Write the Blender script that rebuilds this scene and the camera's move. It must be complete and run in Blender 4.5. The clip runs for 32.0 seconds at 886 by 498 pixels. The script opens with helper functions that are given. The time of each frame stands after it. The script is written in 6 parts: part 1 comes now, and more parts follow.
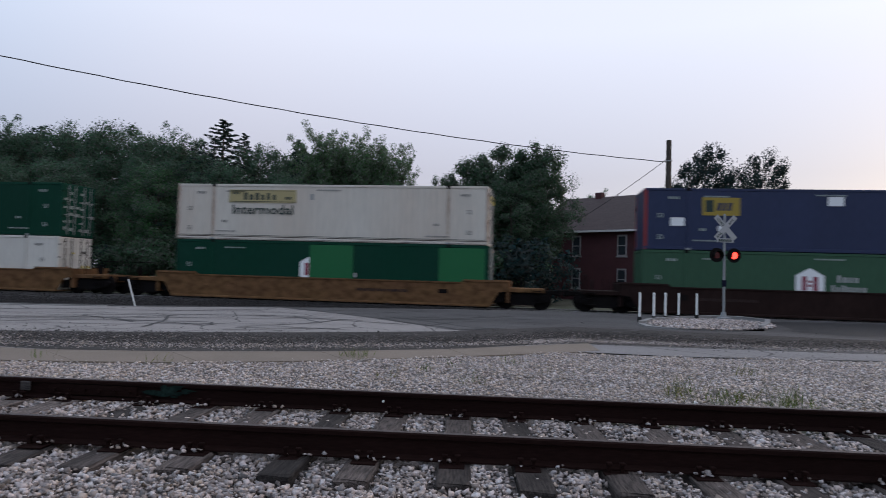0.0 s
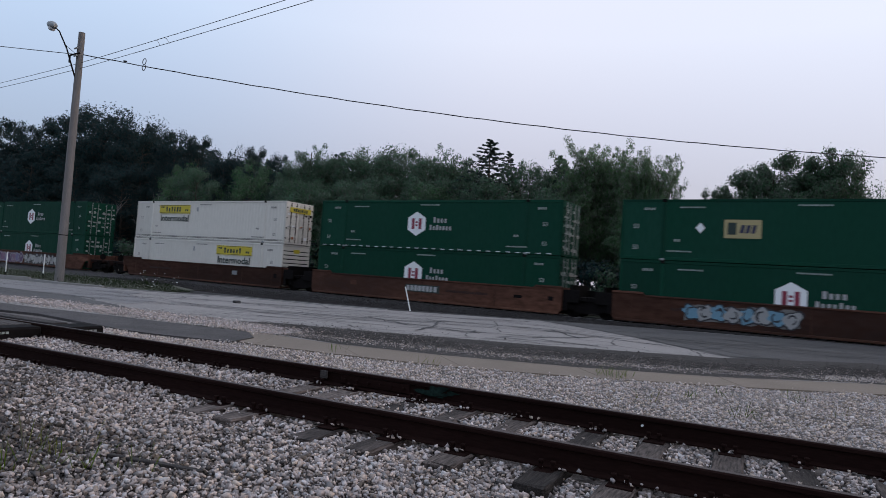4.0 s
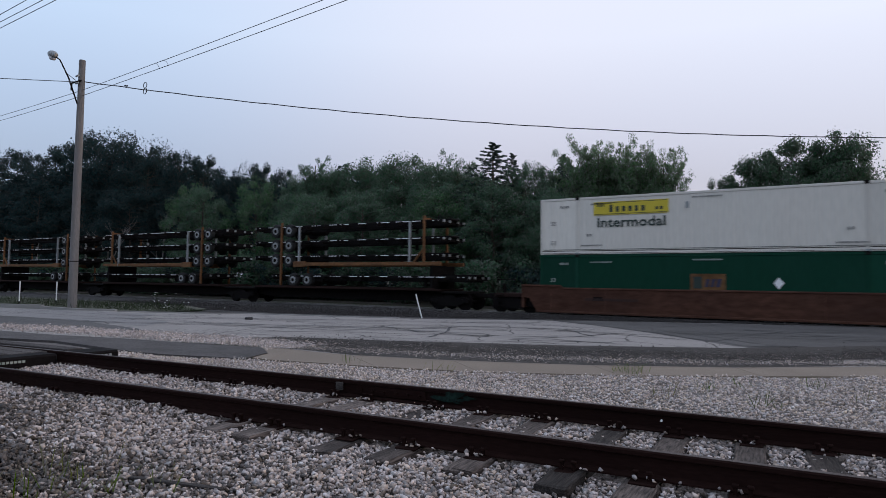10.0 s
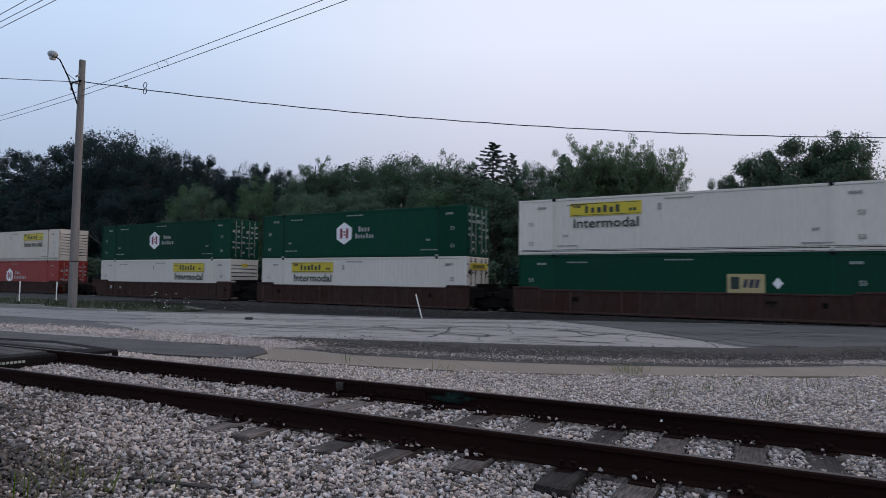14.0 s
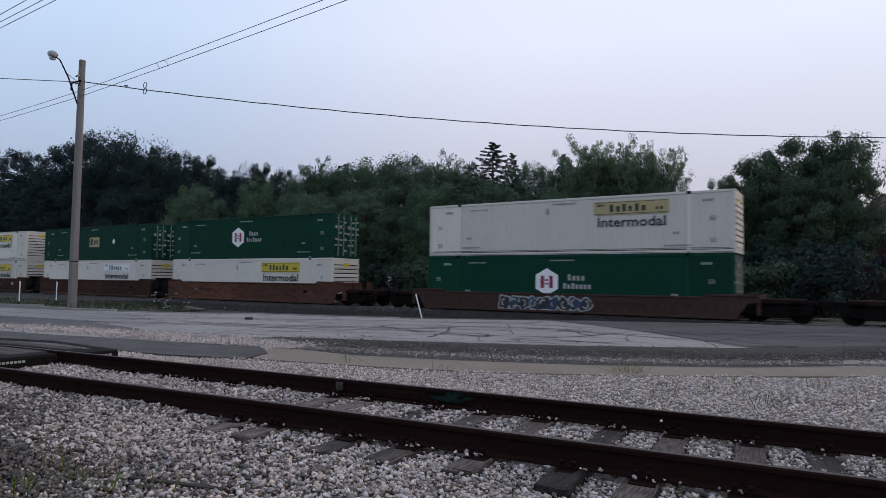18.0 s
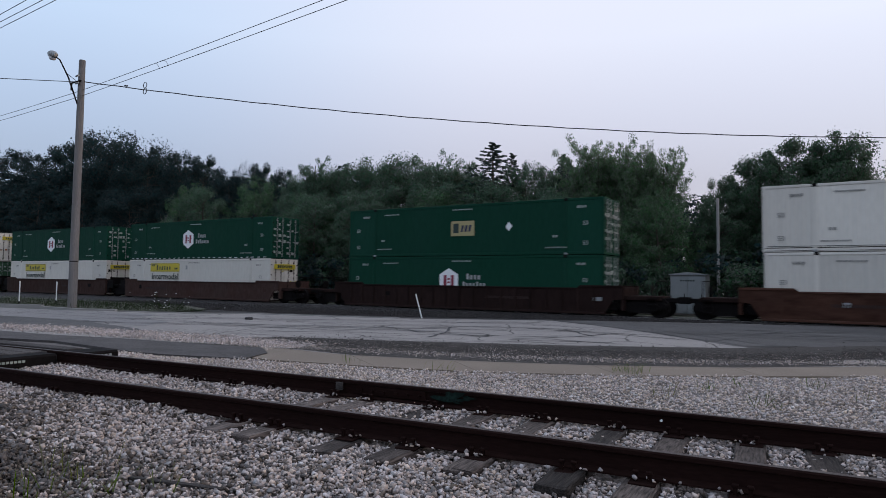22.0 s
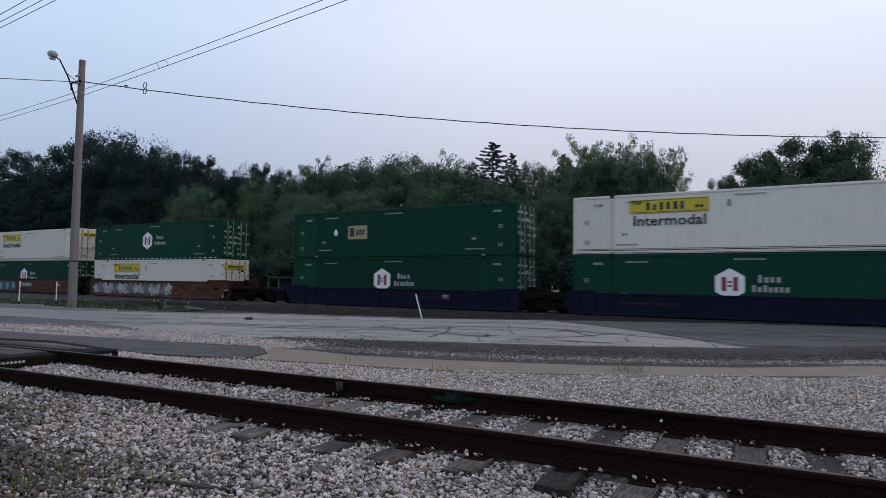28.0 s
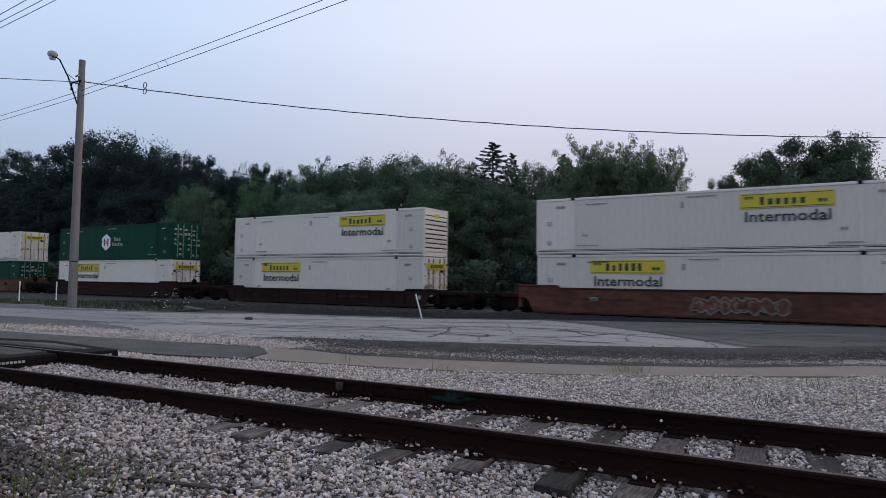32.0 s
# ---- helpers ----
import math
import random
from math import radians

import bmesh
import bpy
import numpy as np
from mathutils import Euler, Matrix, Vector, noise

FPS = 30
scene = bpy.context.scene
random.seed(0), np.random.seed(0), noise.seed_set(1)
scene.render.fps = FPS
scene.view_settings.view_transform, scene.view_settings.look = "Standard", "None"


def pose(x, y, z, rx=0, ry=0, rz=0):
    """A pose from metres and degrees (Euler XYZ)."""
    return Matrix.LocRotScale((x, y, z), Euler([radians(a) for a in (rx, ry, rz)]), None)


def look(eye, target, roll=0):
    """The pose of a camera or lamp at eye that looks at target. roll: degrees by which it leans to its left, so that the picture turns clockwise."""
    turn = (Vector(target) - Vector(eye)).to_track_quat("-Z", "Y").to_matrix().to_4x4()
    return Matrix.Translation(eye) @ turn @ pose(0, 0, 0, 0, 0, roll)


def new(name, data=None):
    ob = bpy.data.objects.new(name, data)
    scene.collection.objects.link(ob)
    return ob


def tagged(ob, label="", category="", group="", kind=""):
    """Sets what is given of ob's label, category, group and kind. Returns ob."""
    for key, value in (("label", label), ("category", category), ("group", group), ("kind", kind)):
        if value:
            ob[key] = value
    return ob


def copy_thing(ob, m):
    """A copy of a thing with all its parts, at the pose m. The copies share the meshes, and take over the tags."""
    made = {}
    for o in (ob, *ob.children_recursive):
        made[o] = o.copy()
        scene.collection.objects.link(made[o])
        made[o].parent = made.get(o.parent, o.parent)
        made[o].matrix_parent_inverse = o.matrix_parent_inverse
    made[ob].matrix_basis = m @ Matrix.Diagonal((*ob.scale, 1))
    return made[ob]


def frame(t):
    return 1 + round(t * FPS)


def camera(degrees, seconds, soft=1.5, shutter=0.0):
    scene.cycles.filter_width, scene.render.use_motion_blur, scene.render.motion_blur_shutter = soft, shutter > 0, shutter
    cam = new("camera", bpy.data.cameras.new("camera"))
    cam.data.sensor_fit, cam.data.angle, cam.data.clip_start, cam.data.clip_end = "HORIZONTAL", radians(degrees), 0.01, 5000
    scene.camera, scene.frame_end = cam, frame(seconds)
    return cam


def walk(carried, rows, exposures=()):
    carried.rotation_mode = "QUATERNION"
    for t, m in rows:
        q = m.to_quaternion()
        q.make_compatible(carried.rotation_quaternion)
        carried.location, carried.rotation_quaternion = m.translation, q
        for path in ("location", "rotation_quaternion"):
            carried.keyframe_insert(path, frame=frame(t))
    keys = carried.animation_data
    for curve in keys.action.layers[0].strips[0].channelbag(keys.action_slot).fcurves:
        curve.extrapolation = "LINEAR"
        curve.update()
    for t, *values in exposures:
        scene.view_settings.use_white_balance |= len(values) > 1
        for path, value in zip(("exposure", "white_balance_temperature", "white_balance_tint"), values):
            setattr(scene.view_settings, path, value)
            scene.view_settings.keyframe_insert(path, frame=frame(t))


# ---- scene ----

L_BOX, W_BOX, H_BOX = 16.15, 2.59, 2.867      # 53 ft container
TRACK_Y = 32.21                                # main line centre
RAIL_TOP = -0.02                               # main line rail head


def aim(yaw, pitch, roll):
    return pose(0, 0, 1.6, 90 + pitch, 0, yaw) @ pose(0, 0, 0, 0, 0, roll)


# ---------------------------------------------------------------- camera
cam = camera(69.18, 32.0, soft=0.55, shutter=0.2)
walk(cam, [
    (0.0, aim(8.24, 2.19, 1.67)), (0.5, aim(17.60, 2.29, 2.50)), (1.0, aim(27.21, 2.25, 4.03)),
    (1.5, aim(31.42, 2.42, 4.01)), (2.0, aim(31.25, 2.36, 4.02)), (3.5, aim(31.25, 2.36, 4.04)),
    (5.5, aim(31.18, 2.64, 1.64)), (6.0, aim(31.92, 2.54, 0.65)), (6.5, aim(31.87, 2.85, 0.72)),
    (7.0, aim(31.86, 2.86, 0.72)), (32.0, aim(31.85, 2.86, 0.72)),
], exposures=[(0.0, 0.36), (32.0, 0.36)])

# ---------------------------------------------------------------- sky and light
world = bpy.data.worlds.new("dusk_sky")
scene.world = world
world.use_nodes = True
wn, wl = world.node_tree.nodes, world.node_tree.links
sky = wn.new("ShaderNodeTexSky")
sky.sky_type, sky.sun_disc = "NISHITA", False
sky.sun_elevation, sky.sun_rotation = radians(5), radians(55)
sky.air_density, sky.dust_density, sky.ozone_density = 1.0, 2.5, 2.0
haze = wn.new("ShaderNodeMix")
haze.data_type = "RGBA"
haze.inputs[0].default_value = 0.68
scale_sky = wn.new("ShaderNodeVectorMath")
scale_sky.operation = "SCALE"
scale_sky.inputs[3].default_value = 0.2
wl.new(sky.outputs[0], scale_sky.inputs[0])
wl.new(scale_sky.outputs[0], haze.inputs[6])
# hazy veil: bluer away from the sunken sun, paler towards it and overhead, dull lavender low down
place = wn.new("ShaderNodeTexCoord")
towards, low = wn.new("ShaderNodeVectorMath"), wn.new("ShaderNodeSeparateXYZ")
towards.operation = "DOT_PRODUCT"
towards.inputs[1].default_value = (0.82, 0.57, 0.0)
side, rise, veil, tone = wn.new("ShaderNodeMapRange"), wn.new("ShaderNodeValToRGB"), wn.new("ShaderNodeMix"), wn.new("ShaderNodeMix")
veil.data_type = tone.data_type = "RGBA"
tone.blend_type = "MULTIPLY"
tone.inputs[0].default_value = 1.0
side.interpolation_type = "SMOOTHSTEP"
side.inputs[1].default_value, side.inputs[2].default_value = -0.5, 0.2
wl.new(place.outputs["Generated"], towards.inputs[0])
wl.new(place.outputs["Generated"], low.inputs[0])
wl.new(towards.outputs["Value"], side.inputs[0])
wl.new(side.outputs[0], veil.inputs[0])
veil.inputs[6].default_value, veil.inputs[7].default_value = (0.60, 0.735, 0.955, 1), (0.862, 0.878, 1.01, 1)
wl.new(low.outputs["Z"], rise.inputs[0])
ramp = rise.color_ramp.elements
ramp[0].position, ramp[0].color = 0.15, (0.50, 0.465, 0.50, 1)
ramp[1].position, ramp[1].color = 1.0, (1.0, 1.0, 1.0, 1)
ramp.new(0.35).color = (0.77, 0.765, 0.77, 1)
wl.new(veil.outputs[2], tone.inputs[6])
wl.new(rise.outputs[0], tone.inputs[7])
boost = wn.new("ShaderNodeVectorMath")
boost.operation = "SCALE"
boost.inputs[3].default_value = 1.3
wl.new(tone.outputs[2], boost.inputs[0])
wl.new(boost.outputs[0], haze.inputs[7])
wl.new(haze.outputs[2], wn["Background"].inputs[0])
wn["Background"].inputs[1].default_value = 1.0
sun = new("sun", bpy.data.lights.new("sun", "SUN"))
sun.data.energy, sun.data.angle, sun.data.color = 0.45, radians(25), (1.0, 0.86, 0.8)
sun.matrix_world = look((41, 29, 10), (0, 0, 0))


# ---------------------------------------------------------------- materials
def mat(name, base, rough=0.7, metal=0.0, dark=0.6, big=0.6, fine=25.0, mix=0.35, bump=0.15, stretch=(1, 1, 1),
        tint=None, rand=0.0, island=False, spec=0.3, emit=None):
    """A surface: base colour with two scales of variation, fine relief and uneven gloss."""
    m = bpy.data.materials.new(name)
    m.use_nodes = True
    n, l = m.node_tree.nodes, m.node_tree.links
    b = n["Principled BSDF"]
    b.inputs["Metallic"].default_value = metal
    b.inputs["Specular IOR Level"].default_value = spec
    tc, mp = n.new("ShaderNodeTexCoord"), n.new("ShaderNodeMapping")
    mp.inputs["Scale"].default_value = stretch
    l.new(tc.outputs["Object"], mp.inputs[0])
    info = n.new("ShaderNodeObjectInfo")
    shift = n.new("ShaderNodeVectorMath")
    shift.operation = "SCALE"
    shift.inputs[0].default_value = (37.0, 19.0, 11.0)
    l.new(info.outputs["Random"], shift.inputs[3])
    l.new(shift.outputs[0], mp.inputs["Location"])
    n1, n2 = n.new("ShaderNodeTexNoise"), n.new("ShaderNodeTexNoise")
    n1.inputs["Scale"].default_value, n2.inputs["Scale"].default_value = big, fine
    n1.inputs["Detail"].default_value, n2.inputs["Detail"].default_value = 6.0, 4.0
    l.new(mp.outputs[0], n1.inputs["Vector"]), l.new(mp.outputs[0], n2.inputs["Vector"])
    r1, r2 = n.new("ShaderNodeMapRange"), n.new("ShaderNodeMapRange")
    for r in (r1, r2):
        r.inputs[1].default_value, r.inputs[2].default_value = 0.35, 0.7
    l.new(n1.outputs[0], r1.inputs[0]), l.new(n2.outputs[0], r2.inputs[0])
    second = tint if tint else tuple(c * dark for c in base)
    mx1, mx2 = n.new("ShaderNodeMix"), n.new("ShaderNodeMix")
    mx1.data_type = mx2.data_type = "RGBA"
    mx1.inputs[6].default_value, mx1.inputs[7].default_value = (*base, 1), (*second, 1)
    f1, f2 = n.new("ShaderNodeMath"), n.new("ShaderNodeMath")
    f1.operation = f2.operation = "MULTIPLY"
    f1.inputs[1].default_value, f2.inputs[1].default_value = mix, mix
    l.new(r1.outputs[0], f1.inputs[0]), l.new(r2.outputs[0], f2.inputs[0])
    l.new(f1.outputs[0], mx1.inputs[0])
    l.new(mx1.outputs[2], mx2.inputs[6])
    mx2.inputs[7].default_value = (*(c * dark for c in base), 1)
    l.new(f2.outputs[0], mx2.inputs[0])
    colour = mx2.outputs[2]
    if rand or island:
        hsv = n.new("ShaderNodeHueSaturation")
        rr = n.new("ShaderNodeMapRange")
        rr.inputs[3].default_value, rr.inputs[4].default_value = 1 - rand, 1 + rand
        if island:
            l.new(n.new("ShaderNodeNewGeometry").outputs["Random Per Island"], rr.inputs[0])
        else:
            l.new(info.outputs["Random"], rr.inputs[0])
        l.new(rr.outputs[0], hsv.inputs["Value"])
        if island:
            wn2, hr = n.new("ShaderNodeTexWhiteNoise"), n.new("ShaderNodeMapRange")
            wn2.noise_dimensions = "1D"
            l.new(rr.outputs[0], wn2.inputs["W"])
            hr.inputs[3].default_value, hr.inputs[4].default_value = 0.47, 0.53
            l.new(wn2.outputs[0], hr.inputs[0])
            l.new(hr.outputs[0], hsv.inputs["Hue"])
            sr = n.new("ShaderNodeMapRange")
            sr.inputs[3].default_value, sr.inputs[4].default_value = 0.3, 1.9
            l.new(wn2.outputs[0], sr.inputs[0])
            l.new(sr.outputs[0], hsv.inputs["Saturation"])
        l.new(colour, hsv.inputs["Color"])
        colour = hsv.outputs[0]
    l.new(colour, b.inputs["Base Color"])
    rg = n.new("ShaderNodeMapRange")
    rg.inputs[3].default_value, rg.inputs[4].default_value = max(0.05, rough - 0.12), min(1.0, rough + 0.12)
    l.new(n2.outputs[0], rg.inputs[0])
    l.new(rg.outputs[0], b.inputs["Roughness"])
    if bump:
        bp = n.new("ShaderNodeBump")
        bp.inputs["Strength"].default_value, bp.inputs["Distance"].default_value = bump, 0.02
        l.new(n2.outputs[0], bp.inputs["Height"])
        l.new(bp.outputs[0], b.inputs["Normal"])
    if emit:
        b.inputs["Emission Color"].default_value, b.inputs["Emission Strength"].default_value = (*emit[:3], 1), emit[3]
    return m


def leaf_mat(name, base):
    m = mat(name, base, rough=0.6, dark=0.45, big=0.35, fine=3.0, mix=0.45, bump=0.0, rand=0.22, island=True, spec=0.06)
    n, l = m.node_tree.nodes, m.node_tree.links
    b = n["Principled BSDF"]
    tr, add = n.new("ShaderNodeBsdfTranslucent"), n.new("ShaderNodeMixShader")
    add.inputs[0].default_value = 0.45
    src = b.inputs["Base Color"].links[0].from_socket
    l.new(src, tr.inputs[0])
    l.new(b.outputs[0], add.inputs[1]), l.new(tr.outputs[0], add.inputs[2])
    l.new(add.outputs[0], n["Material Output"].inputs[0])
    return m


def cracked(m, scale=0.42, wide=0.02, amount=0.85, fine=2.6):
    """Adds a network of dark cracks to a road surface: long wandering ones, and close crazing in worn areas."""
    n, l = m.node_tree.nodes, m.node_tree.links
    b = n["Principled BSDF"]
    src = b.inputs["Base Color"].links[0].from_socket
    tc = n.new("ShaderNodeTexCoord")
    wob, vec, worn = n.new("ShaderNodeTexNoise"), n.new("ShaderNodeVectorMath"), n.new("ShaderNodeTexNoise")
    wob.inputs["Scale"].default_value, wob.inputs["Detail"].default_value, worn.inputs["Scale"].default_value = 0.7, 5.0, 0.3
    vec.operation = "MULTIPLY_ADD"
    vec.inputs[1].default_value = (1.1, 1.1, 0.0)
    l.new(tc.outputs["Object"], wob.inputs["Vector"])
    l.new(tc.outputs["Object"], worn.inputs["Vector"])
    l.new(wob.outputs["Color"], vec.inputs[0])
    l.new(tc.outputs["Object"], vec.inputs[2])
    masks = []
    for k, (sc, w) in enumerate(((scale, wide), (fine, wide * 2.6))):
        v, r = n.new("ShaderNodeTexVoronoi"), n.new("ShaderNodeMapRange")
        v.feature, v.voronoi_dimensions = "DISTANCE_TO_EDGE", "2D"
        v.inputs["Scale"].default_value = sc
        l.new(vec.outputs[0], v.inputs["Vector"])
        r.inputs[1].default_value, r.inputs[2].default_value, r.inputs[3].default_value, r.inputs[4].default_value = w * .35, w, 1.0, 0.0
        l.new(v.outputs["Distance"], r.inputs[0])
        where, mul = n.new("ShaderNodeMapRange"), n.new("ShaderNodeMath")
        where.inputs[1].default_value, where.inputs[2].default_value = (0.3, 0.45) if k == 0 else (0.52, 0.62)
        l.new(worn.outputs[0], where.inputs[0])
        mul.operation = "MULTIPLY"
        l.new(r.outputs[0], mul.inputs[0])
        l.new(where.outputs[0], mul.inputs[1])
        masks.append(mul.outputs[0])
    both, part_of = n.new("ShaderNodeMath"), n.new("ShaderNodeMath")
    both.operation, part_of.operation = "MAXIMUM", "MULTIPLY"
    l.new(masks[0], both.inputs[0])
    l.new(masks[1], both.inputs[1])
    l.new(both.outputs[0], part_of.inputs[0])
    part_of.inputs[1].default_value = amount
    mx = n.new("ShaderNodeMix")
    mx.data_type = "RGBA"
    mx.inputs[7].default_value = (0.035, 0.032, 0.032, 1)
    l.new(part_of.outputs[0], mx.inputs[0])
    l.new(src, mx.inputs[6])
    l.new(mx.outputs[2], b.inputs["Base Color"])
    return m


GRAVEL = mat("limestone_gravel", (0.44, 0.382, 0.364), 0.9, dark=0.42, big=0.7, fine=30, mix=0.55, bump=0.3, rand=0.6, island=True)
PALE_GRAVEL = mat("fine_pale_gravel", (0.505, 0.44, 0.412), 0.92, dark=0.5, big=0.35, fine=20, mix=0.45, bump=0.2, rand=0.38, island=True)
DIRTY_GRAVEL = mat("soiled_gravel", (0.115, 0.098, 0.09), 0.95, dark=0.5, big=0.8, fine=30, mix=0.5, bump=0.2, rand=0.55, island=True)
BED = mat("gravel_bed", (0.19, 0.168, 0.16), 0.95, dark=0.35, big=0.5, fine=45, mix=0.7, bump=0.9)
DARK_BALLAST = mat("dark_ballast", (0.048, 0.042, 0.039), 0.95, dark=0.4, big=0.4, fine=22, mix=0.7, bump=0.9)
SOOT_BALLAST = mat("sooty_ballast", (0.027, 0.024, 0.024), 0.95, dark=0.4, big=0.4, fine=22, mix=0.7, bump=0.9)
GROUND = mat("dirt_and_grass", (0.05, 0.056, 0.034), 0.95, dark=0.5, big=0.15, fine=6, mix=0.6, bump=0.5, tint=(0.10, 0.09, 0.07))
ASPHALT = cracked(mat("worn_asphalt", (0.272, 0.252, 0.241), 0.9, dark=0.55, big=0.35, fine=18, mix=0.6, bump=0.4, stretch=(0.45, 1.8, 1), tint=(0.16, 0.15, 0.146)))
NEW_ASPHALT = cracked(mat("dark_asphalt", (0.058, 0.055, 0.055), 0.88, dark=0.55, big=0.35, fine=25, mix=0.6, bump=0.4, stretch=(0.5, 1.4, 1), tint=(0.125, 0.12, 0.12)), amount=.6)
MID_ASPHALT = cracked(mat("greyed_asphalt", (0.19, 0.182, 0.182), 0.9, dark=0.6, big=0.35, fine=18, mix=0.6, bump=0.4, stretch=(0.45, 1.8, 1), tint=(0.25, 0.24, 0.235)))
BLACK_ASPHALT = mat("black_asphalt", (0.026, 0.025, 0.026), 0.8, dark=0.5, big=0.5, fine=25, mix=0.6, bump=0.4)
MAIN_RAIL = mat("polished_rail_steel", (0.32, 0.30, 0.30), 0.4, metal=0.6, dark=0.7, big=1, fine=20, mix=0.3, bump=0.05)
CRACK = mat("tar_seal", (0.03, 0.03, 0.032), 0.7, big=2, mix=0.4, bump=0.2)
CONCRETE = mat("concrete", (0.198, 0.162, 0.13), 0.9, dark=0.6, big=0.7, fine=40, mix=0.45, bump=0.25)
RAIL = mat("rusty_rail", (0.0165, 0.0072, 0.006), 0.85, metal=0.0, dark=0.4, big=1.5, fine=30, mix=0.6, bump=0.3, spec=0.06, stretch=(.4, 1, 2))
RAIL_HEAD = mat("rail_head_steel", (0.055, 0.04, 0.037), 0.6, metal=0.2, dark=0.6, big=2, fine=40, mix=0.4, bump=0.1)
TIE = mat("creosote_timber", (0.12, 0.096, 0.086), 0.92, dark=0.08, big=0.4, fine=7, mix=0.9, bump=0.8, stretch=(9, 1, 9), rand=0.75)
APRON = mat("weathered_apron_asphalt", (0.085, 0.077, 0.076), 0.92, dark=0.35, big=1.4, fine=22, mix=0.7, bump=0.7)
PLANK = mat("dark_crossing_timber", (0.075, 0.065, 0.062), 0.92, dark=0.2, big=1.2, fine=14, mix=0.7, bump=0.8, stretch=(1, 9, 9), rand=0.4)
GREEN_PAINT = mat("green_spray_paint", (0.013, 0.033, 0.027), 0.8, big=5, mix=0.85, dark=0.2, spec=0.1)
WHITE = mat("white_container_paint", (0.58, 0.555, 0.505), 0.5, dark=0.72, big=0.5, fine=9, mix=0.3, bump=0.05, stretch=(1, 1, 0.25), rand=0.13, tint=(0.52, 0.47, 0.42))
RUST_WHITE = mat("rust_streaked_white_paint", (0.56, 0.52, 0.46), 0.6, dark=0.7, big=0.6, fine=6, mix=0.35, bump=0.08, stretch=(1, 1, 0.2), tint=(0.45, 0.33, 0.25))
RUST_POST = mat("rust_bled_white_paint", (0.52, 0.44, 0.37), 0.7, dark=0.5, big=1.6, fine=5, mix=0.8, bump=0.12, stretch=(1.5, 1.5, 0.7), tint=(0.22, 0.095, 0.05))
BRIGHT_GREEN = mat("repainted_green_panel", (0.006, 0.11, 0.034), 0.5, dark=0.8, big=0.5, mix=0.3, bump=0.03)
GREEN = mat("green_container_paint", (0.005, 0.042, 0.025), 0.6, dark=0.7, big=0.4, fine=8, mix=0.4, spec=0.06, bump=0.05, stretch=(1, 1, 0.3), rand=0.18, tint=(0.012, 0.045, 0.034))
OLD_GREEN = mat("faded_green_container_paint", (0.026, 0.08, 0.043), 0.6, dark=0.7, big=0.5, fine=8, mix=0.5, bump=0.06, stretch=(1, 1, 0.3))
RED = mat("red_container_paint", (0.26, 0.024, 0.02), 0.5, dark=0.65, big=0.5, fine=8, mix=0.4, bump=0.05, stretch=(1, 1, 0.3))
BLUE = mat("blue_container_paint", (0.016, 0.026, 0.072), 0.55, dark=0.65, big=0.5, fine=8, mix=0.35, bump=0.05, stretch=(1, 1, 0.3))
BROWN = mat("oxide_brown_steel", (0.108, 0.05, 0.034), 0.75, dark=0.4, big=0.45, fine=5, mix=0.85, bump=0.12, stretch=(0.35, 1, 1.0), rand=0.4, tint=(0.026, 0.017, 0.016), spec=0.06)
DARK_BROWN = mat("sooty_brown_steel", (0.024, 0.0135, 0.012), 0.8, dark=0.45, big=0.6, fine=7, mix=0.6, bump=0.12, stretch=(1, 1, 0.35), rand=0.25, spec=0.06)
UMBER = mat("dusty_umber_steel", (0.056, 0.03, 0.025), 0.8, dark=0.45, big=0.6, fine=7, mix=0.6, bump=0.12, stretch=(1, 1, 0.35), rand=0.25, tint=(0.06, 0.045, 0.04), spec=0.06)
TAN = mat("yellow_tan_steel", (0.17, 0.092, 0.042), 0.7, dark=0.35, big=1.0, fine=4, mix=0.75, bump=0.12, stretch=(0.6, 1, 0.9), rand=0.15, tint=(0.14, 0.07, 0.04), spec=0.06)
NAVY = mat("navy_blue_steel", (0.010, 0.011, 0.028), 0.6, dark=0.5, big=0.6, fine=7, mix=0.5, bump=0.1, stretch=(1, 1, 0.35), spec=0.06)
BLACK = mat("black_grimy_steel", (0.0095, 0.008, 0.008), 0.8, dark=0.5, big=1.5, fine=12, mix=0.6, bump=0.2, spec=0.06)
YELLOW = mat("yellow_vinyl", (0.50, 0.40, 0.035), 0.45, dark=0.8, big=2, mix=0.2, bump=0.0)
BEIGE = mat("beige_vinyl", (0.36, 0.30, 0.15), 0.5, dark=0.8, big=2, mix=0.2, bump=0.0)
OCHRE = mat("ochre_vinyl", (0.30, 0.215, 0.035), 0.5, dark=0.8, big=2, mix=0.3, bump=0.0)
DECAL = mat("white_vinyl", (0.72, 0.73, 0.74), 0.45, dark=0.85, big=2, mix=0.2, bump=0.0)
INK = mat("black_lettering", (0.02, 0.035, 0.03), 0.5, big=2, mix=0.2, bump=0.0)
NAVY_INK = mat("navy_lettering", (0.026, 0.027, 0.06), 0.5, big=2, mix=0.2, bump=0.0)
MAROON = mat("maroon_vinyl", (0.22, 0.025, 0.05), 0.5, big=2, mix=0.2, bump=0.0)
ORANGE_MARK = mat("orange_label", (0.34, 0.12, 0.05), 0.5, big=2, mix=0.2, bump=0.0)
STENCIL = mat("dulled_white_stencil", (0.30, 0.34, 0.32), 0.6, big=2, mix=0.5, bump=0.0)
GREY_STENCIL = mat("faded_grey_stencil", (0.22, 0.215, 0.205), 0.6, big=2, mix=0.5, bump=0.0)
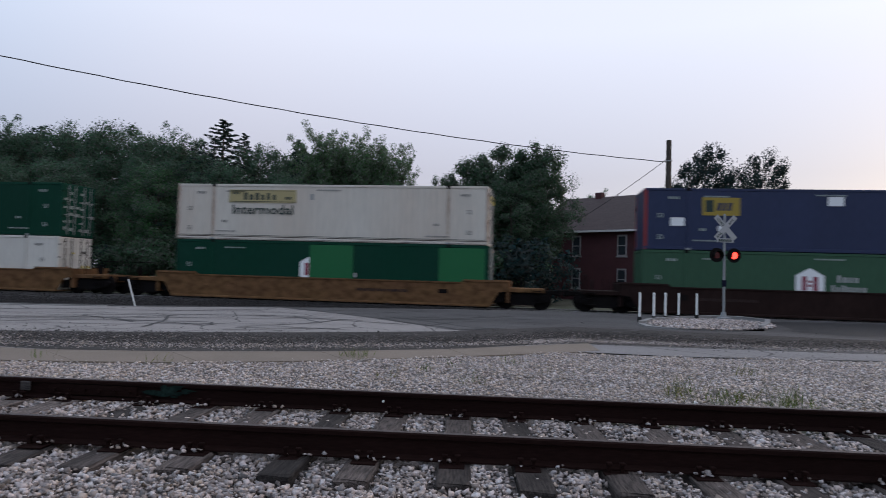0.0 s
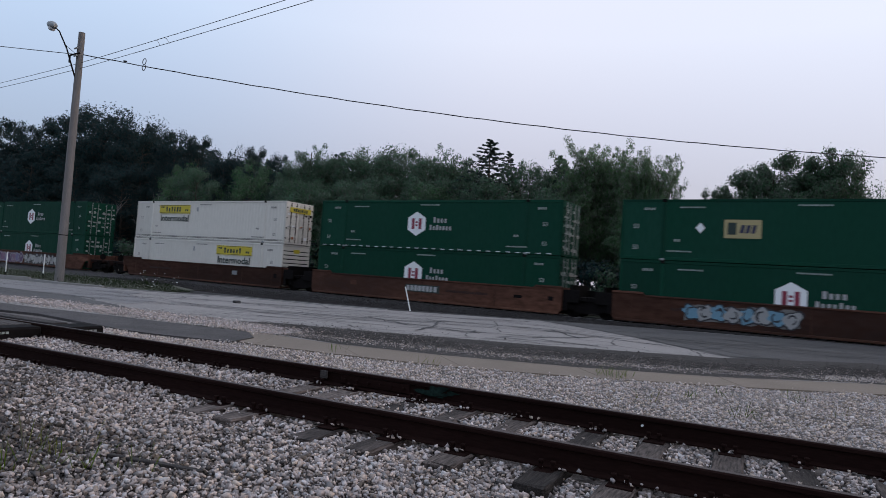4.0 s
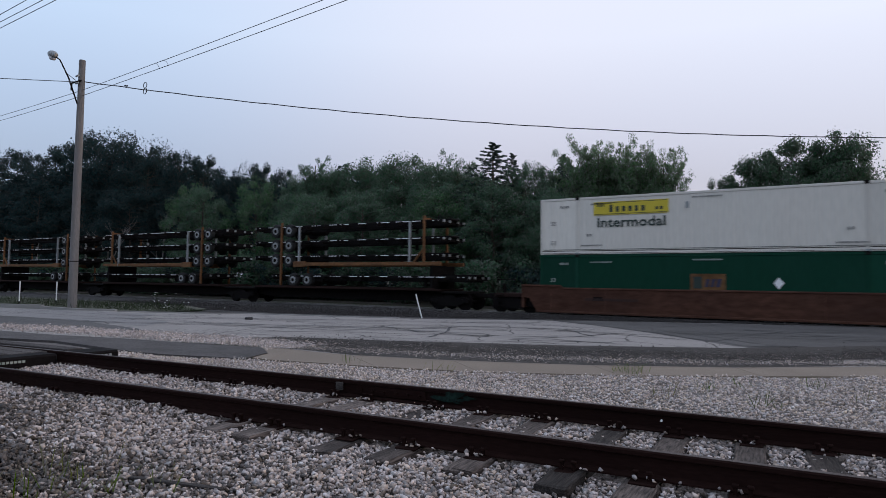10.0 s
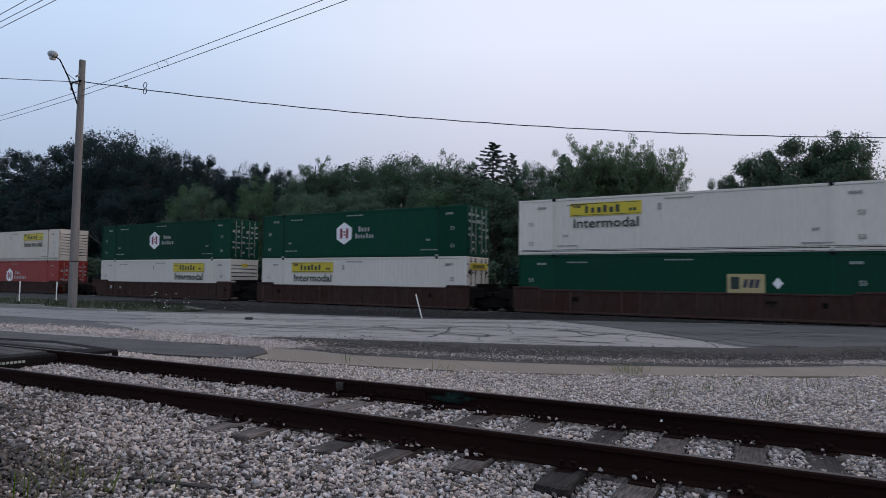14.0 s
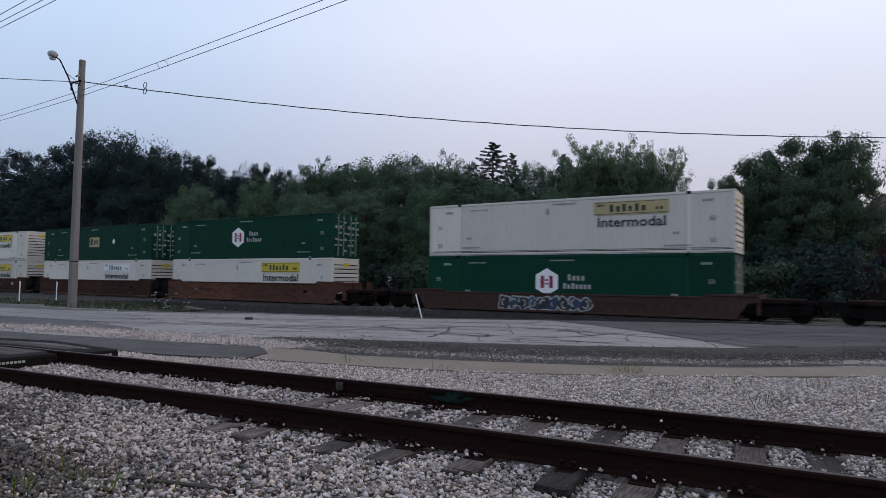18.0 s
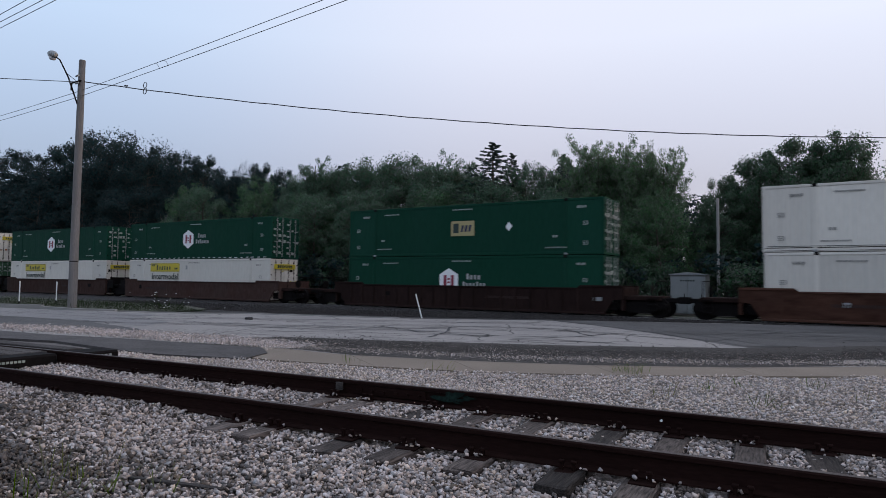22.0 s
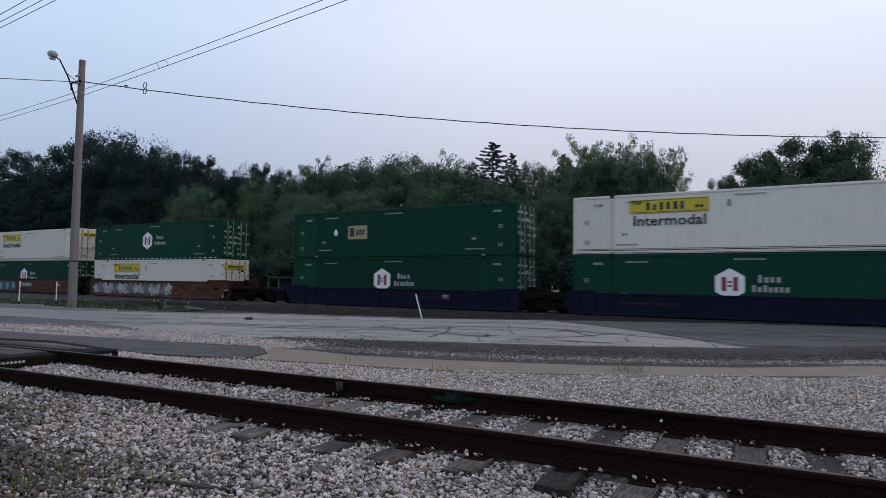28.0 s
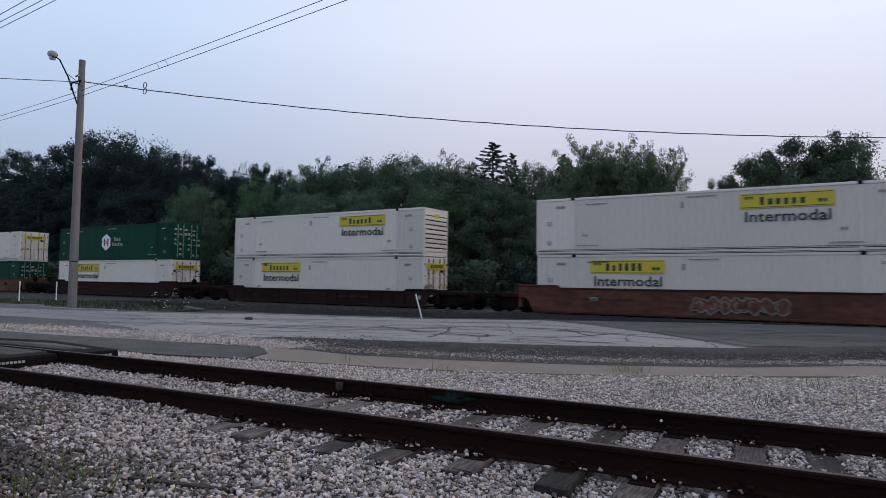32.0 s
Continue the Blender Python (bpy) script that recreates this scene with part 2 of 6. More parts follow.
FADED_PLATE = mat("faded_dark_stencil", (0.03, 0.016, 0.014), 0.8, big=2, mix=0.5, bump=0.0)
ORANGE = mat("orange_painted_steel", (0.185, 0.08, 0.027), 0.7, dark=0.35, big=1.2, fine=9, mix=0.7, bump=0.1)
RUBBER = mat("black_rubber", (0.018, 0.018, 0.018), 0.85, big=3, mix=0.4, bump=0.2)
RIM = mat("white_wheel_rim", (0.27, 0.275, 0.28), 0.5, dark=0.4, big=6, mix=0.4, bump=0.05)
GALV = mat("galvanised_steel", (0.27, 0.28, 0.285), 0.55, metal=0.4, dark=0.75, big=3, mix=0.3, bump=0.05)
POLE = mat("weathered_pole_wood", (0.18, 0.172, 0.172), 0.9, dark=0.55, big=1.0, fine=10, mix=0.55, bump=0.5, stretch=(6, 6, 0.5))
WIRE = mat("cable_sheath", (0.02, 0.02, 0.025), 0.6, big=1, mix=0.2, bump=0.0)
BRICK = mat("red_brick", (0.074, 0.026, 0.029), 0.88, dark=0.6, big=1.0, fine=14, mix=0.5, bump=0.4)
ROOF = mat("grey_shingles", (0.062, 0.047, 0.047), 0.9, dark=0.6, big=1.2, fine=5, mix=0.5, bump=0.5, stretch=(1, 4, 4))
TRIM = mat("white_painted_trim", (0.6, 0.58, 0.56), 0.6, dark=0.8, big=2, mix=0.25, bump=0.05)
GLASS = mat("window_glass", (0.03, 0.035, 0.04), 0.1, big=1, mix=0.2, bump=0.0, spec=0.6)
# grey for dim lettering, and for white signal boards with their shade painted in
SIGN = mat("shaded_sign_and_lettering_grey", (0.36, 0.36, 0.36), 0.6, dark=0.7, big=4, mix=0.3, bump=0.02)
PLASTIC = mat("white_plastic_post", (0.72, 0.72, 0.70), 0.5, dark=0.7, big=5, mix=0.3, bump=0.02)
LAMP_ON = mat("lit_red_lens", (0.5, 0.02, 0.02), 0.3, bump=0, emit=(1.0, 0.03, 0.02, 5.0))
LAMP_OFF = mat("dark_red_lens", (0.10, 0.012, 0.012), 0.25, bump=0)
LAMP_GLASS = mat("street_lamp_glass", (0.5, 0.5, 0.52), 0.2, bump=0, mix=0.1)
BARK = mat("bark", (0.075, 0.06, 0.05), 0.95, dark=0.5, big=2, fine=12, mix=0.6, bump=0.7, stretch=(3, 3, 0.6))
# LEAF and LEAF_DARK lean to blue: haze over the woods put into their colour
LEAF = leaf_mat("green_leaves", (0.098, 0.148, 0.102))
LEAF_MID = leaf_mat("deep_green_leaves", (0.08, 0.12, 0.08))
LEAF_FRESH = leaf_mat("fresh_green_leaves", (0.105, 0.165, 0.098))
LEAF_DARK = leaf_mat("dark_green_leaves", (0.033, 0.053, 0.052))
LEAF_LIGHT = leaf_mat("grey_green_leaves", (0.145, 0.2, 0.13))
NEEDLE = leaf_mat("spruce_needles", (0.046, 0.068, 0.06))
GRASS = leaf_mat("grass_blades", (0.026, 0.036, 0.016))
DRY_GRASS = leaf_mat("dry_grass_blades", (0.17, 0.17, 0.085))
WEED = leaf_mat("weed_blades", (0.115, 0.145, 0.055))
FOREST_FLOOR = mat("shade_darkened_leaf_litter", (0.035, 0.03, 0.022), 0.95, dark=0.5, big=0.5, fine=9, mix=0.6, bump=0.6)
KERB_STONE = mat("grey_concrete", (0.27, 0.262, 0.255), 0.9, dark=0.6, big=0.9, fine=30, mix=0.45, bump=0.25)
DULL_TRIM = mat("dull_painted_trim", (0.26, 0.24, 0.24), 0.6, dark=0.7, big=2, mix=0.35, bump=0.05)
PETAL = mat("white_petals", (0.8, 0.8, 0.8), 0.6, bump=0, mix=0.1)
GRAFFITI = [mat("graffiti_paint_" + k, c, 0.55, big=3, mix=0.35, bump=0.0) for k, c in
            (("silver", (0.31, 0.305, 0.30)), ("sky", (0.14, 0.27, 0.36)), ("violet", (0.16, 0.13, 0.25)), ("black", (0.025, 0.025, 0.03)), ("pale", (0.38, 0.375, 0.35)))]

PLUM, ROSE, DEEP_BLUE = (mat("sprayed_" + k, c, 0.6, dark=0.5, big=2, mix=0.5, bump=0.0) for k, c in (("plum", (0.10, 0.05, 0.12)), ("rose", (0.22, 0.12, 0.19)), ("deep_blue", (0.03, 0.055, 0.10))))
DUST, SMOKE, TEAL = (mat("faded_graffiti_" + k, c, 0.7, dark=0.45, big=1.5, mix=0.7, bump=0.0) for k, c in (("dust", (0.19, 0.18, 0.175)), ("smoke", (0.085, 0.075, 0.072)), ("teal", (0.06, 0.105, 0.125))))


# ---------------------------------------------------------------- mesh tools
class Build:
    """Collects vertices and faces of one mesh."""

    def __init__(self):
        self.v, self.f = [], []

    def face(self, pts):
        k = len(self.v)
        self.v += [tuple(p) for p in pts]
        self.f.append(tuple(range(k, k + len(pts))))
        return self

    def box(self, x0, x1, y0, y1, z0, z1, c=0.0):
        if not c:
            k = len(self.v)
            self.v += [(x, y, z) for x in (x0, x1) for y in (y0, y1) for z in (z0, z1)]
            self.f += [tuple(k + i for i in q) for q in ((0, 1, 3, 2), (4, 6, 7, 5), (0, 4, 5, 1), (2, 3, 7, 6), (0, 2, 6, 4), (1, 5, 7, 3))]
            return self
        k, idx = len(self.v), {}
        for i, x in enumerate((x0, x1)):
            for j, y in enumerate((y0, y1)):
                for m, z in enumerate((z0, z1)):
                    sx, sy, sz = c * (1 - 2 * i), c * (1 - 2 * j), c * (1 - 2 * m)
                    for a, p in enumerate(((x, y + sy, z + sz), (x + sx, y, z + sz), (x + sx, y + sy, z))):
                        idx[i, j, m, a] = len(self.v)
                        self.v.append(p)
        for s in (0, 1):
            self.f.append(tuple(idx[q] for q in ((s, 0, 0, 0), (s, 0, 1, 0), (s, 1, 1, 0), (s, 1, 0, 0))))
            self.f.append(tuple(idx[q] for q in ((0, s, 0, 1), (1, s, 0, 1), (1, s, 1, 1), (0, s, 1, 1))))
            self.f.append(tuple(idx[q] for q in ((0, 0, s, 2), (0, 1, s, 2), (1, 1, s, 2), (1, 0, s, 2))))
            for r in (0, 1):
                self.f.append(tuple(idx[q] for q in ((s, r, 0, 0), (s, r, 1, 0), (s, r, 1, 1), (s, r, 0, 1))))
                self.f.append(tuple(idx[q] for q in ((s, 0, r, 0), (s, 1, r, 0), (s, 1, r, 2), (s, 0, r, 2))))
                self.f.append(tuple(idx[q] for q in ((0, s, r, 1), (1, s, r, 1), (1, s, r, 2), (0, s, r, 2))))
                for m in (0, 1):
                    self.f.append(tuple(idx[s, r, m, a] for a in (0, 1, 2)))
        return self

    def tube(self, p0, p1, r0, r1=None, n=8, caps=True):
        r1 = r0 if r1 is None else r1
        a, b = Vector(p0), Vector(p1)
        d = (b - a).normalized()
        u = d.orthogonal().normalized()
        w = d.cross(u)
        k = len(self.v)
        for c, r in ((a, r0), (b, r1)):
            for i in range(n):
                t = 2 * math.pi * i / n
                self.v.append(tuple(c + (u * math.cos(t) + w * math.sin(t)) * r))
        self.f += [(k + i, k + (i + 1) % n, k + n + (i + 1) % n, k + n + i) for i in range(n)]
        if caps:
            self.f += [tuple(k + i for i in reversed(range(n))), tuple(k + n + i for i in range(n))]
        return self

    def path(self, pts, radii, n=6):
        """One continuous tube through the points."""
        pts, k = [Vector(p) for p in pts], len(self.v)
        u = None
        for i, p in enumerate(pts):
            d = (pts[min(i + 1, len(pts) - 1)] - pts[max(i - 1, 0)]).normalized()
            u = d.orthogonal().normalized() if u is None else (u - d * u.dot(d)).normalized()
            w = d.cross(u)
            for j in range(n):
                t = 2 * math.pi * j / n
                self.v.append(tuple(p + (u * math.cos(t) + w * math.sin(t)) * radii[i]))
        for i in range(len(pts) - 1):
            a = k + i * n
            self.f += [(a + j, a + (j + 1) % n, a + n + (j + 1) % n, a + n + j) for j in range(n)]
        e = k + (len(pts) - 1) * n
        self.f += [tuple(k + j for j in reversed(range(n))), tuple(e + j for j in range(n))]
        return self

    def prism(self, outline, y0, y1):
        """An x-z outline extruded along y."""
        k, n = len(self.v), len(outline)
        self.v += [(x, y0, z) for x, z in outline] + [(x, y1, z) for x, z in outline]
        self.f += [tuple(range(k, k + n)), tuple(k + n + i for i in reversed(range(n)))]
        self.f += [(k + i, k + n + i, k + n + (i + 1) % n, k + (i + 1) % n) for i in range(n)]
        return self

    def disc(self, c, r, n=16, y=None):
        self.face([(c[0] + r * math.cos(2 * math.pi * i / n), c[1], c[2] + r * math.sin(2 * math.pi * i / n)) for i in range(n)])
        return self

    def mesh(self, name, material, smooth=False):
        me = bpy.data.meshes.new(name)
        me.from_pydata(self.v, [], self.f)
        bm = bmesh.new()
        bm.from_mesh(me)
        bmesh.ops.recalc_face_normals(bm, faces=bm.faces)
        bm.to_mesh(me)
        bm.free()
        me.materials.append(material)
        if smooth:
            me.polygons.foreach_set("use_smooth", [True] * len(me.polygons))
        return me


def part(name, build, material, parent=None, label="", at=None, smooth=False):
    """One mesh object under a thing or a part; build is a Build or a mesh to share."""
    me = build if isinstance(build, bpy.types.Mesh) else build.mesh(name, material, smooth)
    ob = new(name, me)
    ob.parent = parent
    if at is not None:
        ob.matrix_basis = at
    if label:
        tagged(ob, label)
    return ob


def thing(name, label, category, group="", at=None, kind=""):
    ob = new(name)
    tagged(ob, label, category, group, kind)
    if at is not None:
        ob.matrix_basis = at
    return ob


def raw_mesh(name, verts, faces, material, smooth=False, normals=None):
    """A large mesh from arrays of vertices and equal-sized faces; normals: one for each vertex, to shade by."""
    verts, faces = np.asarray(verts, np.float32), np.asarray(faces, np.int32)
    me = bpy.data.meshes.new(name)
    me.vertices.add(len(verts))
    me.vertices.foreach_set("co", verts.ravel())
    me.loops.add(faces.size)
    me.loops.foreach_set("vertex_index", faces.ravel())
    me.polygons.add(len(faces))
    me.polygons.foreach_set("loop_start", np.arange(0, faces.size, faces.shape[1], dtype=np.int32))
    me.polygons.foreach_set("loop_total", np.full(len(faces), faces.shape[1], np.int32))
    if smooth or normals is not None:
        me.polygons.foreach_set("use_smooth", np.ones(len(faces), bool))
    me.update(calc_edges=True)
    if normals is not None:
        me.normals_split_custom_set_from_vertices(normals)
    me.materials.append(material)
    return me


def lettering(text, height, shear=0.0):
    """A flat mesh of a word in the built-in font, in the x-z plane, facing -y."""
    cu = bpy.data.curves.new("word", "FONT")
    cu.body, cu.size, cu.shear, cu.resolution_u = text, height / 0.7, shear, 2
    cu.offset = 0.025 * height
    ob = bpy.data.objects.new("word", cu)
    scene.collection.objects.link(ob)
    me = bpy.data.meshes.new_from_object(ob.evaluated_get(bpy.context.evaluated_depsgraph_get()))
    bpy.data.objects.remove(ob)
    if text == "Intermodal":
        wide = max(v.co.x for v in me.vertices)
        me.transform(Matrix.Diagonal((3.3 / wide, 1, 1, 1)))
    me.transform(Matrix.Rotation(radians(90), 4, "X"))
    return me


def ground_z(y):
    return 0.2 if y < 7 else (0.2 - 0.17 * (y - 7) / 22 if y < 29 else (0.03 - 0.13 * min(1, (y - 29) / 8)))


def sheet(name, outline, material, lift, thick=0.0):
    """A flat patch of ground with that outline, laid on the ground's slope."""
    bm = bmesh.new()
    top = [bm.verts.new((x, y, ground_z(y) + lift)) for x, y in outline]
    f = bm.faces.new(top)
    if thick:
        ext = bmesh.ops.extrude_face_region(bm, geom=[f])
        for q in ext["geom"]:
            if isinstance(q, bmesh.types.BMVert):
                q.co.z -= thick
    bmesh.ops.triangulate(bm, faces=[q for q in bm.faces if len(q.verts) > 4])
    bmesh.ops.recalc_face_normals(bm, faces=bm.faces)
    me = bpy.data.meshes.new(name)
    bm.to_mesh(me)
    bm.free()
    me.materials.append(material)
    return new(name, me)


# ---------------------------------------------------------------- ground, street and kerbs
def build_ground():
    xs = sorted({*range(-1500, 1501, 100), *range(-80, 61, 10)})
    ys = [-1500, -600, -200, -60, -20, 0, 7, 12, 18, 24, 29, 31, 34, 37, 45, 60, 90, 150, 400, 1500]
    v = [(x, y, ground_z(y) - 0.03) for y in ys for x in xs]
    n = len(xs)
    f = [(j * n + i, j * n + i + 1, (j + 1) * n + i + 1, (j + 1) * n + i) for j in range(len(ys) - 1) for i in range(n - 1)]
    tagged(new("ground", raw_mesh("ground", v, f, GROUND)), "dark dirt and weedy grass", "ground", kind="structure")
    tagged(sheet("gravel_yard", [(-60, -14), (30, -14), (30, 15.5), (14, 15), (6.7, 13.6), (2.7, 12.75), (0.57, 12.7), (-1.45, 11.1), (-3.3, 9.8), (-5.2, 8.8),
                 (-6.8, 8.3), (-8.5, 8.05), (-12, 8.6), (-60, 4.5)], BED, -0.012), "pale limestone gravel yard", "gravel", kind="structure")
    tagged(sheet("road", [(-90, -4), (-40, 5.2), (-17.7, 7.9), (-13.5, 8.8), (-10.3, 9.6), (-7.9, 9.42), (-5.9, 9.93), (-3.7, 10.87), (-1.6, 12.18), (0.6, 14.3),
                 (2.7, 12.8), (6.7, 13.65), (14, 15.1), (60, 18), (60, 25), (26, 30.3), (1.4, 30.3), (-3.7, 28.2), (-10.5, 24.1), (-15, 21.0),
                 (-21.5, 18.9), (-25, 16.6), (-28.3, 15.2), (-33, 14.2), (-60, 9), (-90, 3)], ASPHALT, 0.0), "worn light grey asphalt street", "road", kind="structure")
    # darker asphalt lanes and patches on the street
    tagged(sheet("road_patch", [(-9.9, 24.3), (-7.4, 22.4), (-5.0, 20.2), (-3.0, 17.8), (-2.2, 16.9), (0.9, 20.0), (8.5, 19.0), (30, 20), (30, 29.5), (1.6, 30.2), (-3.6, 28.0)],
                 NEW_ASPHALT, 0.005), "dark patched asphalt", "road", kind="structure")
    tagged(sheet("road_patch", [(0.5, 14.2), (2.7, 12.7), (6.7, 13.5), (14, 14.9), (45, 17.0), (45, 24), (30, 20.2), (8.5, 19.3), (0.9, 20.2), (-2.0, 16.8)], NEW_ASPHALT, 0.003), "dark asphalt mouth of the side street", "road", kind="structure")
    tagged(sheet("road_patch", [(8.0, 21.6), (8.5, 22.9), (8.9, 25.2), (9.4, 27.6), (14, 28.6), (40, 29.4), (40, 22), (18, 21.6), (10.3, 20.9), (9.2, 20.6)], BLACK_ASPHALT, 0.009), "black asphalt beside the crossing", "road", kind="structure")
    tagged(sheet("road_patch", [(.42, 12.72), (2.7, 12.74), (6.7, 13.6), (14, 15.05), (30, 16.2), (30, 17.6), (14, 16.3), (6.7, 14.9), (3, 14.5), (.66, 14.35)], MID_ASPHALT, 0.008), "greyed strip along the side street's edge", "road", kind="structure")
    # dark sheet: the shade under the trees is put into its colour
    tagged(sheet("woodland_floor", [(-140, 36.2), (-0.6, 36.2), (-0.6, 90), (-140, 90)], FOREST_FLOOR, 0.02), "leaf litter under the trees, darkened to stand for their shade", "ground", kind="structure")
    tagged(sheet("road_shoulder", [(-10.5, 9.7), (-7.9, 9.5), (-5.9, 10.0), (-3.7, 10.95), (-1.6, 12.25), (0.6, 14.4), (4, 15), (12, 17.5), (12, 19), (1.0, 19.9), (-2.15, 16.3), (-5.5, 14.2), (-9.1, 12.5), (-11.4, 11.7), (-12.5, 10.6)],
                 DARK_BALLAST, 0.006), "crumbled dark asphalt edge", "road", kind="structure")
    tagged(sheet("driveway", [(-60, 2), (-16, 6.9), (-14.3, 7.35), (-11.1, 7.15), (-10.3, 7.25), (-8.8, 7.7), (-9.2, 8.6), (-10.0, 9.2), (-12, 8.85), (-13.6, 8.65), (-16, 8.1), (-60, 4)],
                 APRON, 0.03, 0.08), "dark asphalt apron beside the rails", "road", kind="structure")
    # concrete gutter that curves along the corner
    gutter = thing("gutter", "stained tan concrete gutter along the street corner", "gutter", kind="structure")
    lo = [(-9.4, 8.05), (-8.47, 7.94), (-6.83, 8.17), (-5.19, 8.67), (-3.3, 9.71), (-1.45, 11.02), (0.57, 12.61), (1.3, 13.2)]
    hi = [(-10.3, 9.5), (-9.4, 9.42), (-7.86, 9.4), (-5.94, 9.91), (-3.69, 10.85), (-1.6, 12.16), (0.66, 14.2), (1.2, 14.6)]
    lo[2:7] = [(x + .36, y + .2) for x, y in lo[2:7]]
    for i in range(len(lo) - 1):
        a, b, c, d = lo[i], lo[i + 1], hi[i + 1], hi[i]
        gap = 0.006
        a2 = (a[0] + (b[0] - a[0]) * gap, a[1] + (b[1] - a[1]) * gap)
        d2 = (d[0] + (c[0] - d[0]) * gap, d[1] + (c[1] - d[1]) * gap)
        q = Build()
        ring = [a2, b, c, d2]
        k = [(x, y, ground_z(y) + z) for z in (-0.1, 0.012) for x, y in ring]
        q.v += k
        q.f += [(4, 5, 6, 7), (0, 1, 5, 4), (1, 2, 6, 5), (2, 3, 7, 6), (3, 0, 4, 7)]
        part("slab", q, CONCRETE, gutter)
    # kerb of the grass verge by the utility pole
    kerb = thing("kerb", "low weathered concrete kerb round a grass verge", "kerb", kind="structure")
    line = [(-70, 7.2), (-45, 11.9), (-36.4, 13.6), (-33.4, 14.55), (-31.2, 15.4), (-28.2, 15.35), (-26.4, 16.0)]
    for i in range(len(line) - 1):
        (x0, y0), (x1, y1) = line[i], line[i + 1]
        n = Vector((y0 - y1, x1 - x0, 0)).normalized() * 0.16
        z0, z1, h = ground_z(y0), ground_z(y1), 0.15 if i < 4 else 0.08
        q = Build()
        q.v += [(x0, y0, z0 - .05), (x1, y1, z1 - .05), (x1 + n.x, y1 + n.y, z1 - .05), (x0 + n.x, y0 + n.y, z0 - .05),
                (x0, y0, z0 + h), (x1, y1, z1 + h), (x1 + n.x, y1 + n.y, z1 + h), (x0 + n.x, y0 + n.y, z0 + h)]
        q.f += [(4, 5, 6, 7), (0, 1, 5, 4), (1, 2, 6, 5), (2, 3, 7, 6), (3, 0, 4, 7)]
        part("kerb_stone", q, KERB_STONE, kerb)
    tagged(sheet("grass_verge", [(-70, 7.4), (-45, 12.1), (-36.4, 13.8), (-33.4, 14.75), (-31.2, 15.6), (-28, 15.6), (-26, 16.3), (-24.2, 17.2), (-25.5, 20), (-30, 22.2), (-70, 23)], GROUND, 0.04), "weedy green grass verge", "grass", kind="structure")
    tagged(sheet("road_patch", [(-38, 9.4), (-24.1, 11.4), (-20.5, 11.5), (-16.6, 10.75), (-15.6, 10.35), (-17.8, 9.0), (-19.4, 8.3), (-38, 7.1)], NEW_ASPHALT, 0.012), "dark asphalt wedge beside the gravel", "road", kind="structure")
    tagged(sheet("road_patch", [(-42, 9.2), (-24.3, 11.5), (-20.6, 11.6), (-17.5, 11.4), (-18.6, 13.2), (-21.5, 14.0), (-23.2, 15.8), (-25.6, 15.6), (-28.3, 14.9), (-33, 13.9), (-42, 12)], MID_ASPHALT, 0.006), "greyed older asphalt lane", "road", kind="structure")
    edge = thing("road_edge", "thin pale concrete edge of the street", "kerb", kind="structure")
    line = [(-26.0, 15.9), (-23.0, 17.25), (-21.4, 18.75), (-17.8, 19.75), (-15.0, 20.8)]
    for (x0, y0), (x1, y1) in zip(line[:-1], line[1:]):
        q = Build()
        q.v += [(x, y + d, ground_z(y) + z) for z in (-.05, .035) for x, y, d in ((x0, y0, 0), (x1, y1, 0), (x1, y1, .16), (x0, y0, .16))]
        q.f += [(4, 5, 6, 7), (0, 1, 5, 4), (1, 2, 6, 5), (2, 3, 7, 6), (3, 0, 4, 7)]
        part("kerb_stone", q, KERB_STONE, edge)
    lump = thing("asphalt_lump", "broken dark lump of asphalt on the street", "rubble", at=pose(-18.2, 16.1, .12))
    part("chunk", Build().box(-.1, .08, -.14, .12, 0, .1, .03).box(-.2, -.07, -.05, .12, 0, .05, .02).box(.06, .2, -.1, .02, 0, .045, .02), CRACK, lump)
    # tar-sealed cracks
    rnd = random.Random(5)
    cracks = thing("crack_seals", "black tar lines sealing cracks in the asphalt", "tar line", kind="structure")
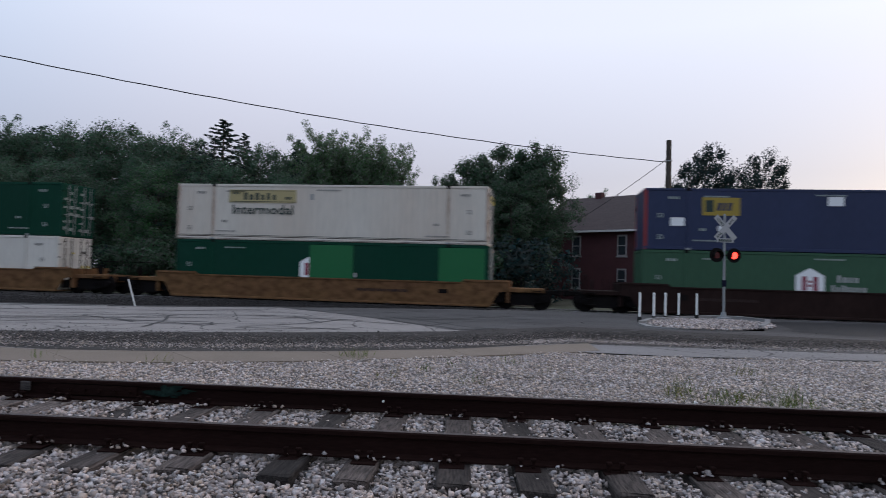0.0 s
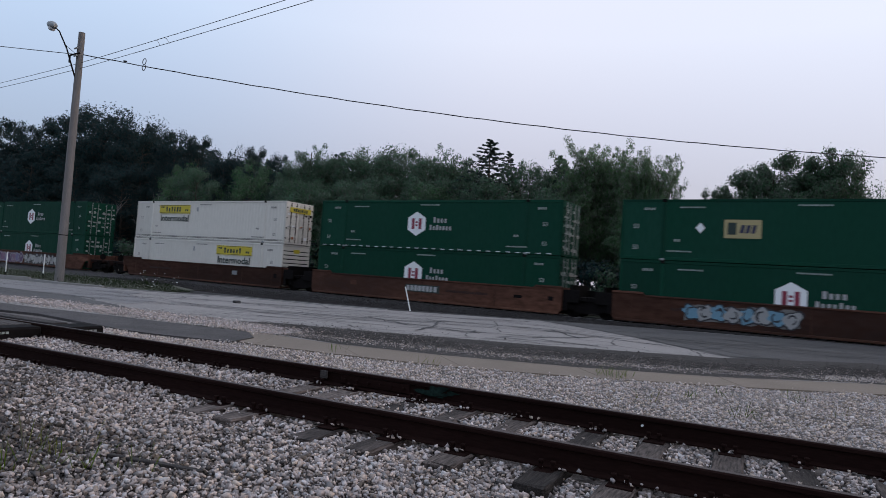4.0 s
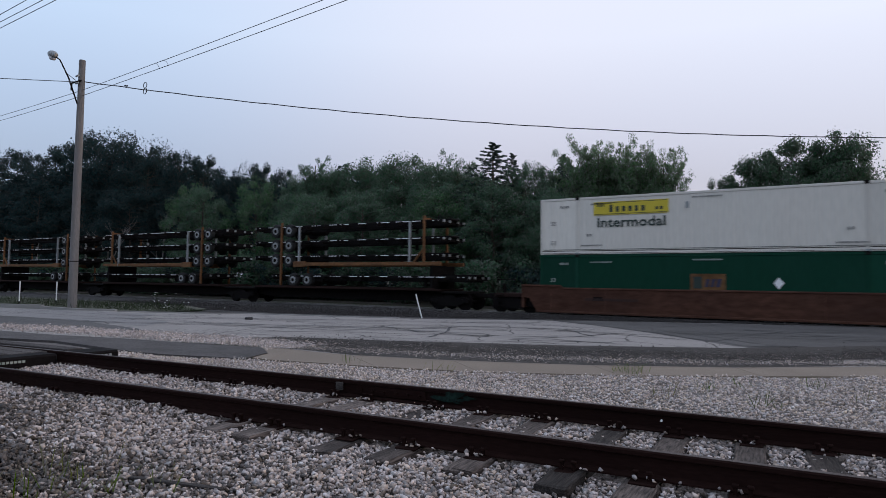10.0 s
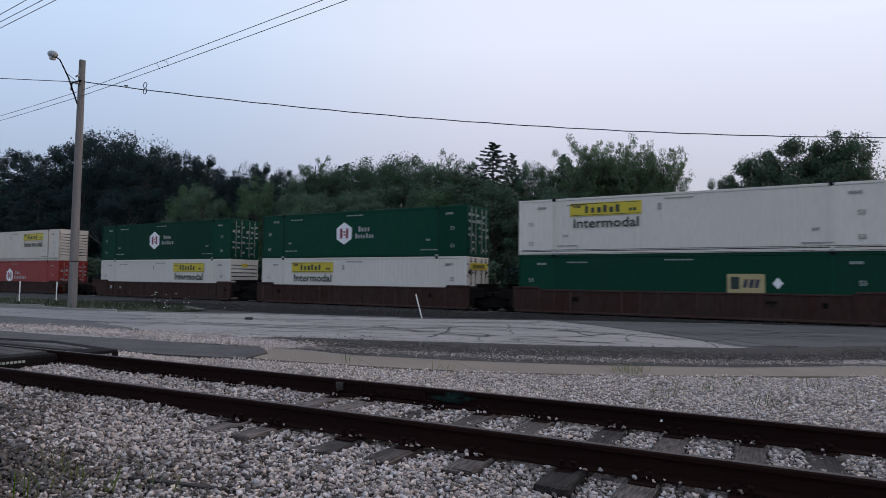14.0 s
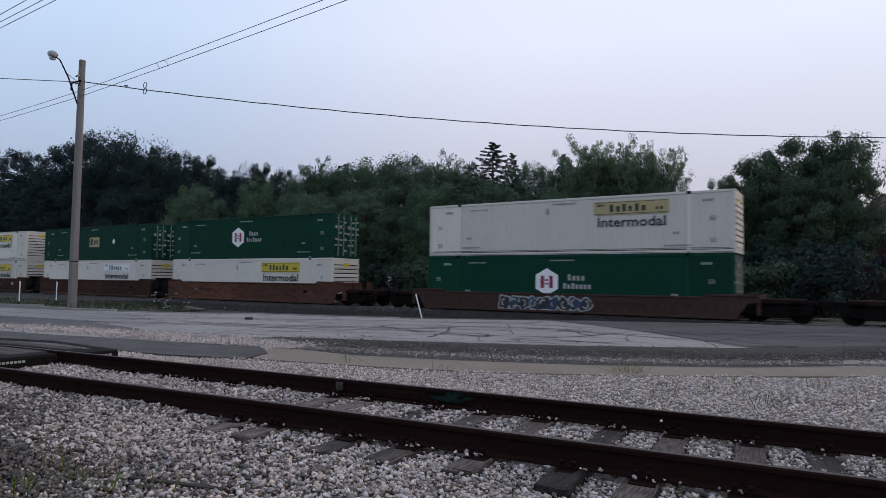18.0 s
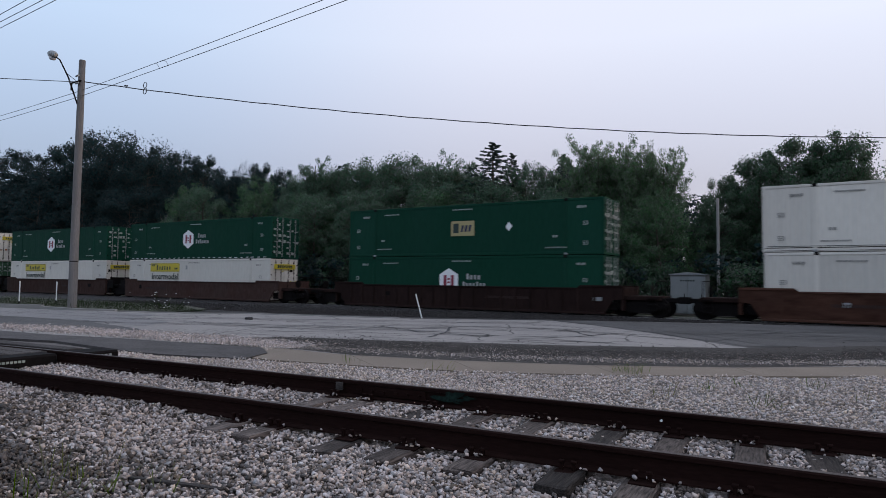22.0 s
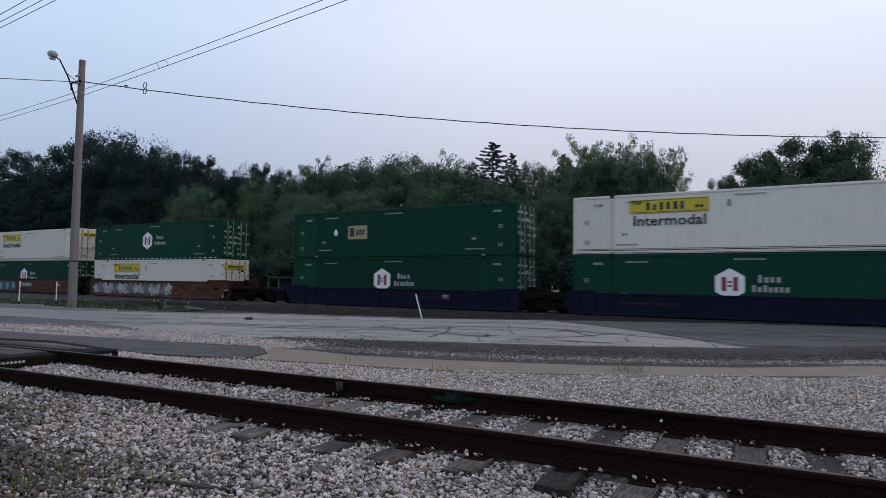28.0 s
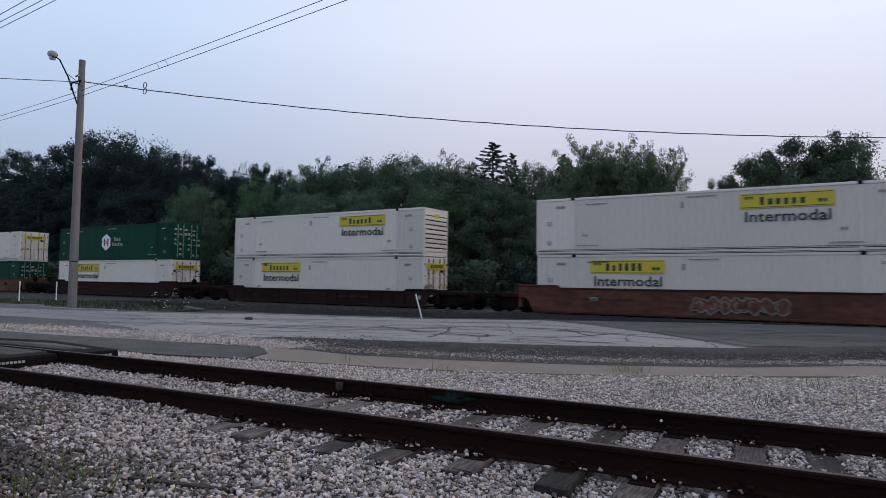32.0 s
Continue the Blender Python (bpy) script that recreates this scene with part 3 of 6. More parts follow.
    runs = [((-24.4, 10.7), (-20.8, 11.6)), ((-20.8, 11.6), (-18.3, 12.9)), ((-18.3, 12.9), (-15.1, 13.8)), ((-15.1, 13.8), (-11.8, 14.6)), ((-14.7, 15.8), (-9.2, 19.0)), ((-9.2, 19.0), (-4.6, 20.3)), ((-12.5, 15.4), (-8.6, 16.1)), ((-12.9, 16.7), (-10.2, 15.2)), ((-9.7, 15.4), (-8.2, 15.1)), ((-8.2, 15.1), (-8.4, 16.0)), ((-7.6, 19.8), (-6.0, 17.3)), ((-7.6, 19.1), (-5.2, 18.8)), ((-7.2, 14.8), (-4.8, 15.6)), ((-7.2, 14.2), (-5.6, 14.5)), ((-6.7, 15.7), (-4.5, 15.8)), ((-5.2, 20.3), (-2.8, 18.1)), ((-14.7, 18.1), (-9.6, 21.6)), ((-4.3, 20.6), (-2.9, 20.7)), ((-3.1, 17.8), (-2.6, 19.9)), ((-2.7, 20.4), (1.0, 21.6)), ((-2.3, 22.3), (0.1, 25.9)), ((-9.9, 24.3), (-7.4, 22.4)), ((-7.4, 22.4), (-5.0, 20.2)), ((-5.0, 20.2), (-2.2, 16.9)), ((-4.6, 21.6), (2.5, 22.6)), ((-3.5, 24), (4, 25)), ((1.5, 17), (7, 18.4)),
            ((-30, 12.4), (-13, 14.8)), ((-24, 14.2), (-15.5, 18.6)), ((-18, 13.2), (-9, 18.4)), ((-16.5, 16.2), (-7.5, 20.0)), ((-13.5, 12.6), (-6.6, 16.6)),
            ((-20, 8.5), (-16.3, 10.5)), ((-12.5, 19), (-9.6, 22.8)), ((-9, 14), (-10.5, 18)), ((-7.2, 15), (-5.6, 19)), ((-5, 21.5), (-1, 17.4)), ((-3, 24), (3, 21.5)),
            ((2, 18.4), (7, 23)), ((-28, 13.4), (-16, 16.9)), ((-21, 11.2), (-9.5, 15.6)), ((-15, 14.2), (-7, 18.9)), ((-19, 16.6), (-11, 20.6)), ((-12, 21.5), (-6, 24.6)), ((-4, 20), (4, 26)), ((0, 21), (9, 22.4)), ((-11.6, 16.4), (-10, 19.6)), ((-14, 15.2), (-11.7, 16.6)), ((-17.5, 16.5), (-14, 20)), ((-22, 12.2), (-19, 15.8)), ((-8.6, 19.2), (-3.4, 18.2)), ((-6.5, 22), (-4, 26))]
    for (x0, y0), (x1, y1) in runs:
        d = Vector((x1 - x0, y1 - y0, 0))
        n = Vector((-d.y, d.x, 0)).normalized()
        steps, off, q, pts = max(6, int(d.length / 0.5)), 0.0, Build(), []
        for i in range(steps + 1):
            off += rnd.uniform(-0.12, 0.12) - off * 0.1
            pts.append(Vector((x0, y0, 0)) + d * (i / steps) + n * off)
        for p, r in zip(pts[:-1], pts[1:]):
            w = rnd.uniform(0.02, 0.055)
            q.face([(c.x, c.y, ground_z(c.y) + 0.011) for c in (p - n * w, r - n * w, r + n * w, p + n * w)])
        part("tar_line", q, CRACK, cracks)
    tagged(sheet("ballast_shoulder", [(-24, 17.4), (-21.5, 18.95), (-15, 21.05), (-10.5, 24.15), (-3.7, 28.25), (1.4, 30.35), (1.4, 30.9), (-70, 30.9), (-70, 23), (-30, 22.2), (-25.5, 20)],
                 SOOT_BALLAST, -0.008), "dark gravelly track shoulder", "ballast", kind="structure")
    # ballast bed of the main line
    v, f = [], []
    prof = [(-5.2, -0.06), (-3.2, -0.02), (-1.9, -0.12), (1.9, -0.12), (3.4, -0.2), (5.5, -0.2)]
    for x in range(-800, 801, 20):
        v += [(x, TRACK_Y + a, b) for a, b in prof]
    n = len(prof)
    for i in range(80):
        f += [(i * n + j, i * n + n + j, i * n + n + j + 1, i * n + j + 1) for j in range(n - 1)]
    tagged(new("ballast_bed", raw_mesh("ballast_bed", v, f, SOOT_BALLAST)), "dark sooty stone ballast", "ballast", kind="structure")


def rail_build(x0, x1, h=0.185):
    """Foot, web and head of one rail, with its running surface at z = 0."""
    out = Build()
    prof = [(-.07, -h), (.07, -h), (.07, -h + .012), (.012, -h + .03), (.010, -.045), (.036, -.036), (.037, -.008), (.028, 0), (-.028, 0), (-.037, -.008), (-.036, -.036), (-.010, -.045), (-.012, -h + .03), (-.07, -h + .012)]
    n = len(prof)
    out.v += [(x, a, b) for x in (x0, x1) for a, b in prof]
    out.f += [(i, (i + 1) % n, n + (i + 1) % n, n + i) for i in range(n)] + [tuple(range(n)), tuple(range(2 * n - 1, n - 1, -1))]
    return out


# where the siding's ties lie, along the track
TIES = [-58 + i * .62 for i in range(85)] + [-4.95, -4.49, -3.68, -3.08, -2.47, -1.76, -1.24, -0.62, -0.09] + [.52 + i * .61 for i in range(60)]


def build_tracks():
    rnd = random.Random(3)
    near = thing("siding_track", "rusty siding rails on weathered timber ties in pale gravel", "railway track", at=pose(0, 5.445, 0.446, 0, 0, 4.52), kind="structure")
    for y in (-0.755, 0.755):
        part("rail", rail_build(-60, 40), RAIL, near, at=pose(0, y, 0))
        part("rail_head", Build().box(-60, 40, y - 0.024, y + 0.024, 0.0005, 0.003), RAIL_HEAD, near)
    shapes = []
    for k in range(5):
        q = Build().box(-0.115, 0.115, -1.27, 1.27, -0.17, 0, 0.012)
        q.v = [(x + rnd.uniform(-.006, .006), y + rnd.uniform(-.02, .02), z + rnd.uniform(-.006, .004)) for x, y, z in q.v]
        shapes.append(q.mesh("tie", TIE))
    plate = Build().box(-.09, .09, -.18, .18, 0, .014, .004).mesh("tie_plate", RAIL)
    spike = Build().box(-.012, .012, -.012, .012, 0, .055).box(-.02, .02, -.025, .012, .05, .07, .004).mesh("spike", RAIL)
    for x in TIES:
        at = pose(x, rnd.uniform(-.05, .05), -0.186 + rnd.uniform(-.014, .0), rnd.uniform(-.4, .4), rnd.uniform(-1.5, 1.5), rnd.uniform(-2.5, 2.5))
        tie = part("tie", rnd.choice(shapes), TIE, near, at=at)
        if -8.5 < x < 5:
            for y in (-0.755, 0.755):
                pl = part("tie_plate", plate, RAIL, near, at=pose(x, y, -0.199))
                for dx, dy in ((-.05, -.1), (.05, .1), (.04, -.1), (-.05, .1)):
                    part("spike", spike, RAIL, near, at=pose(x + dx, y + dy, -0.186, 0, 0, 0 if dy < 0 else 180))
    # joint bars with bolts, and the painted one
    for x, y in ((-4.25, 0.755), (4.2, 0.755)):
        for s in (-1, 1):
            bar = part("joint_bar", Build().box(x - .45, x + .45, y + s * .02 - .012, y + s * .02 + .012, -.15, -.045, .006), RAIL, near)
            for i in range(6):
                part("bolt", Build().tube((x - .38 + i * .152, y + s * .03, -.098), (x - .38 + i * .152, y + s * .062, -.098), .016, n=6), RAIL, bar)
    spray = Build()
    for k in range(26):
        cx, cz = -3.44 + rnd.gauss(0, .1), -.075 + rnd.gauss(0, .028)
        w, h = rnd.uniform(.02, .12), rnd.uniform(.008, .03)
        ring = [(cx + w * rnd.uniform(.6, 1.1) * math.cos(a), .714 - k * .00015, max(-.135, min(-.015, cz + h * rnd.uniform(.5, 1.2) * math.sin(a)))) for a in [i * .785 for i in range(8)]]
        spray.face(ring)
    part("painted_mark", spray, GREEN_PAINT, near, "faded green spray paint on the rail")
    part("bolt_head", Build().tube((-1.36, .74, -.085), (-1.36, .715, -.085), .011, n=8), DECAL, near)
    # plank crossing over the siding
    crossing = thing("plank_crossing", "dark weathered timber crossing planks across the rails", "level crossing", at=pose(0, 5.445, 0.446, 0, 0, 4.52), kind="structure")
    for j in range(10):
        for i in range(3):
            y = -1.45 + j * 0.29
            if 0.6 < abs(y) < 0.88:
                continue
            x0 = -18.0 + i * 2.5
            part("plank", Build().box(x0, x0 + 2.48, y - .13, y + .13, -.12, -.008 + rnd.uniform(-.008, .004), .01), PLANK, crossing)
    for y in (-1.3, 1.3):
        panel = part("end_block", Build().box(-10.45, -9.9, y - .5, y + .2, -.19, -.02, .03), BLACK, crossing, "black rubber crossing panel end")
        part("panel_marking", bars_x(-9.897, y - .42, -.12, .5, .05, 7, rnd), GALV, panel, "row of small white marks")
    panel = part("end_block", Build().box(-10.5, -10.1, -.62, .62, -.19, -.012, .03), BLACK, crossing, "black rubber crossing panel end")
    part("panel_marking", bars_x(-10.097, -.35, -.1, .5, .035, 9, rnd), STENCIL, panel, "row of small white marks")
    part("rail_clip", Build().box(-4.98, -4.88, .7, .718, -.12, -.03, .004), PLANK, near, "small rusty clip on the rail")
    main = thing("main_track", "main line rails on dark stone ballast", "railway track", at=pose(0, TRACK_Y, RAIL_TOP), kind="structure")
    for y in (-0.755, 0.755):
        part("rail", rail_build(-800, 800, .17), RAIL, main, at=pose(0, y, 0))
        part("rail_head", Build().box(-800, 800, y - .038, y + .038, -.06, .002), MAIN_RAIL, main)
    q = Build()
    for i in range(-300, 300):
        q.box(i * .55 - .11, i * .55 + .11, -1.3, 1.3, -.3, -.16)
    tagged(part("ties", q, TIE, main), kind="stuff")


def stones(name, spots, label, size=(0.020, 0.036), seed=1, material=None, coarse=False):
    """Loose angular stones, one joined mesh."""
    rng = np.random.default_rng(seed)
    if coarse:
        base = np.array([(1, 0, 0), (-1, 0, 0), (0, 1, 0), (0, -1, 0), (0, 0, 1), (0, 0, -1)]) * 1.15
        fc = np.array([(0, 2, 4), (2, 1, 4), (1, 3, 4), (3, 0, 4), (2, 0, 5), (1, 2, 5), (3, 1, 5), (0, 3, 5)])
    else:
        base = np.array([(-1, -1, -1), (1, -1, -1), (1, 1, -1), (-1, 1, -1), (-.8, -.8, 1), (.8, -.8, 1), (.8, .8, 1), (-.8, .8, 1)]) / 1.35
        fc = np.array([(0, 2, 1), (0, 3, 2), (4, 5, 6), (4, 6, 7), (0, 1, 5), (0, 5, 4), (1, 2, 6), (1, 6, 5), (2, 3, 7), (2, 7, 6), (3, 0, 4), (3, 4, 7)])
    n, k = len(spots), len(base)
    v = base[None] * rng.uniform(0.55, 1.3, (n, k, 1)) * rng.uniform(0.6, 1.45, (n, 1, 3)) * (size[0] + (size[1] - size[0]) * rng.random((n, 1, 1)) ** 2)
    v[:, :, 2] *= 0.62
    a, b = rng.uniform(0, 6.28, (2, n, 1))
    b = (b - 3.14) * 0.45
    x, y, z = v[..., 0], v[..., 1], v[..., 2]
    x, y = x * np.cos(a) - y * np.sin(a), x * np.sin(a) + y * np.cos(a)
    y, z = y * np.cos(b) - z * np.sin(b), y * np.sin(b) + z * np.cos(b)
    v = np.stack([x, y, z], -1) + spots[:, None]
    f = (fc[None] + k * np.arange(n)[:, None, None]).reshape(-1, 3)
    return tagged(new(name, raw_mesh(name, v.reshape(-1, 3), f, material or GRAVEL)), label, "gravel", kind="stuff")


def build_gravel():
    rng = np.random.default_rng(4)

    def cover(n, x0, x1, u0, u1, base):
        """n spots in track coordinates (along, across) turned into the world."""
        x, u = rng.uniform(x0, x1, n), rng.uniform(u0, u1, n)
        c, s = math.cos(radians(4.52)), math.sin(radians(4.52))
        ties = np.array(TIES)
        near = np.abs(x[:, None] - ties[None]).min(1)
        clear = (near > 0.135) | (x < -5.3) | (np.abs(u) > 1.34) | (rng.random(n) < 0.2)
        x, u = x[clear], u[clear]
        n = len(x)
        z = base(x, u) + rng.uniform(-0.012, 0.02, n) + 0.016 * np.sin(x * 2.1 + u * 1.3) * np.sin(u * 2.7 - x)
        return np.stack([x * c - u * s, 5.445 + x * s + u * c, z], -1)

    buried = lambda x, u: 0.214 + 0.06 * np.clip((-5.0 - x) / 1.0, 0, 1)
    spots = cover(86000, -11, 3.6, -4.2, -0.82, buried)
    spots = spots[np.hypot(spots[:, 0], spots[:, 1]) > 3.5 + rng.normal(0, .1, len(spots))]
    # the yard goes on behind the viewpoint, and thins out
    rest = cover(14000, -17, 12, -11, -0.82, buried)
    edge = np.minimum(np.minimum(rest[:, 0] + 17, 12 - rest[:, 0]), rest[:, 1] + 5.5)
    rest = rest[((np.hypot(rest[:, 0], rest[:, 1]) < 3.6) | (rest[:, 1] < 1.0 + rest[:, 0] * .08) | (rest[:, 0] < -11) | (rest[:, 0] > 3.6)) & (rng.random(len(rest)) < edge / 2.5)]
    stones("gravel", rest, "thinly spread pale limestone gravel of the yard", size=(0.012, 0.03), seed=22, coarse=True)
    soil = 0.92 / (1 + np.exp((spots[:, 1] - 3.05) * 3)) / (1 + np.exp((spots[:, 0] + 3.7) * 2.0)) + 0.05 + 0.14 / (1 + np.exp((spots[:, 0] + 4.4) * 1.4))
    dirty = rng.random(len(spots)) < soil * (0.7 + 0.6 * np.sin(spots[:, 0] * 1.7 + 1) * np.sin(spots[:, 1] * 2.3))
    stones("gravel", spots[~dirty], "loose pale limestone ballast stones", size=(0.010, 0.027), seed=11)
    stones("gravel", spots[dirty], "soil-stained ballast stones among weeds", size=(0.011, 0.028), seed=21, material=DIRTY_GRAVEL)
    stones("gravel", cover(32000, -13, 8, -0.70, 0.70, lambda x, u: 0.227 + 0.02 * np.clip((-5.0 - x) / 1.5, 0, 1)), "loose pale limestone ballast stones between rails", size=(0.011, 0.028), seed=12)
    far = cover(115000, -12, 8.5, 0.82, 7.6, lambda x, u: 0.215 - 0.012 * np.clip(u - 1, 0, 9))
    lo = np.array([(-60, 7.0), (-12, 7.0), (-9.4, 7.6), (-6.83, 8.15), (-5.19, 8.65), (-3.3, 9.7), (-1.45, 11.0), (0.57, 12.6), (2.7, 12.7), (6.7, 13.6), (30, 15)])
    keep = far[:, 1] < np.interp(far[:, 0], lo[:, 0], lo[:, 1]) + rng.normal(0, .12, len(far))
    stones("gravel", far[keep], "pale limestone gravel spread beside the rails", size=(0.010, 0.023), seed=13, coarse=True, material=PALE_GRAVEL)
    n = 11000
    x = rng.uniform(-22, -9.6, n)
    y = np.interp(x, [-22, -18.9, -16, -13, -11.3, -9.6], [8.2, 9.1, 9.6, 9.9, 10.1, 10.0]) + rng.normal(0, .42, n)
    stones("gravel", np.stack([x, y, np.array([ground_z(q) for q in y]) + 0.012], -1), "spilled pale gravel at the street edge", size=(0.012, 0.03), seed=14, coarse=True)
    for n, spread, size, material, label in ((28000, .75, (.005, .014), DARK_BALLAST, "crumbled black asphalt grit on the shoulder"),
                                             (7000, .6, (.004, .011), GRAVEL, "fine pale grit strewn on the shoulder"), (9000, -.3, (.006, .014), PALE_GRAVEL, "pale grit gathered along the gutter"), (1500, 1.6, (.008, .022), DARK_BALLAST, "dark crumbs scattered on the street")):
        x = rng.uniform(-12, 14, n)
        x = np.where(x > 0, x * rng.random(n), x)
        y = np.interp(x, [-12, -5.5, -2, 1, 6, 14], [10.4, 12.2, 14, 16.5, 16.7, 18.5]) + rng.normal(0, abs(spread), n) - (1.15 if spread < 0 else 0)
        ok = y > np.interp(x, [-10.3, -7.86, -5.94, -3.69, -1.6, .66], [9.5, 9.4, 9.9, 10.85, 12.16, 14.2])
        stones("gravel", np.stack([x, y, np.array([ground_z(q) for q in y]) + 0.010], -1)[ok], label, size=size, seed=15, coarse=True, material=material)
    # stones caught on the rail feet and tie plates
    n = 330
    u = np.where(rng.random(n) < .5, -.755, .755) + np.where(rng.random(n) < .7, -1, 1) * rng.uniform(.06, .17, n)
    x = rng.uniform(-8, 4, n)
    x = np.where(rng.random(n) < .75, np.array(TIES)[np.abs(x[:, None] - np.array(TIES)[None]).argmin(1)] + rng.normal(0, .08, n), x)
    c, s = math.cos(radians(4.52)), math.sin(radians(4.52))
    stones("gravel", np.stack([x * c - u * s, 5.445 + x * s + u * c, np.full(n, .282)], -1), "stray pale stones lying on the rail feet", size=(.01, .022), seed=18)
    n = 22000
    x = rng.uniform(-40, -2, n)
    y = np.interp(x, [-40, -21.5, -15, -10.5, -3.7, 0], [20, 20.5, 22.5, 25.3, 28.6, 29.4]) + np.abs(rng.normal(0, 3.2, n))
    ok = y < 30.2
    stones("ballast_stones", np.stack([x, y, np.array([ground_z(q) for q in y]) + 0.0], -1)[ok], "dark ballast stones beside the main line", size=(0.022, 0.05), seed=16, material=SOOT_BALLAST, coarse=True)


# ---------------------------------------------------------------- containers
NEAR, FAR_SIDE = -W_BOX / 2, W_BOX / 2


def side_panel(x0, x1, pitch, depth, y):
    """An upright sheet with shallow vertical ribs, set at y and facing outwards."""
    s = -1 if y < 0 else 1
    prof, x, up = [(x0, 0.0)], x0, False
    while x + pitch < x1:
        for dx, d in ((.42, 0), (.5, 1), (.92, 1), (1.0, 0)):
            prof.append((x + pitch * dx, d * depth))
        x += pitch
    prof.append((x1, 0.0))
    q = Build()
    q.v = [(a, y + s * (d - depth), z) for z in (0.16, H_BOX - 0.1) for a, d in prof]
    n = len(prof)
    q.f = [(i, i + 1, n + i + 1, n + i) for i in range(n - 1)]
    return q


WORDS = {}


def word(text, height, shear=0.0):
    if (text, height, shear) not in WORDS:
        WORDS[text, height, shear] = lettering(text, height, shear)
    return WORDS[text, height, shear]


def put_word(name, text, height, material, parent, x, z, y=NEAR - 0.014, label="", shear=0.0):
    me = word(text, height, shear) if text != "53" else word(text, height, .0001 if material is STENCIL else shear)
    if not me.materials:
        me.materials.append(material)
    return part(name, me, material, parent, label, at=pose(x, y, z))


def bars(q, x, z, w, h, n, rnd, y=NEAR - 0.012, lean=0.0):
    """A row of plain upright bars of letter size."""
    step = w / n
    for i in range(n):
        a = x + i * step
        b = a + step * rnd.uniform(.62, .8)
        q.face([(a, y, z), (b, y, z), (b + lean, y, z + h), (a + lean, y, z + h)])
    return q


def blocks(q, x, z, w, h, n, rnd, y=NEAR - 0.012):
    """A row of plain solid blocks of uneven height, in place of a name."""
    step = w / n
    for i in range(n):
        a, b = x + i * step, x + (i + rnd.uniform(.5, .66)) * step
        t = h * (1.0 if i == 0 or rnd.random() < .3 else .74)
        q.face([(a, y, z), (b, y, z), (b, y, z + t), (a, y, z + t)])
    return q


def hexagon(parent, x, z, r, y=NEAR - 0.010):
    badge = part("badge", Build().face([(x + r * math.sin(radians(60 * i)), y, z + r * math.cos(radians(60 * i))) for i in range(6)]), DECAL, parent, "white hexagonal badge")
    q = Build()
    for s in (-1, 1):
        q.box(x + s * r * .34 - r * .14, x + s * r * .34 + r * .14, y - .004, y - .002, z - r * .45, z + r * .45)
    q.box(x - r * .12, x + r * .12, y - .004, y - .002, z - r * .2, z - r * .06).box(x - r * .12, x + r * .12, y - .004, y - .002, z + r * .06, z + r * .2)
    part("emblem", q, MAROON, badge, "maroon bars of the badge")


def door_end(ob, x, paint, marks, rnd, face=1):
    """Two doors with lock rods, on the end that faces +x."""
    for s in (-1, 1):
        y0, y1 = (NEAR + .09, -.01) if s < 0 else (.01, FAR_SIDE - .09)
        q = Build().box(x - .06, x, y0, y1, .16, H_BOX - .12, .01)
        for k in range(4):
            z = .42 + k * .6
            q.box(x - .001, x + .022, y0 + .06, y1 - .06, z, z + .12, .008)
        door = part("door", q, paint, ob)
        for k in (.3, .72):
            y = y0 + (y1 - y0) * k
            rod = Build().tube((x + .05, y, .12), (x + .05, y, H_BOX - .08), .022, n=8)
            for z in (.3, 1.1, 1.9, 2.6):
                rod.box(x, x + .065, y - .035, y + .035, z - .03, z + .03)
            part("lock_rod", rod, DARK_BROWN if paint is WHITE else GALV, door)
            part("handle", Build().box(x + .055, x + .075, y - .26, y + .03, 1.15, 1.19), GALV, door)
        for k in range(4):
            part("hinge", Build().box(x - .02, x + .03, y0 - .02 if s < 0 else y1 - .05, y0 + .05 if s < 0 else y1 + .02, .35 + k * .68, .45 + k * .68), BLACK, door)
        # rows of small markings between the rods
        rows = {}
        for i in range(3 if paint in (WHITE, RUST_WHITE) else 6):
            m = marks[rnd.randrange(len(marks))]
            row = rows.setdefault(m.name, (m, Build()))[1]
            z = .32 + i * (.8 if paint in (WHITE, RUST_WHITE) else .39) + rnd.uniform(-.04, .04)
            for a in (.06, .42, .8):
                if rnd.random() < .6:
                    w = rnd.uniform(.14, .27)
                    b = y0 + (y1 - y0) * a
                    row.box(x + .024, x + .03, b, b + w, z + rnd.uniform(0, .06), z + rnd.uniform(.12, .22))
        for m, row in rows.values():
            if row.v:
                tagged(part("door_marking", row, m, door), kind="stuff")


def nose_end(ob, x, paint):
    q = Build().box(x - .06, x - .02, NEAR + .09, FAR_SIDE - .09, .16, H_BOX - .12)
    part("nose_panel", q, paint, ob)
    for k in range(8):
        z = .3 + k * .27
        part("nose_rib", Build().box(x - .02, x + .012, NEAR + .12, FAR_SIDE - .12, z, z + .2, .012), paint, ob)
        # black strip that paints the shade between two ribs
        part("rib_shadow_gap", Build().box(x - .019, x - .012, NEAR + .12, FAR_SIDE - .12, z + .203, z + .262), BLACK, ob)


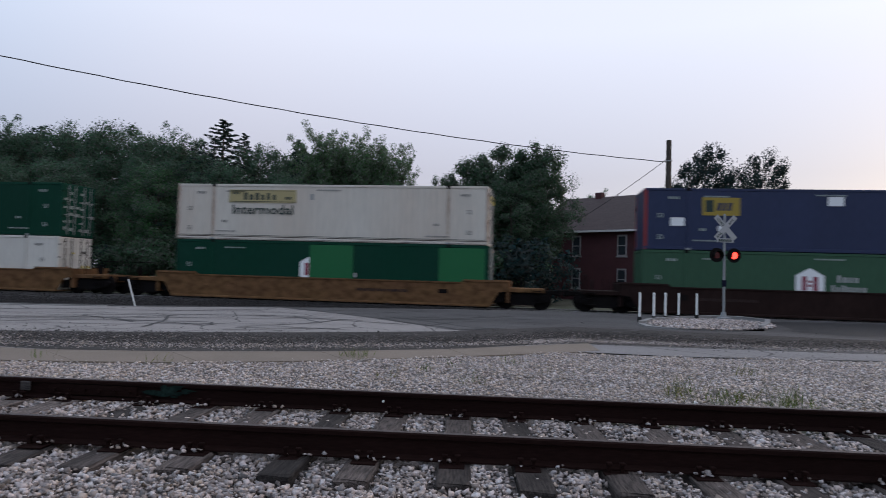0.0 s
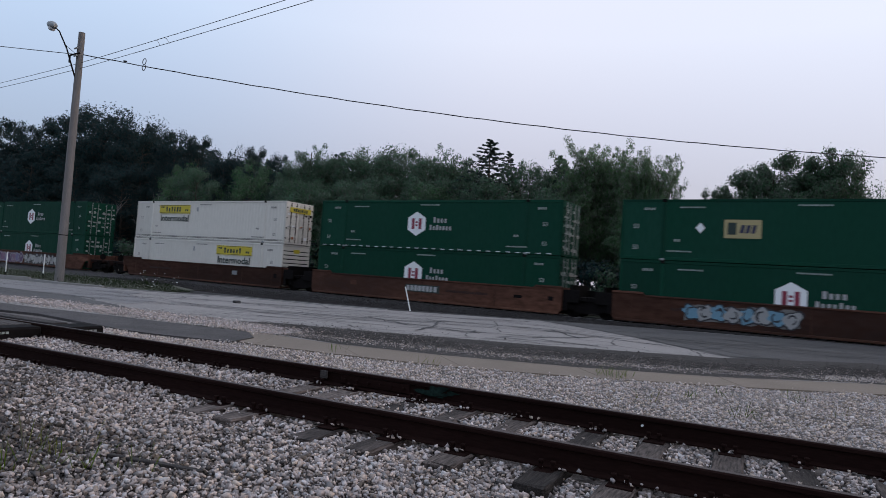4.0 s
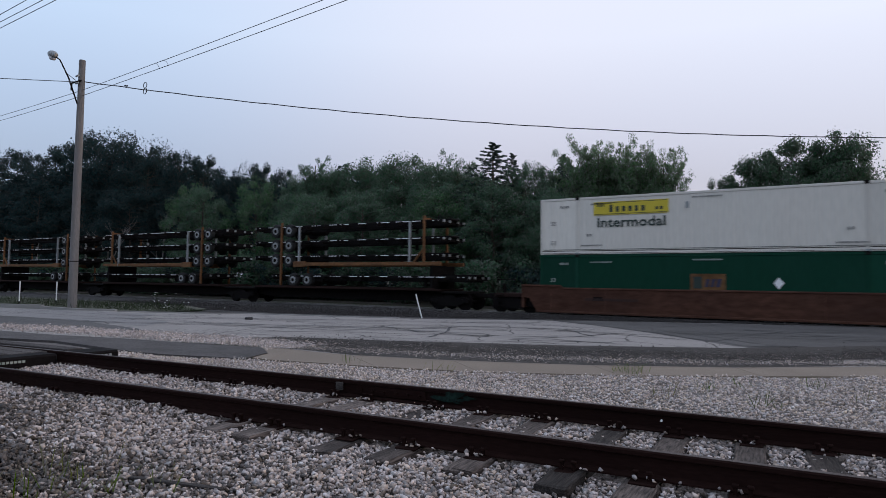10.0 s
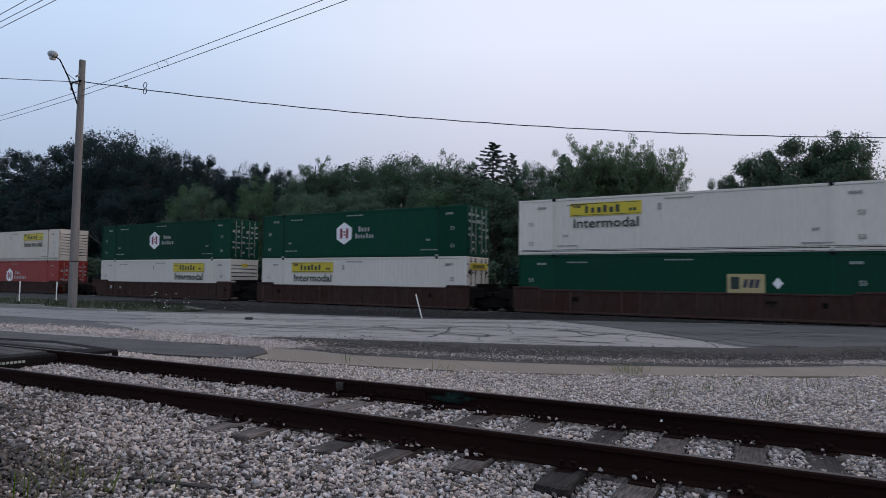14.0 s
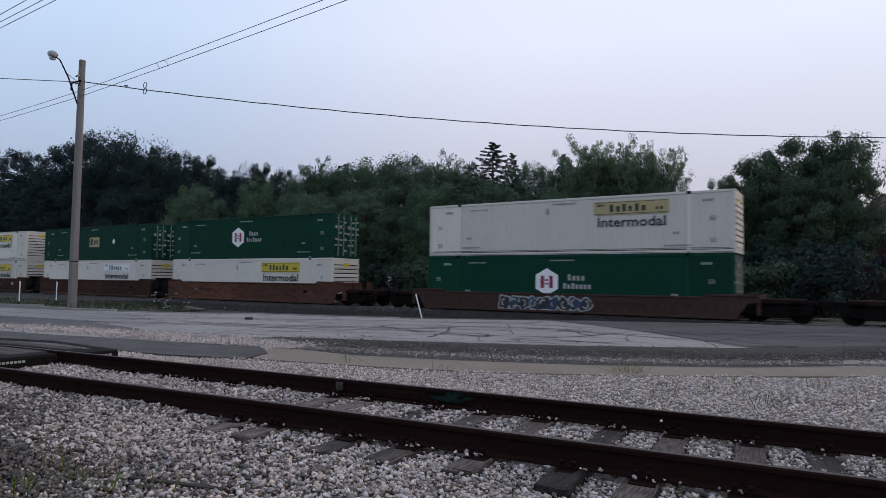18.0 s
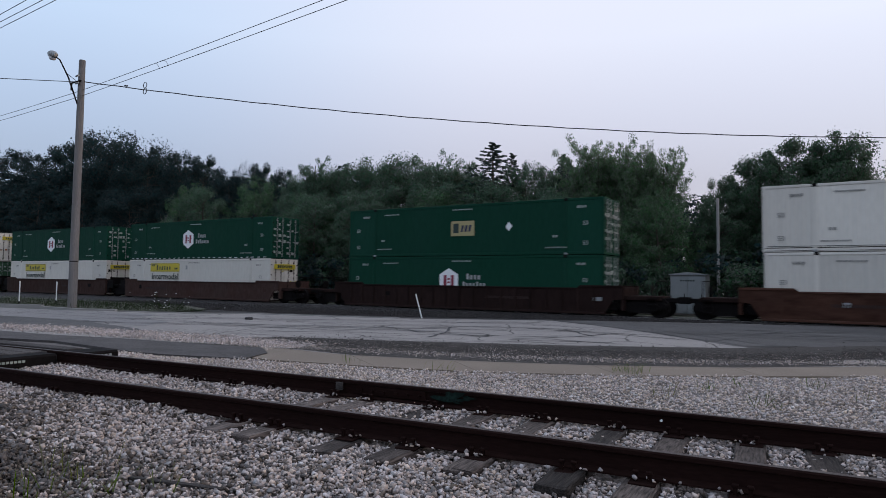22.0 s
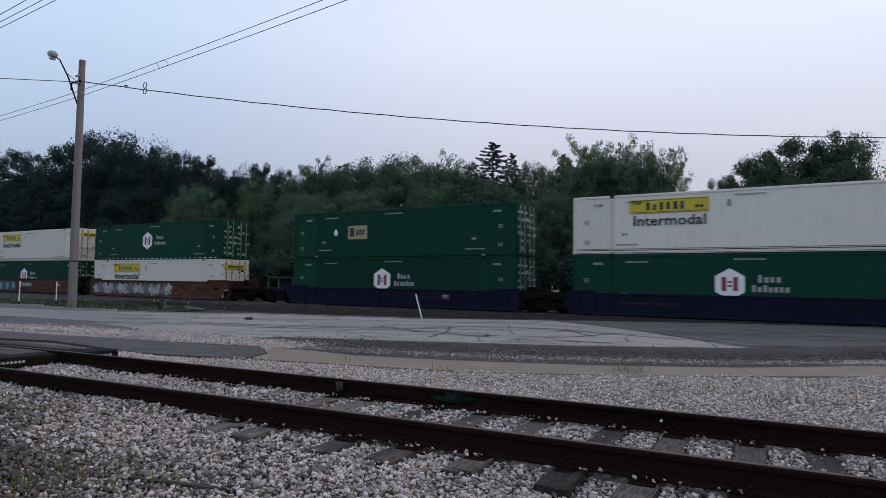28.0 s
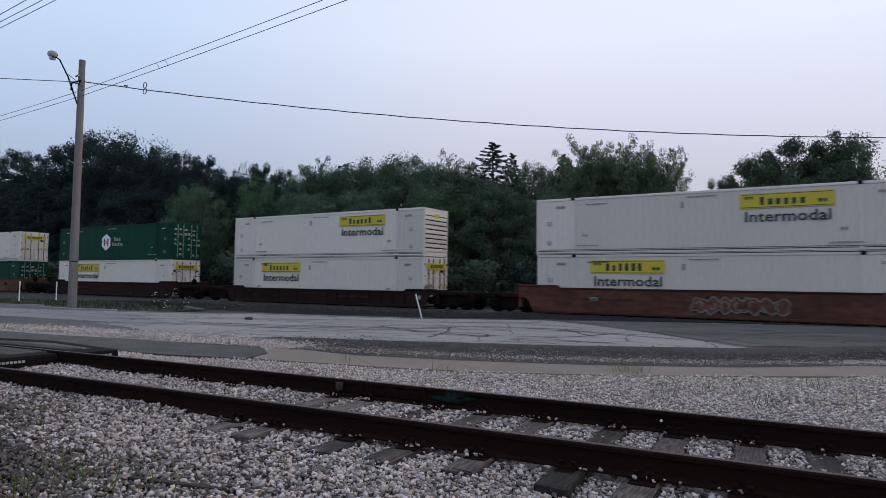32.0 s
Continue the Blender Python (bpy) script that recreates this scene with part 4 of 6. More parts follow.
def container(kind, nose_right, seed, paint, name="shipping_container", label=""):
    """A 53 ft domestic container, base centre at its origin, near side at -y."""
    rnd = random.Random(seed)
    ob = thing(name, label, "container", "containers on the train")
    h, xe = H_BOX, L_BOX / 2
    ribbed = kind in ("carrier", "speed")
    part("core", Build().box(-xe + .07, xe - .07, NEAR + .06, FAR_SIDE - .06, .12, h - .05), paint, ob)
    bays = ((-xe + .1, -6.16), (-6.03, 6.03), (6.16, xe - .1))
    for y in (NEAR + .018, FAR_SIDE - .018):
        for a, b in bays:
            part("side_panel", side_panel(a, b, .3 if ribbed else 1.2, .014 if ribbed else .006, y), paint, ob)
    for y0, y1 in ((NEAR, NEAR + .07), (FAR_SIDE - .07, FAR_SIDE)):
        part("bottom_rail", Build().box(-xe, xe, y0, y1, .02, .17, .012), paint, ob)
        part("top_rail", Build().box(-xe, xe, y0, y1, h - .12, h, .012), paint, ob)
        for x in (-6.1, 6.1):
            part("stacking_post", Build().box(x - .075, x + .075, y0 - (.006 if y0 < 0 else 0), y1 + (.006 if y0 > 0 else 0), .1, h - .05, .01), RUST_POST if paint is RUST_WHITE else paint, ob)
            for z in (.0, h - .13):
                part("corner_casting", Build().box(x - .1, x + .1, y0 - (.016 if y0 < 0 else -.02), y1 + (.016 if y0 > 0 else -.02), z, z + .15 if z else z + .11, .015), BLACK if z else GALV, ob)
        for x0, x1 in ((-xe, -xe + .13), (xe - .13, xe)):
            part("corner_post", Build().box(x0, x1, y0, y1 + .03 if y0 < 0 else y1, .0, h + .004, .015), RED if paint is BLUE and x0 < 0 else (RUST_POST if paint is RUST_WHITE else paint), ob)
    q = Build().box(-xe + .1, xe - .1, NEAR + .06, FAR_SIDE - .06, h - .05, h - .02)
    for i in range(26):
        q.box(-xe + .4 + i * .6, -xe + .7 + i * .6, NEAR + .1, FAR_SIDE - .1, h - .021, h - .006)
    part("roof", q, paint, ob)
    if ribbed:
        q = Build().box(-xe + .1, xe - .1, NEAR - .003, NEAR + .03, .175, .2).box(-xe + .1, -6.2, NEAR - .004, NEAR, .055, .075)
        part("seam_line", q.box(-6.0, xe - .1, NEAR - .004, NEAR, .06, .075), DARK_BROWN, ob, "grimy dark seam above the bottom rail")
    for x0 in (-xe, xe - .1):
        part("end_sill", Build().box(x0, x0 + .1, NEAR + .05, FAR_SIDE - .05, .02, .17, .01), paint, ob)
        part("end_header", Build().box(x0, x0 + .1, NEAR + .05, FAR_SIDE - .05, h - .13, h - .01, .01), paint, ob)
    marks = [DECAL, ORANGE_MARK, YELLOW, BLACK] if paint in (WHITE, RUST_WHITE) else [STENCIL, GALV, STENCIL]
    y = NEAR - 0.010
    if nose_right:
        nose_end(ob, xe, paint)
        if kind == "carrier":
            part("yellow_label", Build().box(xe + .016, xe + .02, -.28, .28, 2.3, 2.55), YELLOW, ob)
    else:
        door_end(ob, xe, paint, marks, rnd)
        if kind == "carrier":
            part("yellow_label", Build().box(xe + .076, xe + .08, -1.0, 1.0, 2.15, 2.5), YELLOW, ob)
            tagged(part("end_lettering", bars_x(xe + .082, -.7, 2.22, 1.4, .2, 7, rnd), INK, ob), kind="stuff")
    part("end_panel", Build().box(-xe + .02, -xe + .07, NEAR + .09, FAR_SIDE - .09, .16, h - .12), paint, ob)
    ink = GREY_STENCIL if paint in (WHITE, RUST_WHITE) else STENCIL
    # small stencils shared by all
    q = Build()
    for x, z, w in ((-7.0, 2.36, .5), (6.7, 2.36, .5), (-.6, 2.56, 1.3), (-5.4, 2.46, 1.1), (5.0, .35, 1.2), (-5.9, .42, 1.1), (-5.6, .9, .3), (5.4, .9, .3)):
        bars(q, x, z, w, .07 if w > .6 else .12, max(2, int(w / .12)), rnd)
    tagged(part("stencil_marking", q, ink, ob), kind="stuff")
    for x, z in ((-7.5, 1.5), (7.0, 1.5), (-7.5, .5), (7.0, .5)):
        put_word("number", "53", .2, ink, ob, x, z, y)
    if kind == "carrier":
        x0 = 1.62 if nose_right else -5.25
        lab = part("yellow_label", Build().box(x0, x0 + 3.6, y - .002, y, 1.93, 2.58), {9: DECAL, 8: BEIGE}.get(seed, YELLOW), ob, {9: "white company label", 8: "faded tan company label"}.get(seed, "yellow company label"))
        q = Build()
        blocks(q, x0 + .8, 2.07, 1.85, .36, 6, rnd, y - .005)
        bars(q, x0 + .18, 2.34, .42, .12, 3, rnd, y - .005)
        bars(q, x0 + 3.0, 2.1, .4, .14, 2, rnd, y - .005)
        q.box(x0 + .08, x0 + 3.52, y - .006, y - .004, 2.52, 2.545).box(x0 + .08, x0 + 3.52, y - .006, y - .004, 1.965, 1.99)
        tagged(part("label_marking", q, INK, lab), kind="stuff")
        put_word("lettering", "Intermodal", .46, INK, ob, x0 + .16, 1.35, y, "dark word on the side")
        part("bottom_stripe", Build().box(-xe + .2, xe - .2, y - .002, y, .24, .262), INK, ob)
        for x, z in ((-.9, 2.1),):
            part("patch", Build().box(x, x + .16, y - .001, y + .004, z, z + .3, .002), GALV, ob)
    elif kind == "badge":
        x = -.79
        hexagon(ob, x, 1.5, .70)
        if paint is RED:
            q = blocks(Build(), .3, 1.62, .95, .34, 3, rnd)
            blocks(q, .12, 1.18, 2.3, .34, 8, rnd)
        else:
            q = blocks(Build(), .36, 1.58, .95, .32, 4, rnd)
            blocks(q, .12, 1.16, 1.5, .3, 7, rnd)
        tagged(part("name_marking", q, SIGN, ob), kind="stuff")
        if seed == 24:
            for a, b in ((-.9, 1.35), (5.65, 7.9)):
                part("repainted_panel", Build().box(a, b, y - .008, y - .003, .2, h - .14), BRIGHT_GREEN, ob, "brighter green repainted panel")
        if seed % 2:
            q = Build()
            for i in range(27):
                q.box(-xe + .3 + i * .58, -xe + .55 + i * .58, y - .002, y, .07, .11)
            tagged(part("reflective_dash_line", q, DECAL, ob), kind="stuff")
    elif kind == "square":
        x, dx = {20: (-.7, 3.6), 23: (-.7, 3.6), 21: (2.08, 2.0), 22: (-3.48, -1.0)}[seed] if paint is not BLUE else (-5.5, 9.0)
        up = .5 if paint is BLUE else 0
        lab = part("square_label", Build().box(x, x + 1.5 + up * .3, y - .002, y, 1.12 + up, 1.95 + up), OCHRE if paint is BLUE else TAN if seed == 23 else BEIGE, ob, "square company label")
        q = Build().box(x + .14, x + .5, y - .006, y - .003, 1.28 + up, 1.82 + up)
        tagged(part("label_marking", q, INK, lab), kind="stuff")
        tagged(part("label_emblem", bars(Build(), x + .62, 1.35 + up, .7, .36, 3, rnd, y - .005, .08), NAVY_INK, lab), kind="stuff")
        part("diamond_label", Build().face([(x + dx - .2, y, 1.55), (x + dx, y, 1.8), (x + dx + .2, y, 1.55), (x + dx, y, 1.3)]), DECAL, ob)
        if paint is BLUE:
            for a, z, w in ((-6.9, 1.12, .62), (-.1, 2.12, .66), (-4.8, .9, .4)):
                part("white_sticker", Build().box(a, a + w, y - .002, y, z, z + w * .62), DECAL, ob, "white sticker")
    elif kind == "speed":
        q = Build()
        k = .22
        # broad slanted blocks, each parted by a thin slanting or level gap
        for x, w, cut in ((-2.5, .78, "level"), (-1.6, .3, ""), (-1.2, .28, ""), (-.84, .28, ""), (-.42, .24, ""), (-.02, .72, "level"), (.86, .8, "level")):
            for z0, z1 in (((1.42, 1.78), (1.88, 2.38)) if cut else ((1.42, 2.38),)):
                q.face([(x + k * (z0 - 1.4), y, z0), (x + w + k * (z0 - 1.4), y, z0), (x + w + k * (z1 - 1.4), y, z1), (x + k * (z1 - 1.4), y, z1)])
        tagged(part("slanted_name", q, NAVY_INK, ob, "slanted navy blue name shapes"), kind="stuff")
        put_word("lettering", "INTERMODAL", .27, INK, ob, -.95, .93, y, "dark word on the side")
    return ob


def bars_x(x, y, z, w, h, n, rnd):
    q, step = Build(), w / n
    for i in range(n):
        q.box(x, x + .003, y + i * step, y + (i + .72) * step, z, z + h)
    return q


# ---------------------------------------------------------------- rail cars
def truck_part(parent, x, wheels):
    q = Build()
    for s in (-1, 1):
        y = s * 1.0
        q.prism([(-1.25, .62), (-1.1, .72), (-.45, .70), (-.25, .86), (.25, .86), (.45, .70), (1.1, .72), (1.25, .62), (1.2, .42), (.95, .40), (.5, .22), (-.5, .22), (-.95, .40), (-1.2, .42)], y - .07, y + .07)
        for dx in (-.86, .86):
            q.tube((dx, y - .13, .48), (dx, y + .13, .48), .13, n=10)
        for dx in (-.14, 0, .14):
            q.tube((dx, y, .28), (dx, y, .55), .05, n=6)
    q.box(-.28, .28, -1.05, 1.05, .45, .72, .04)
    truck = part("truck", q, BLACK, parent, "black two-axle truck", at=pose(x, 0, 0))
    for dx in (-.86, .86):
        w = part("wheelset", WHEELSET, BLACK, truck, at=pose(dx, 0, .482))
        wheels.append(w)
    return truck


def wheelset_mesh():
    q = Build().tube((0, -1.0, 0), (0, 1.0, 0), .08, n=10)
    for s in (-1, 1):
        q.tube((0, s * .69, 0), (0, s * .82, 0), .482, n=28).tube((0, s * .66, 0), (0, s * .69, 0), .51, n=28)
        q.tube((0, s * .82, 0), (0, s * .84, 0), .38, .2, n=20)
    return q.mesh("wheelset", BLACK)


WHEELSET = wheelset_mesh()


def well_car(kind, paint, sill, left, right, seed, label):
    """One well unit, centre at rail level. left/right: 'joint', 'shared' (no truck of its own) or 'coupler'."""
    rnd = random.Random(seed)
    car = thing("well_car", label, "rail car", "cars of the train")
    wheels = []
    for s in (-1, 1):
        y0, y1 = (-1.46, -1.36) if s < 0 else (1.36, 1.46)
        # the side ends with an arch over a truck of its own, or square at an articulated joint
        lo, hi = 9.05 if left == "coupler" else 8.32, 9.05 if right == "coupler" else 8.32
        foot_l = [(-9.05, .86), (-8.6, .8), (-8.2, .16)] if left == "coupler" else [(-8.32, .3), (-8.22, .16)]
        foot_r = [(8.2, .16), (8.6, .8), (9.05, .86)] if right == "coupler" else [(8.22, .16), (8.32, .3)]
        pts = foot_l + foot_r + [(hi, sill + .12), (6.9, sill + .12), (6.75, sill), (-6.75, sill), (-6.9, sill + .12), (-lo, sill + .12)]
        side = part("side_sill", Build().prism(pts, y0, y1), paint, car)
        part("bottom_chord", Build().box(-8.2, 8.2, y0 - .05 if s < 0 else y0, y1 if s < 0 else y1 + .05, .09, .2, .015), paint, side)
        part("top_chord", Build().box(-6.75, 6.75, y0 - .04 if s < 0 else y0, y1 if s < 0 else y1 + .04, sill - .06, sill + .02, .012), paint, side)
        for a, b in ((-lo, -6.9), (6.9, hi)):
            part("end_chord", Build().box(a, b, y0 - .04 if s < 0 else y0, y1 if s < 0 else y1 + .04, sill + .05, sill + .15, .012), paint, side)
        if kind == "ribbed":
            for i in range(19):
                x = -7.7 + i * .855
                part("side_post", Build().box(x - .06, x + .06, y0 - .045 if s < 0 else y1, y0 if s < 0 else y1 + .045, .2, sill - .06, .01), paint, side)
        else:
            for x in (-7.4, -4.6, 0, 4.6, 7.4):
                part("weld_seam", Build().box(x - .012, x + .012, y0 - .008 if s < 0 else y1, y0 if s < 0 else y1 + .008, .2, sill - .06), paint, side)
    q = Build()
    for x in range(-8, 9, 2):
        q.box(x - .15, x + .15, -1.36, 1.36, .1, .15)
    part("floor_frame", q.box(-8.4, 8.4, -.3, .3, .09, .14), paint, car)
    for s, end in ((-1, left), (1, right)):
        a, b = sorted((s * (8.32 if end != "coupler" else 8.9), s * (9.55 if end != "coupler" else 10.75)))
        plat = part("end_platform", Build().box(a, b, -1.2, 1.2, .82, 1.02, .02).box(a, b, -.45, .45, .62, .84), {TAN.name: TAN, NAVY.name: NAVY}.get(paint.name, DARK_BROWN) if end == "coupler" else BLACK, car)
        if end != "coupler":
            part("end_frame", Build().box(*sorted((s * 8.34, s * 9.2)), -1.34, -1.2, .72, sill, .02).box(*sorted((s * 8.34, s * 9.2)), 1.2, 1.34, .72, sill, .02)
                 .box(*sorted((s * 8.34, s * 8.6)), -1.34, -1.24, .3, .8, .02).box(*sorted((s * 8.7, s * 8.78)), -1.3, 1.3, 1.0, sill + .25), BLACK, car, "black end frame over the truck")
        a2, b2 = sorted((s * 8.95, s * 9.1)) if end == "coupler" else sorted((s * 8.2, s * 8.32))
        part("bulkhead", Build().box(a2, b2, -1.36, 1.36, .3, sill + .1, .02), paint, car)
        if end == "coupler":
            a, b = sorted((s * 10.7, s * 11.62))
            part("coupler", Build().box(a, b, -.11, .11, .72, .94, .03).box(*sorted((s * 11.3, s * 11.62)), -.2, .2, .68, 1.0, .05), BLACK, car)
            rail = Build()
            for y in (-1.15, 1.15):
                rail.tube((s * 10.6, y, 1.0), (s * 10.6, y, 1.75), .02, n=6)
                rail.tube((s * 9.6, y, 1.0), (s * 9.6, y, 1.6), .02, n=6)
            rail.tube((s * 10.6, -1.15, 1.75), (s * 10.6, 1.15, 1.75), .02, n=6)
            part("handrail", rail, GALV if paint is NAVY else BLACK, car)
            step = Build()
            for z in (.35, .62, .9):
                step.box(*sorted((s * 10.2, s * 10.62)), -1.32, -1.2, z, z + .03)
            part("ladder", step.box(s * 10.2 - .015, s * 10.2 + .015, -1.3, -1.25, .35, 1.0).box(s * 10.6 - .015, s * 10.6 + .015, -1.3, -1.25, .35, 1.0), BLACK, car)
            truck_part(car, s * 9.75, wheels)
            part("brake_rigging", Build().box(*sorted((s * 8.45, s * 10.3)), -.95, .95, .38, .8, .04).box(*sorted((s * 8.3, s * 8.75)), -1.2, 1.2, .3, .7, .03), BLACK, car)
            wheel = Build().tube((s * 10.3, -.9, 1.3), (s * 10.33, -.9, 1.3), .25, n=16)
            part("brake_wheel", wheel, BLACK, car)
        elif end == "joint":
            truck_part(car, s * 9.62, wheels)
            part("articulation", Build().box(s * 9.3 - .35, s * 9.3 + .35, -.3, .3, .7, 1.1, .05), BLACK, car)
    # placards, plates and stencils
    for x in (-6.4, -5.2, 3.6, 5.7, 7.6):
        if rnd.random() < .6:
            part("placard", Build().box(x, x + rnd.uniform(.25, .5), -1.468, -1.462, sill * .55, sill * .55 + rnd.uniform(.15, .3)), rnd.choice([GALV, paint, paint, BLACK]), car)
    return car, wheels


def name_plate(car, x, z, w, h, seed, dark=True):
    y = -1.466
    if dark:
        part("name_plate", Build().box(x - .1, x + w + .1, y - .002, y, z - .06, z + h + .06), INK, car, "black plate with white bars")
    tagged(part("number_marking", bars(Build(), x, z, w, h, max(3, int(w / h * 1.2)), random.Random(seed), y - .006), SIGN if dark else FADED_PLATE, car), kind="stuff")


def graffiti(car, x, w, z, h, palette, seed):
    """Sprayed bubbles on the side sill: rounded overlapping shapes with an edge line over a ragged ground of colour, none of them a letter."""
    rnd = random.Random(seed)
    outline, ground, *fills = palette
    y = -1.468
    n = max(4, int(w / .3))
    low = [(x + w * i / n, y, max(z - .02, z + rnd.uniform(-.02, .14) * h)) for i in range(n + 1)]
    high = [(x + w * i / n, y, z + h * rnd.uniform(.8, 1.0)) for i in range(n, -1, -1)]
    base = Build()
    for i in range(n):
        base.face([low[i], low[i + 1], high[n - i - 1], high[n - i]])
    cloud = part("graffiti", base, ground, car, "spray-painted graffiti")
    count = max(3, int(w / (h * .62)))
    edge, strokes, inner = Build(), Build(), {m.name: (m, Build()) for m in fills}
    for i in range(count):
        cx, cz = x + w * (i + .5) / count, z + h * rnd.uniform(.46, .54)
        rx, rz = w / count * rnd.uniform(.6, .78), h * rnd.uniform(.4, .5)
        tilt, lobes, ph = rnd.uniform(-.35, .35), rnd.choice((3, 4, 5)), rnd.uniform(0, 6.28)
        m, fill = inner[fills[i % len(fills)].name]

        def ring(k, lift):
            out = []
            for e in range(26):
                a = 2 * math.pi * e / 26
                r = k * (1 + .16 * math.sin(lobes * a + ph) + .05 * math.sin(7 * a + ph))
                dx, dz = math.cos(a) * rx * r, math.sin(a) * rz * r
                out.append((cx + dx + dz * tilt, y - lift - .0006 * (i % 4), min(max(cz + dz, z - .03), z + h * 1.03)))
            return out
        edge.face(ring(1.0, .003))
        fill.face(ring(.82, .007))
        for k in range(rnd.choice((1, 2, 2))):
            t0, span, rr = rnd.uniform(0, 6.28), rnd.uniform(1.2, 2.6), rnd.uniform(.28, .5)
            b = len(strokes.v)
            for e in range(9):
                t = t0 + span * e / 8
                for q in (rr - .075, rr + .075):
                    strokes.v.append((cx + math.cos(t) * rx * q, y - .012 - .0005 * k, cz + math.sin(t) * rz * q * 1.2))
            strokes.f += [(b + 2 * e, b + 2 * e + 2, b + 2 * e + 3, b + 2 * e + 1) for e in range(8)]
    tagged(part("graffiti_edge", edge, outline, cloud), kind="stuff")
    for m, fill in inner.values():
        if fill.v:
            tagged(part("graffiti_fill", fill, m, cloud), kind="stuff")
    tagged(part("graffiti_stroke", strokes, outline, cloud), kind="stuff")


def chassis_trailer(at):
    """A bare container chassis: two long beams, cross members, a two-axle bogie and reflective tape."""
    ob = thing("container_chassis", "black steel container chassis with white wheel rims", "trailer chassis", "stacked chassis")
    for y in (-.55, .55):
        part("main_beam", Build().box(-7.6, 7.6, y - .06, y + .06, -.08, .26, .01), BLACK, ob)
    for y in (-1.22, 1.22):
        side = part("side_rail", Build().box(-7.6, 7.6, y - .04, y + .04, .14, .26, .01), BLACK, ob)
        if y:
            s = -1 if y < 0 else 1
            rnd = random.Random(2 + s)
            x = -7.4
            while x < 7.2:
                w = rnd.choice((.07, .1, .12, .35, .6))
                part("reflective_tape", Build().box(x, x + w, *sorted((y + s * .042, y + s * .046)), .18, .22), DECAL, side)
                x += w + rnd.choice((.12, .25, .5, .8))
    for i in range(11):
        part("cross_member", Build().box(-7.55 + i * 1.5, -7.4 + i * 1.5, -1.24, 1.24, .02, .2), BLACK, ob)
    for x in (-7.7, 7.63):
        for y in (-1.2, -.5, .4, 1.05):
            part("corner_lock", Build().box(x, x + .07, y, y + .16, .1, .24, .01), GALV, ob)
    part("air_tank", Build().tube((2.2, 0, -.15), (3.4, 0, -.15), .2, n=12), BLACK, ob)
    part("slider_frame", Build().box(3.5, 6.6, -.75, .75, -.2, .02, .02), BLACK, ob)
    part("bolster", Build().box(7.4, 7.62, -1.25, 1.25, .0, .3, .02), BLACK, ob)
    part("gooseneck", Build().box(-7.75, -5.4, -.5, .5, .26, .36, .02), BLACK, ob)
    part("landing_gear", Build().box(-4.6, -4.45, -.85, -.7, -.35, .05).box(-4.6, -4.45, .7, .85, -.35, .05).box(-4.56, -4.49, -.85, .85, -.3, -.22), BLACK, ob)
    for x in (4.45, 5.7):
        part("axle", Build().tube((x, -1.0, -.05), (x, 1.0, -.05), .07, n=8), BLACK, ob)
        for y in (-1.1, 1.1):
            s = -1 if y < 0 else 1
            tyre = Build()
            tyre.tube((x, y - .17, -.05), (x, y - .12, -.05), .37, .44, n=24).tube((x, y - .12, -.05), (x, y + .12, -.05), .44, n=24).tube((x, y + .12, -.05), (x, y + .17, -.05), .44, .37, n=24)
            t = part("tyre", tyre, RUBBER, ob)
            part("rim", Build().tube((x, y + s * .165, -.05), (x, y + s * .18, -.05), .26, .21, n=20), RIM, t)
            part("hub", Build().tube((x, y + s * .18, -.05), (x, y + s * .23, -.05), .12, .09, n=10), BLACK, t)
    ob.matrix_basis = at
    return ob


def flat_car(left, right, seed, label):
    car = thing("flat_car", label, "rail car", "cars of the train")
    wheels = []
    part("deck", Build().box(-7.6, 7.6, -1.3, 1.3, 1.02, 1.16, .02), DARK_BROWN, car)
    for y in (-1.36, 1.3):
        part("deck_edge", Build().box(-7.2, 7.2, y, y + .06, 1.06, 1.2, .01), DARK_BROWN, car)
    part("centre_sill", Build().prism([(-8.9, .7), (-6.6, .42), (6.6, .42), (8.9, .7), (8.9, 1.02), (-8.9, 1.02)], -.5, .5), BLACK, car)
    for s, end in ((-1, left), (1, right)):
        part("end_deck", Build().box(*sorted((s * 7.6, s * 9.15)), -1.2, 1.2, .92, 1.04, .02), BLACK, car)
        if end == "coupler":
            part("coupler", Build().box(*sorted((s * 9.1, s * 10.6)), -.11, .11, .72, .94, .03), BLACK, car)
            truck_part(car, s * 8.0, wheels)
        elif end == "joint":
            truck_part(car, s * 9.2, wheels)
    return car, wheels


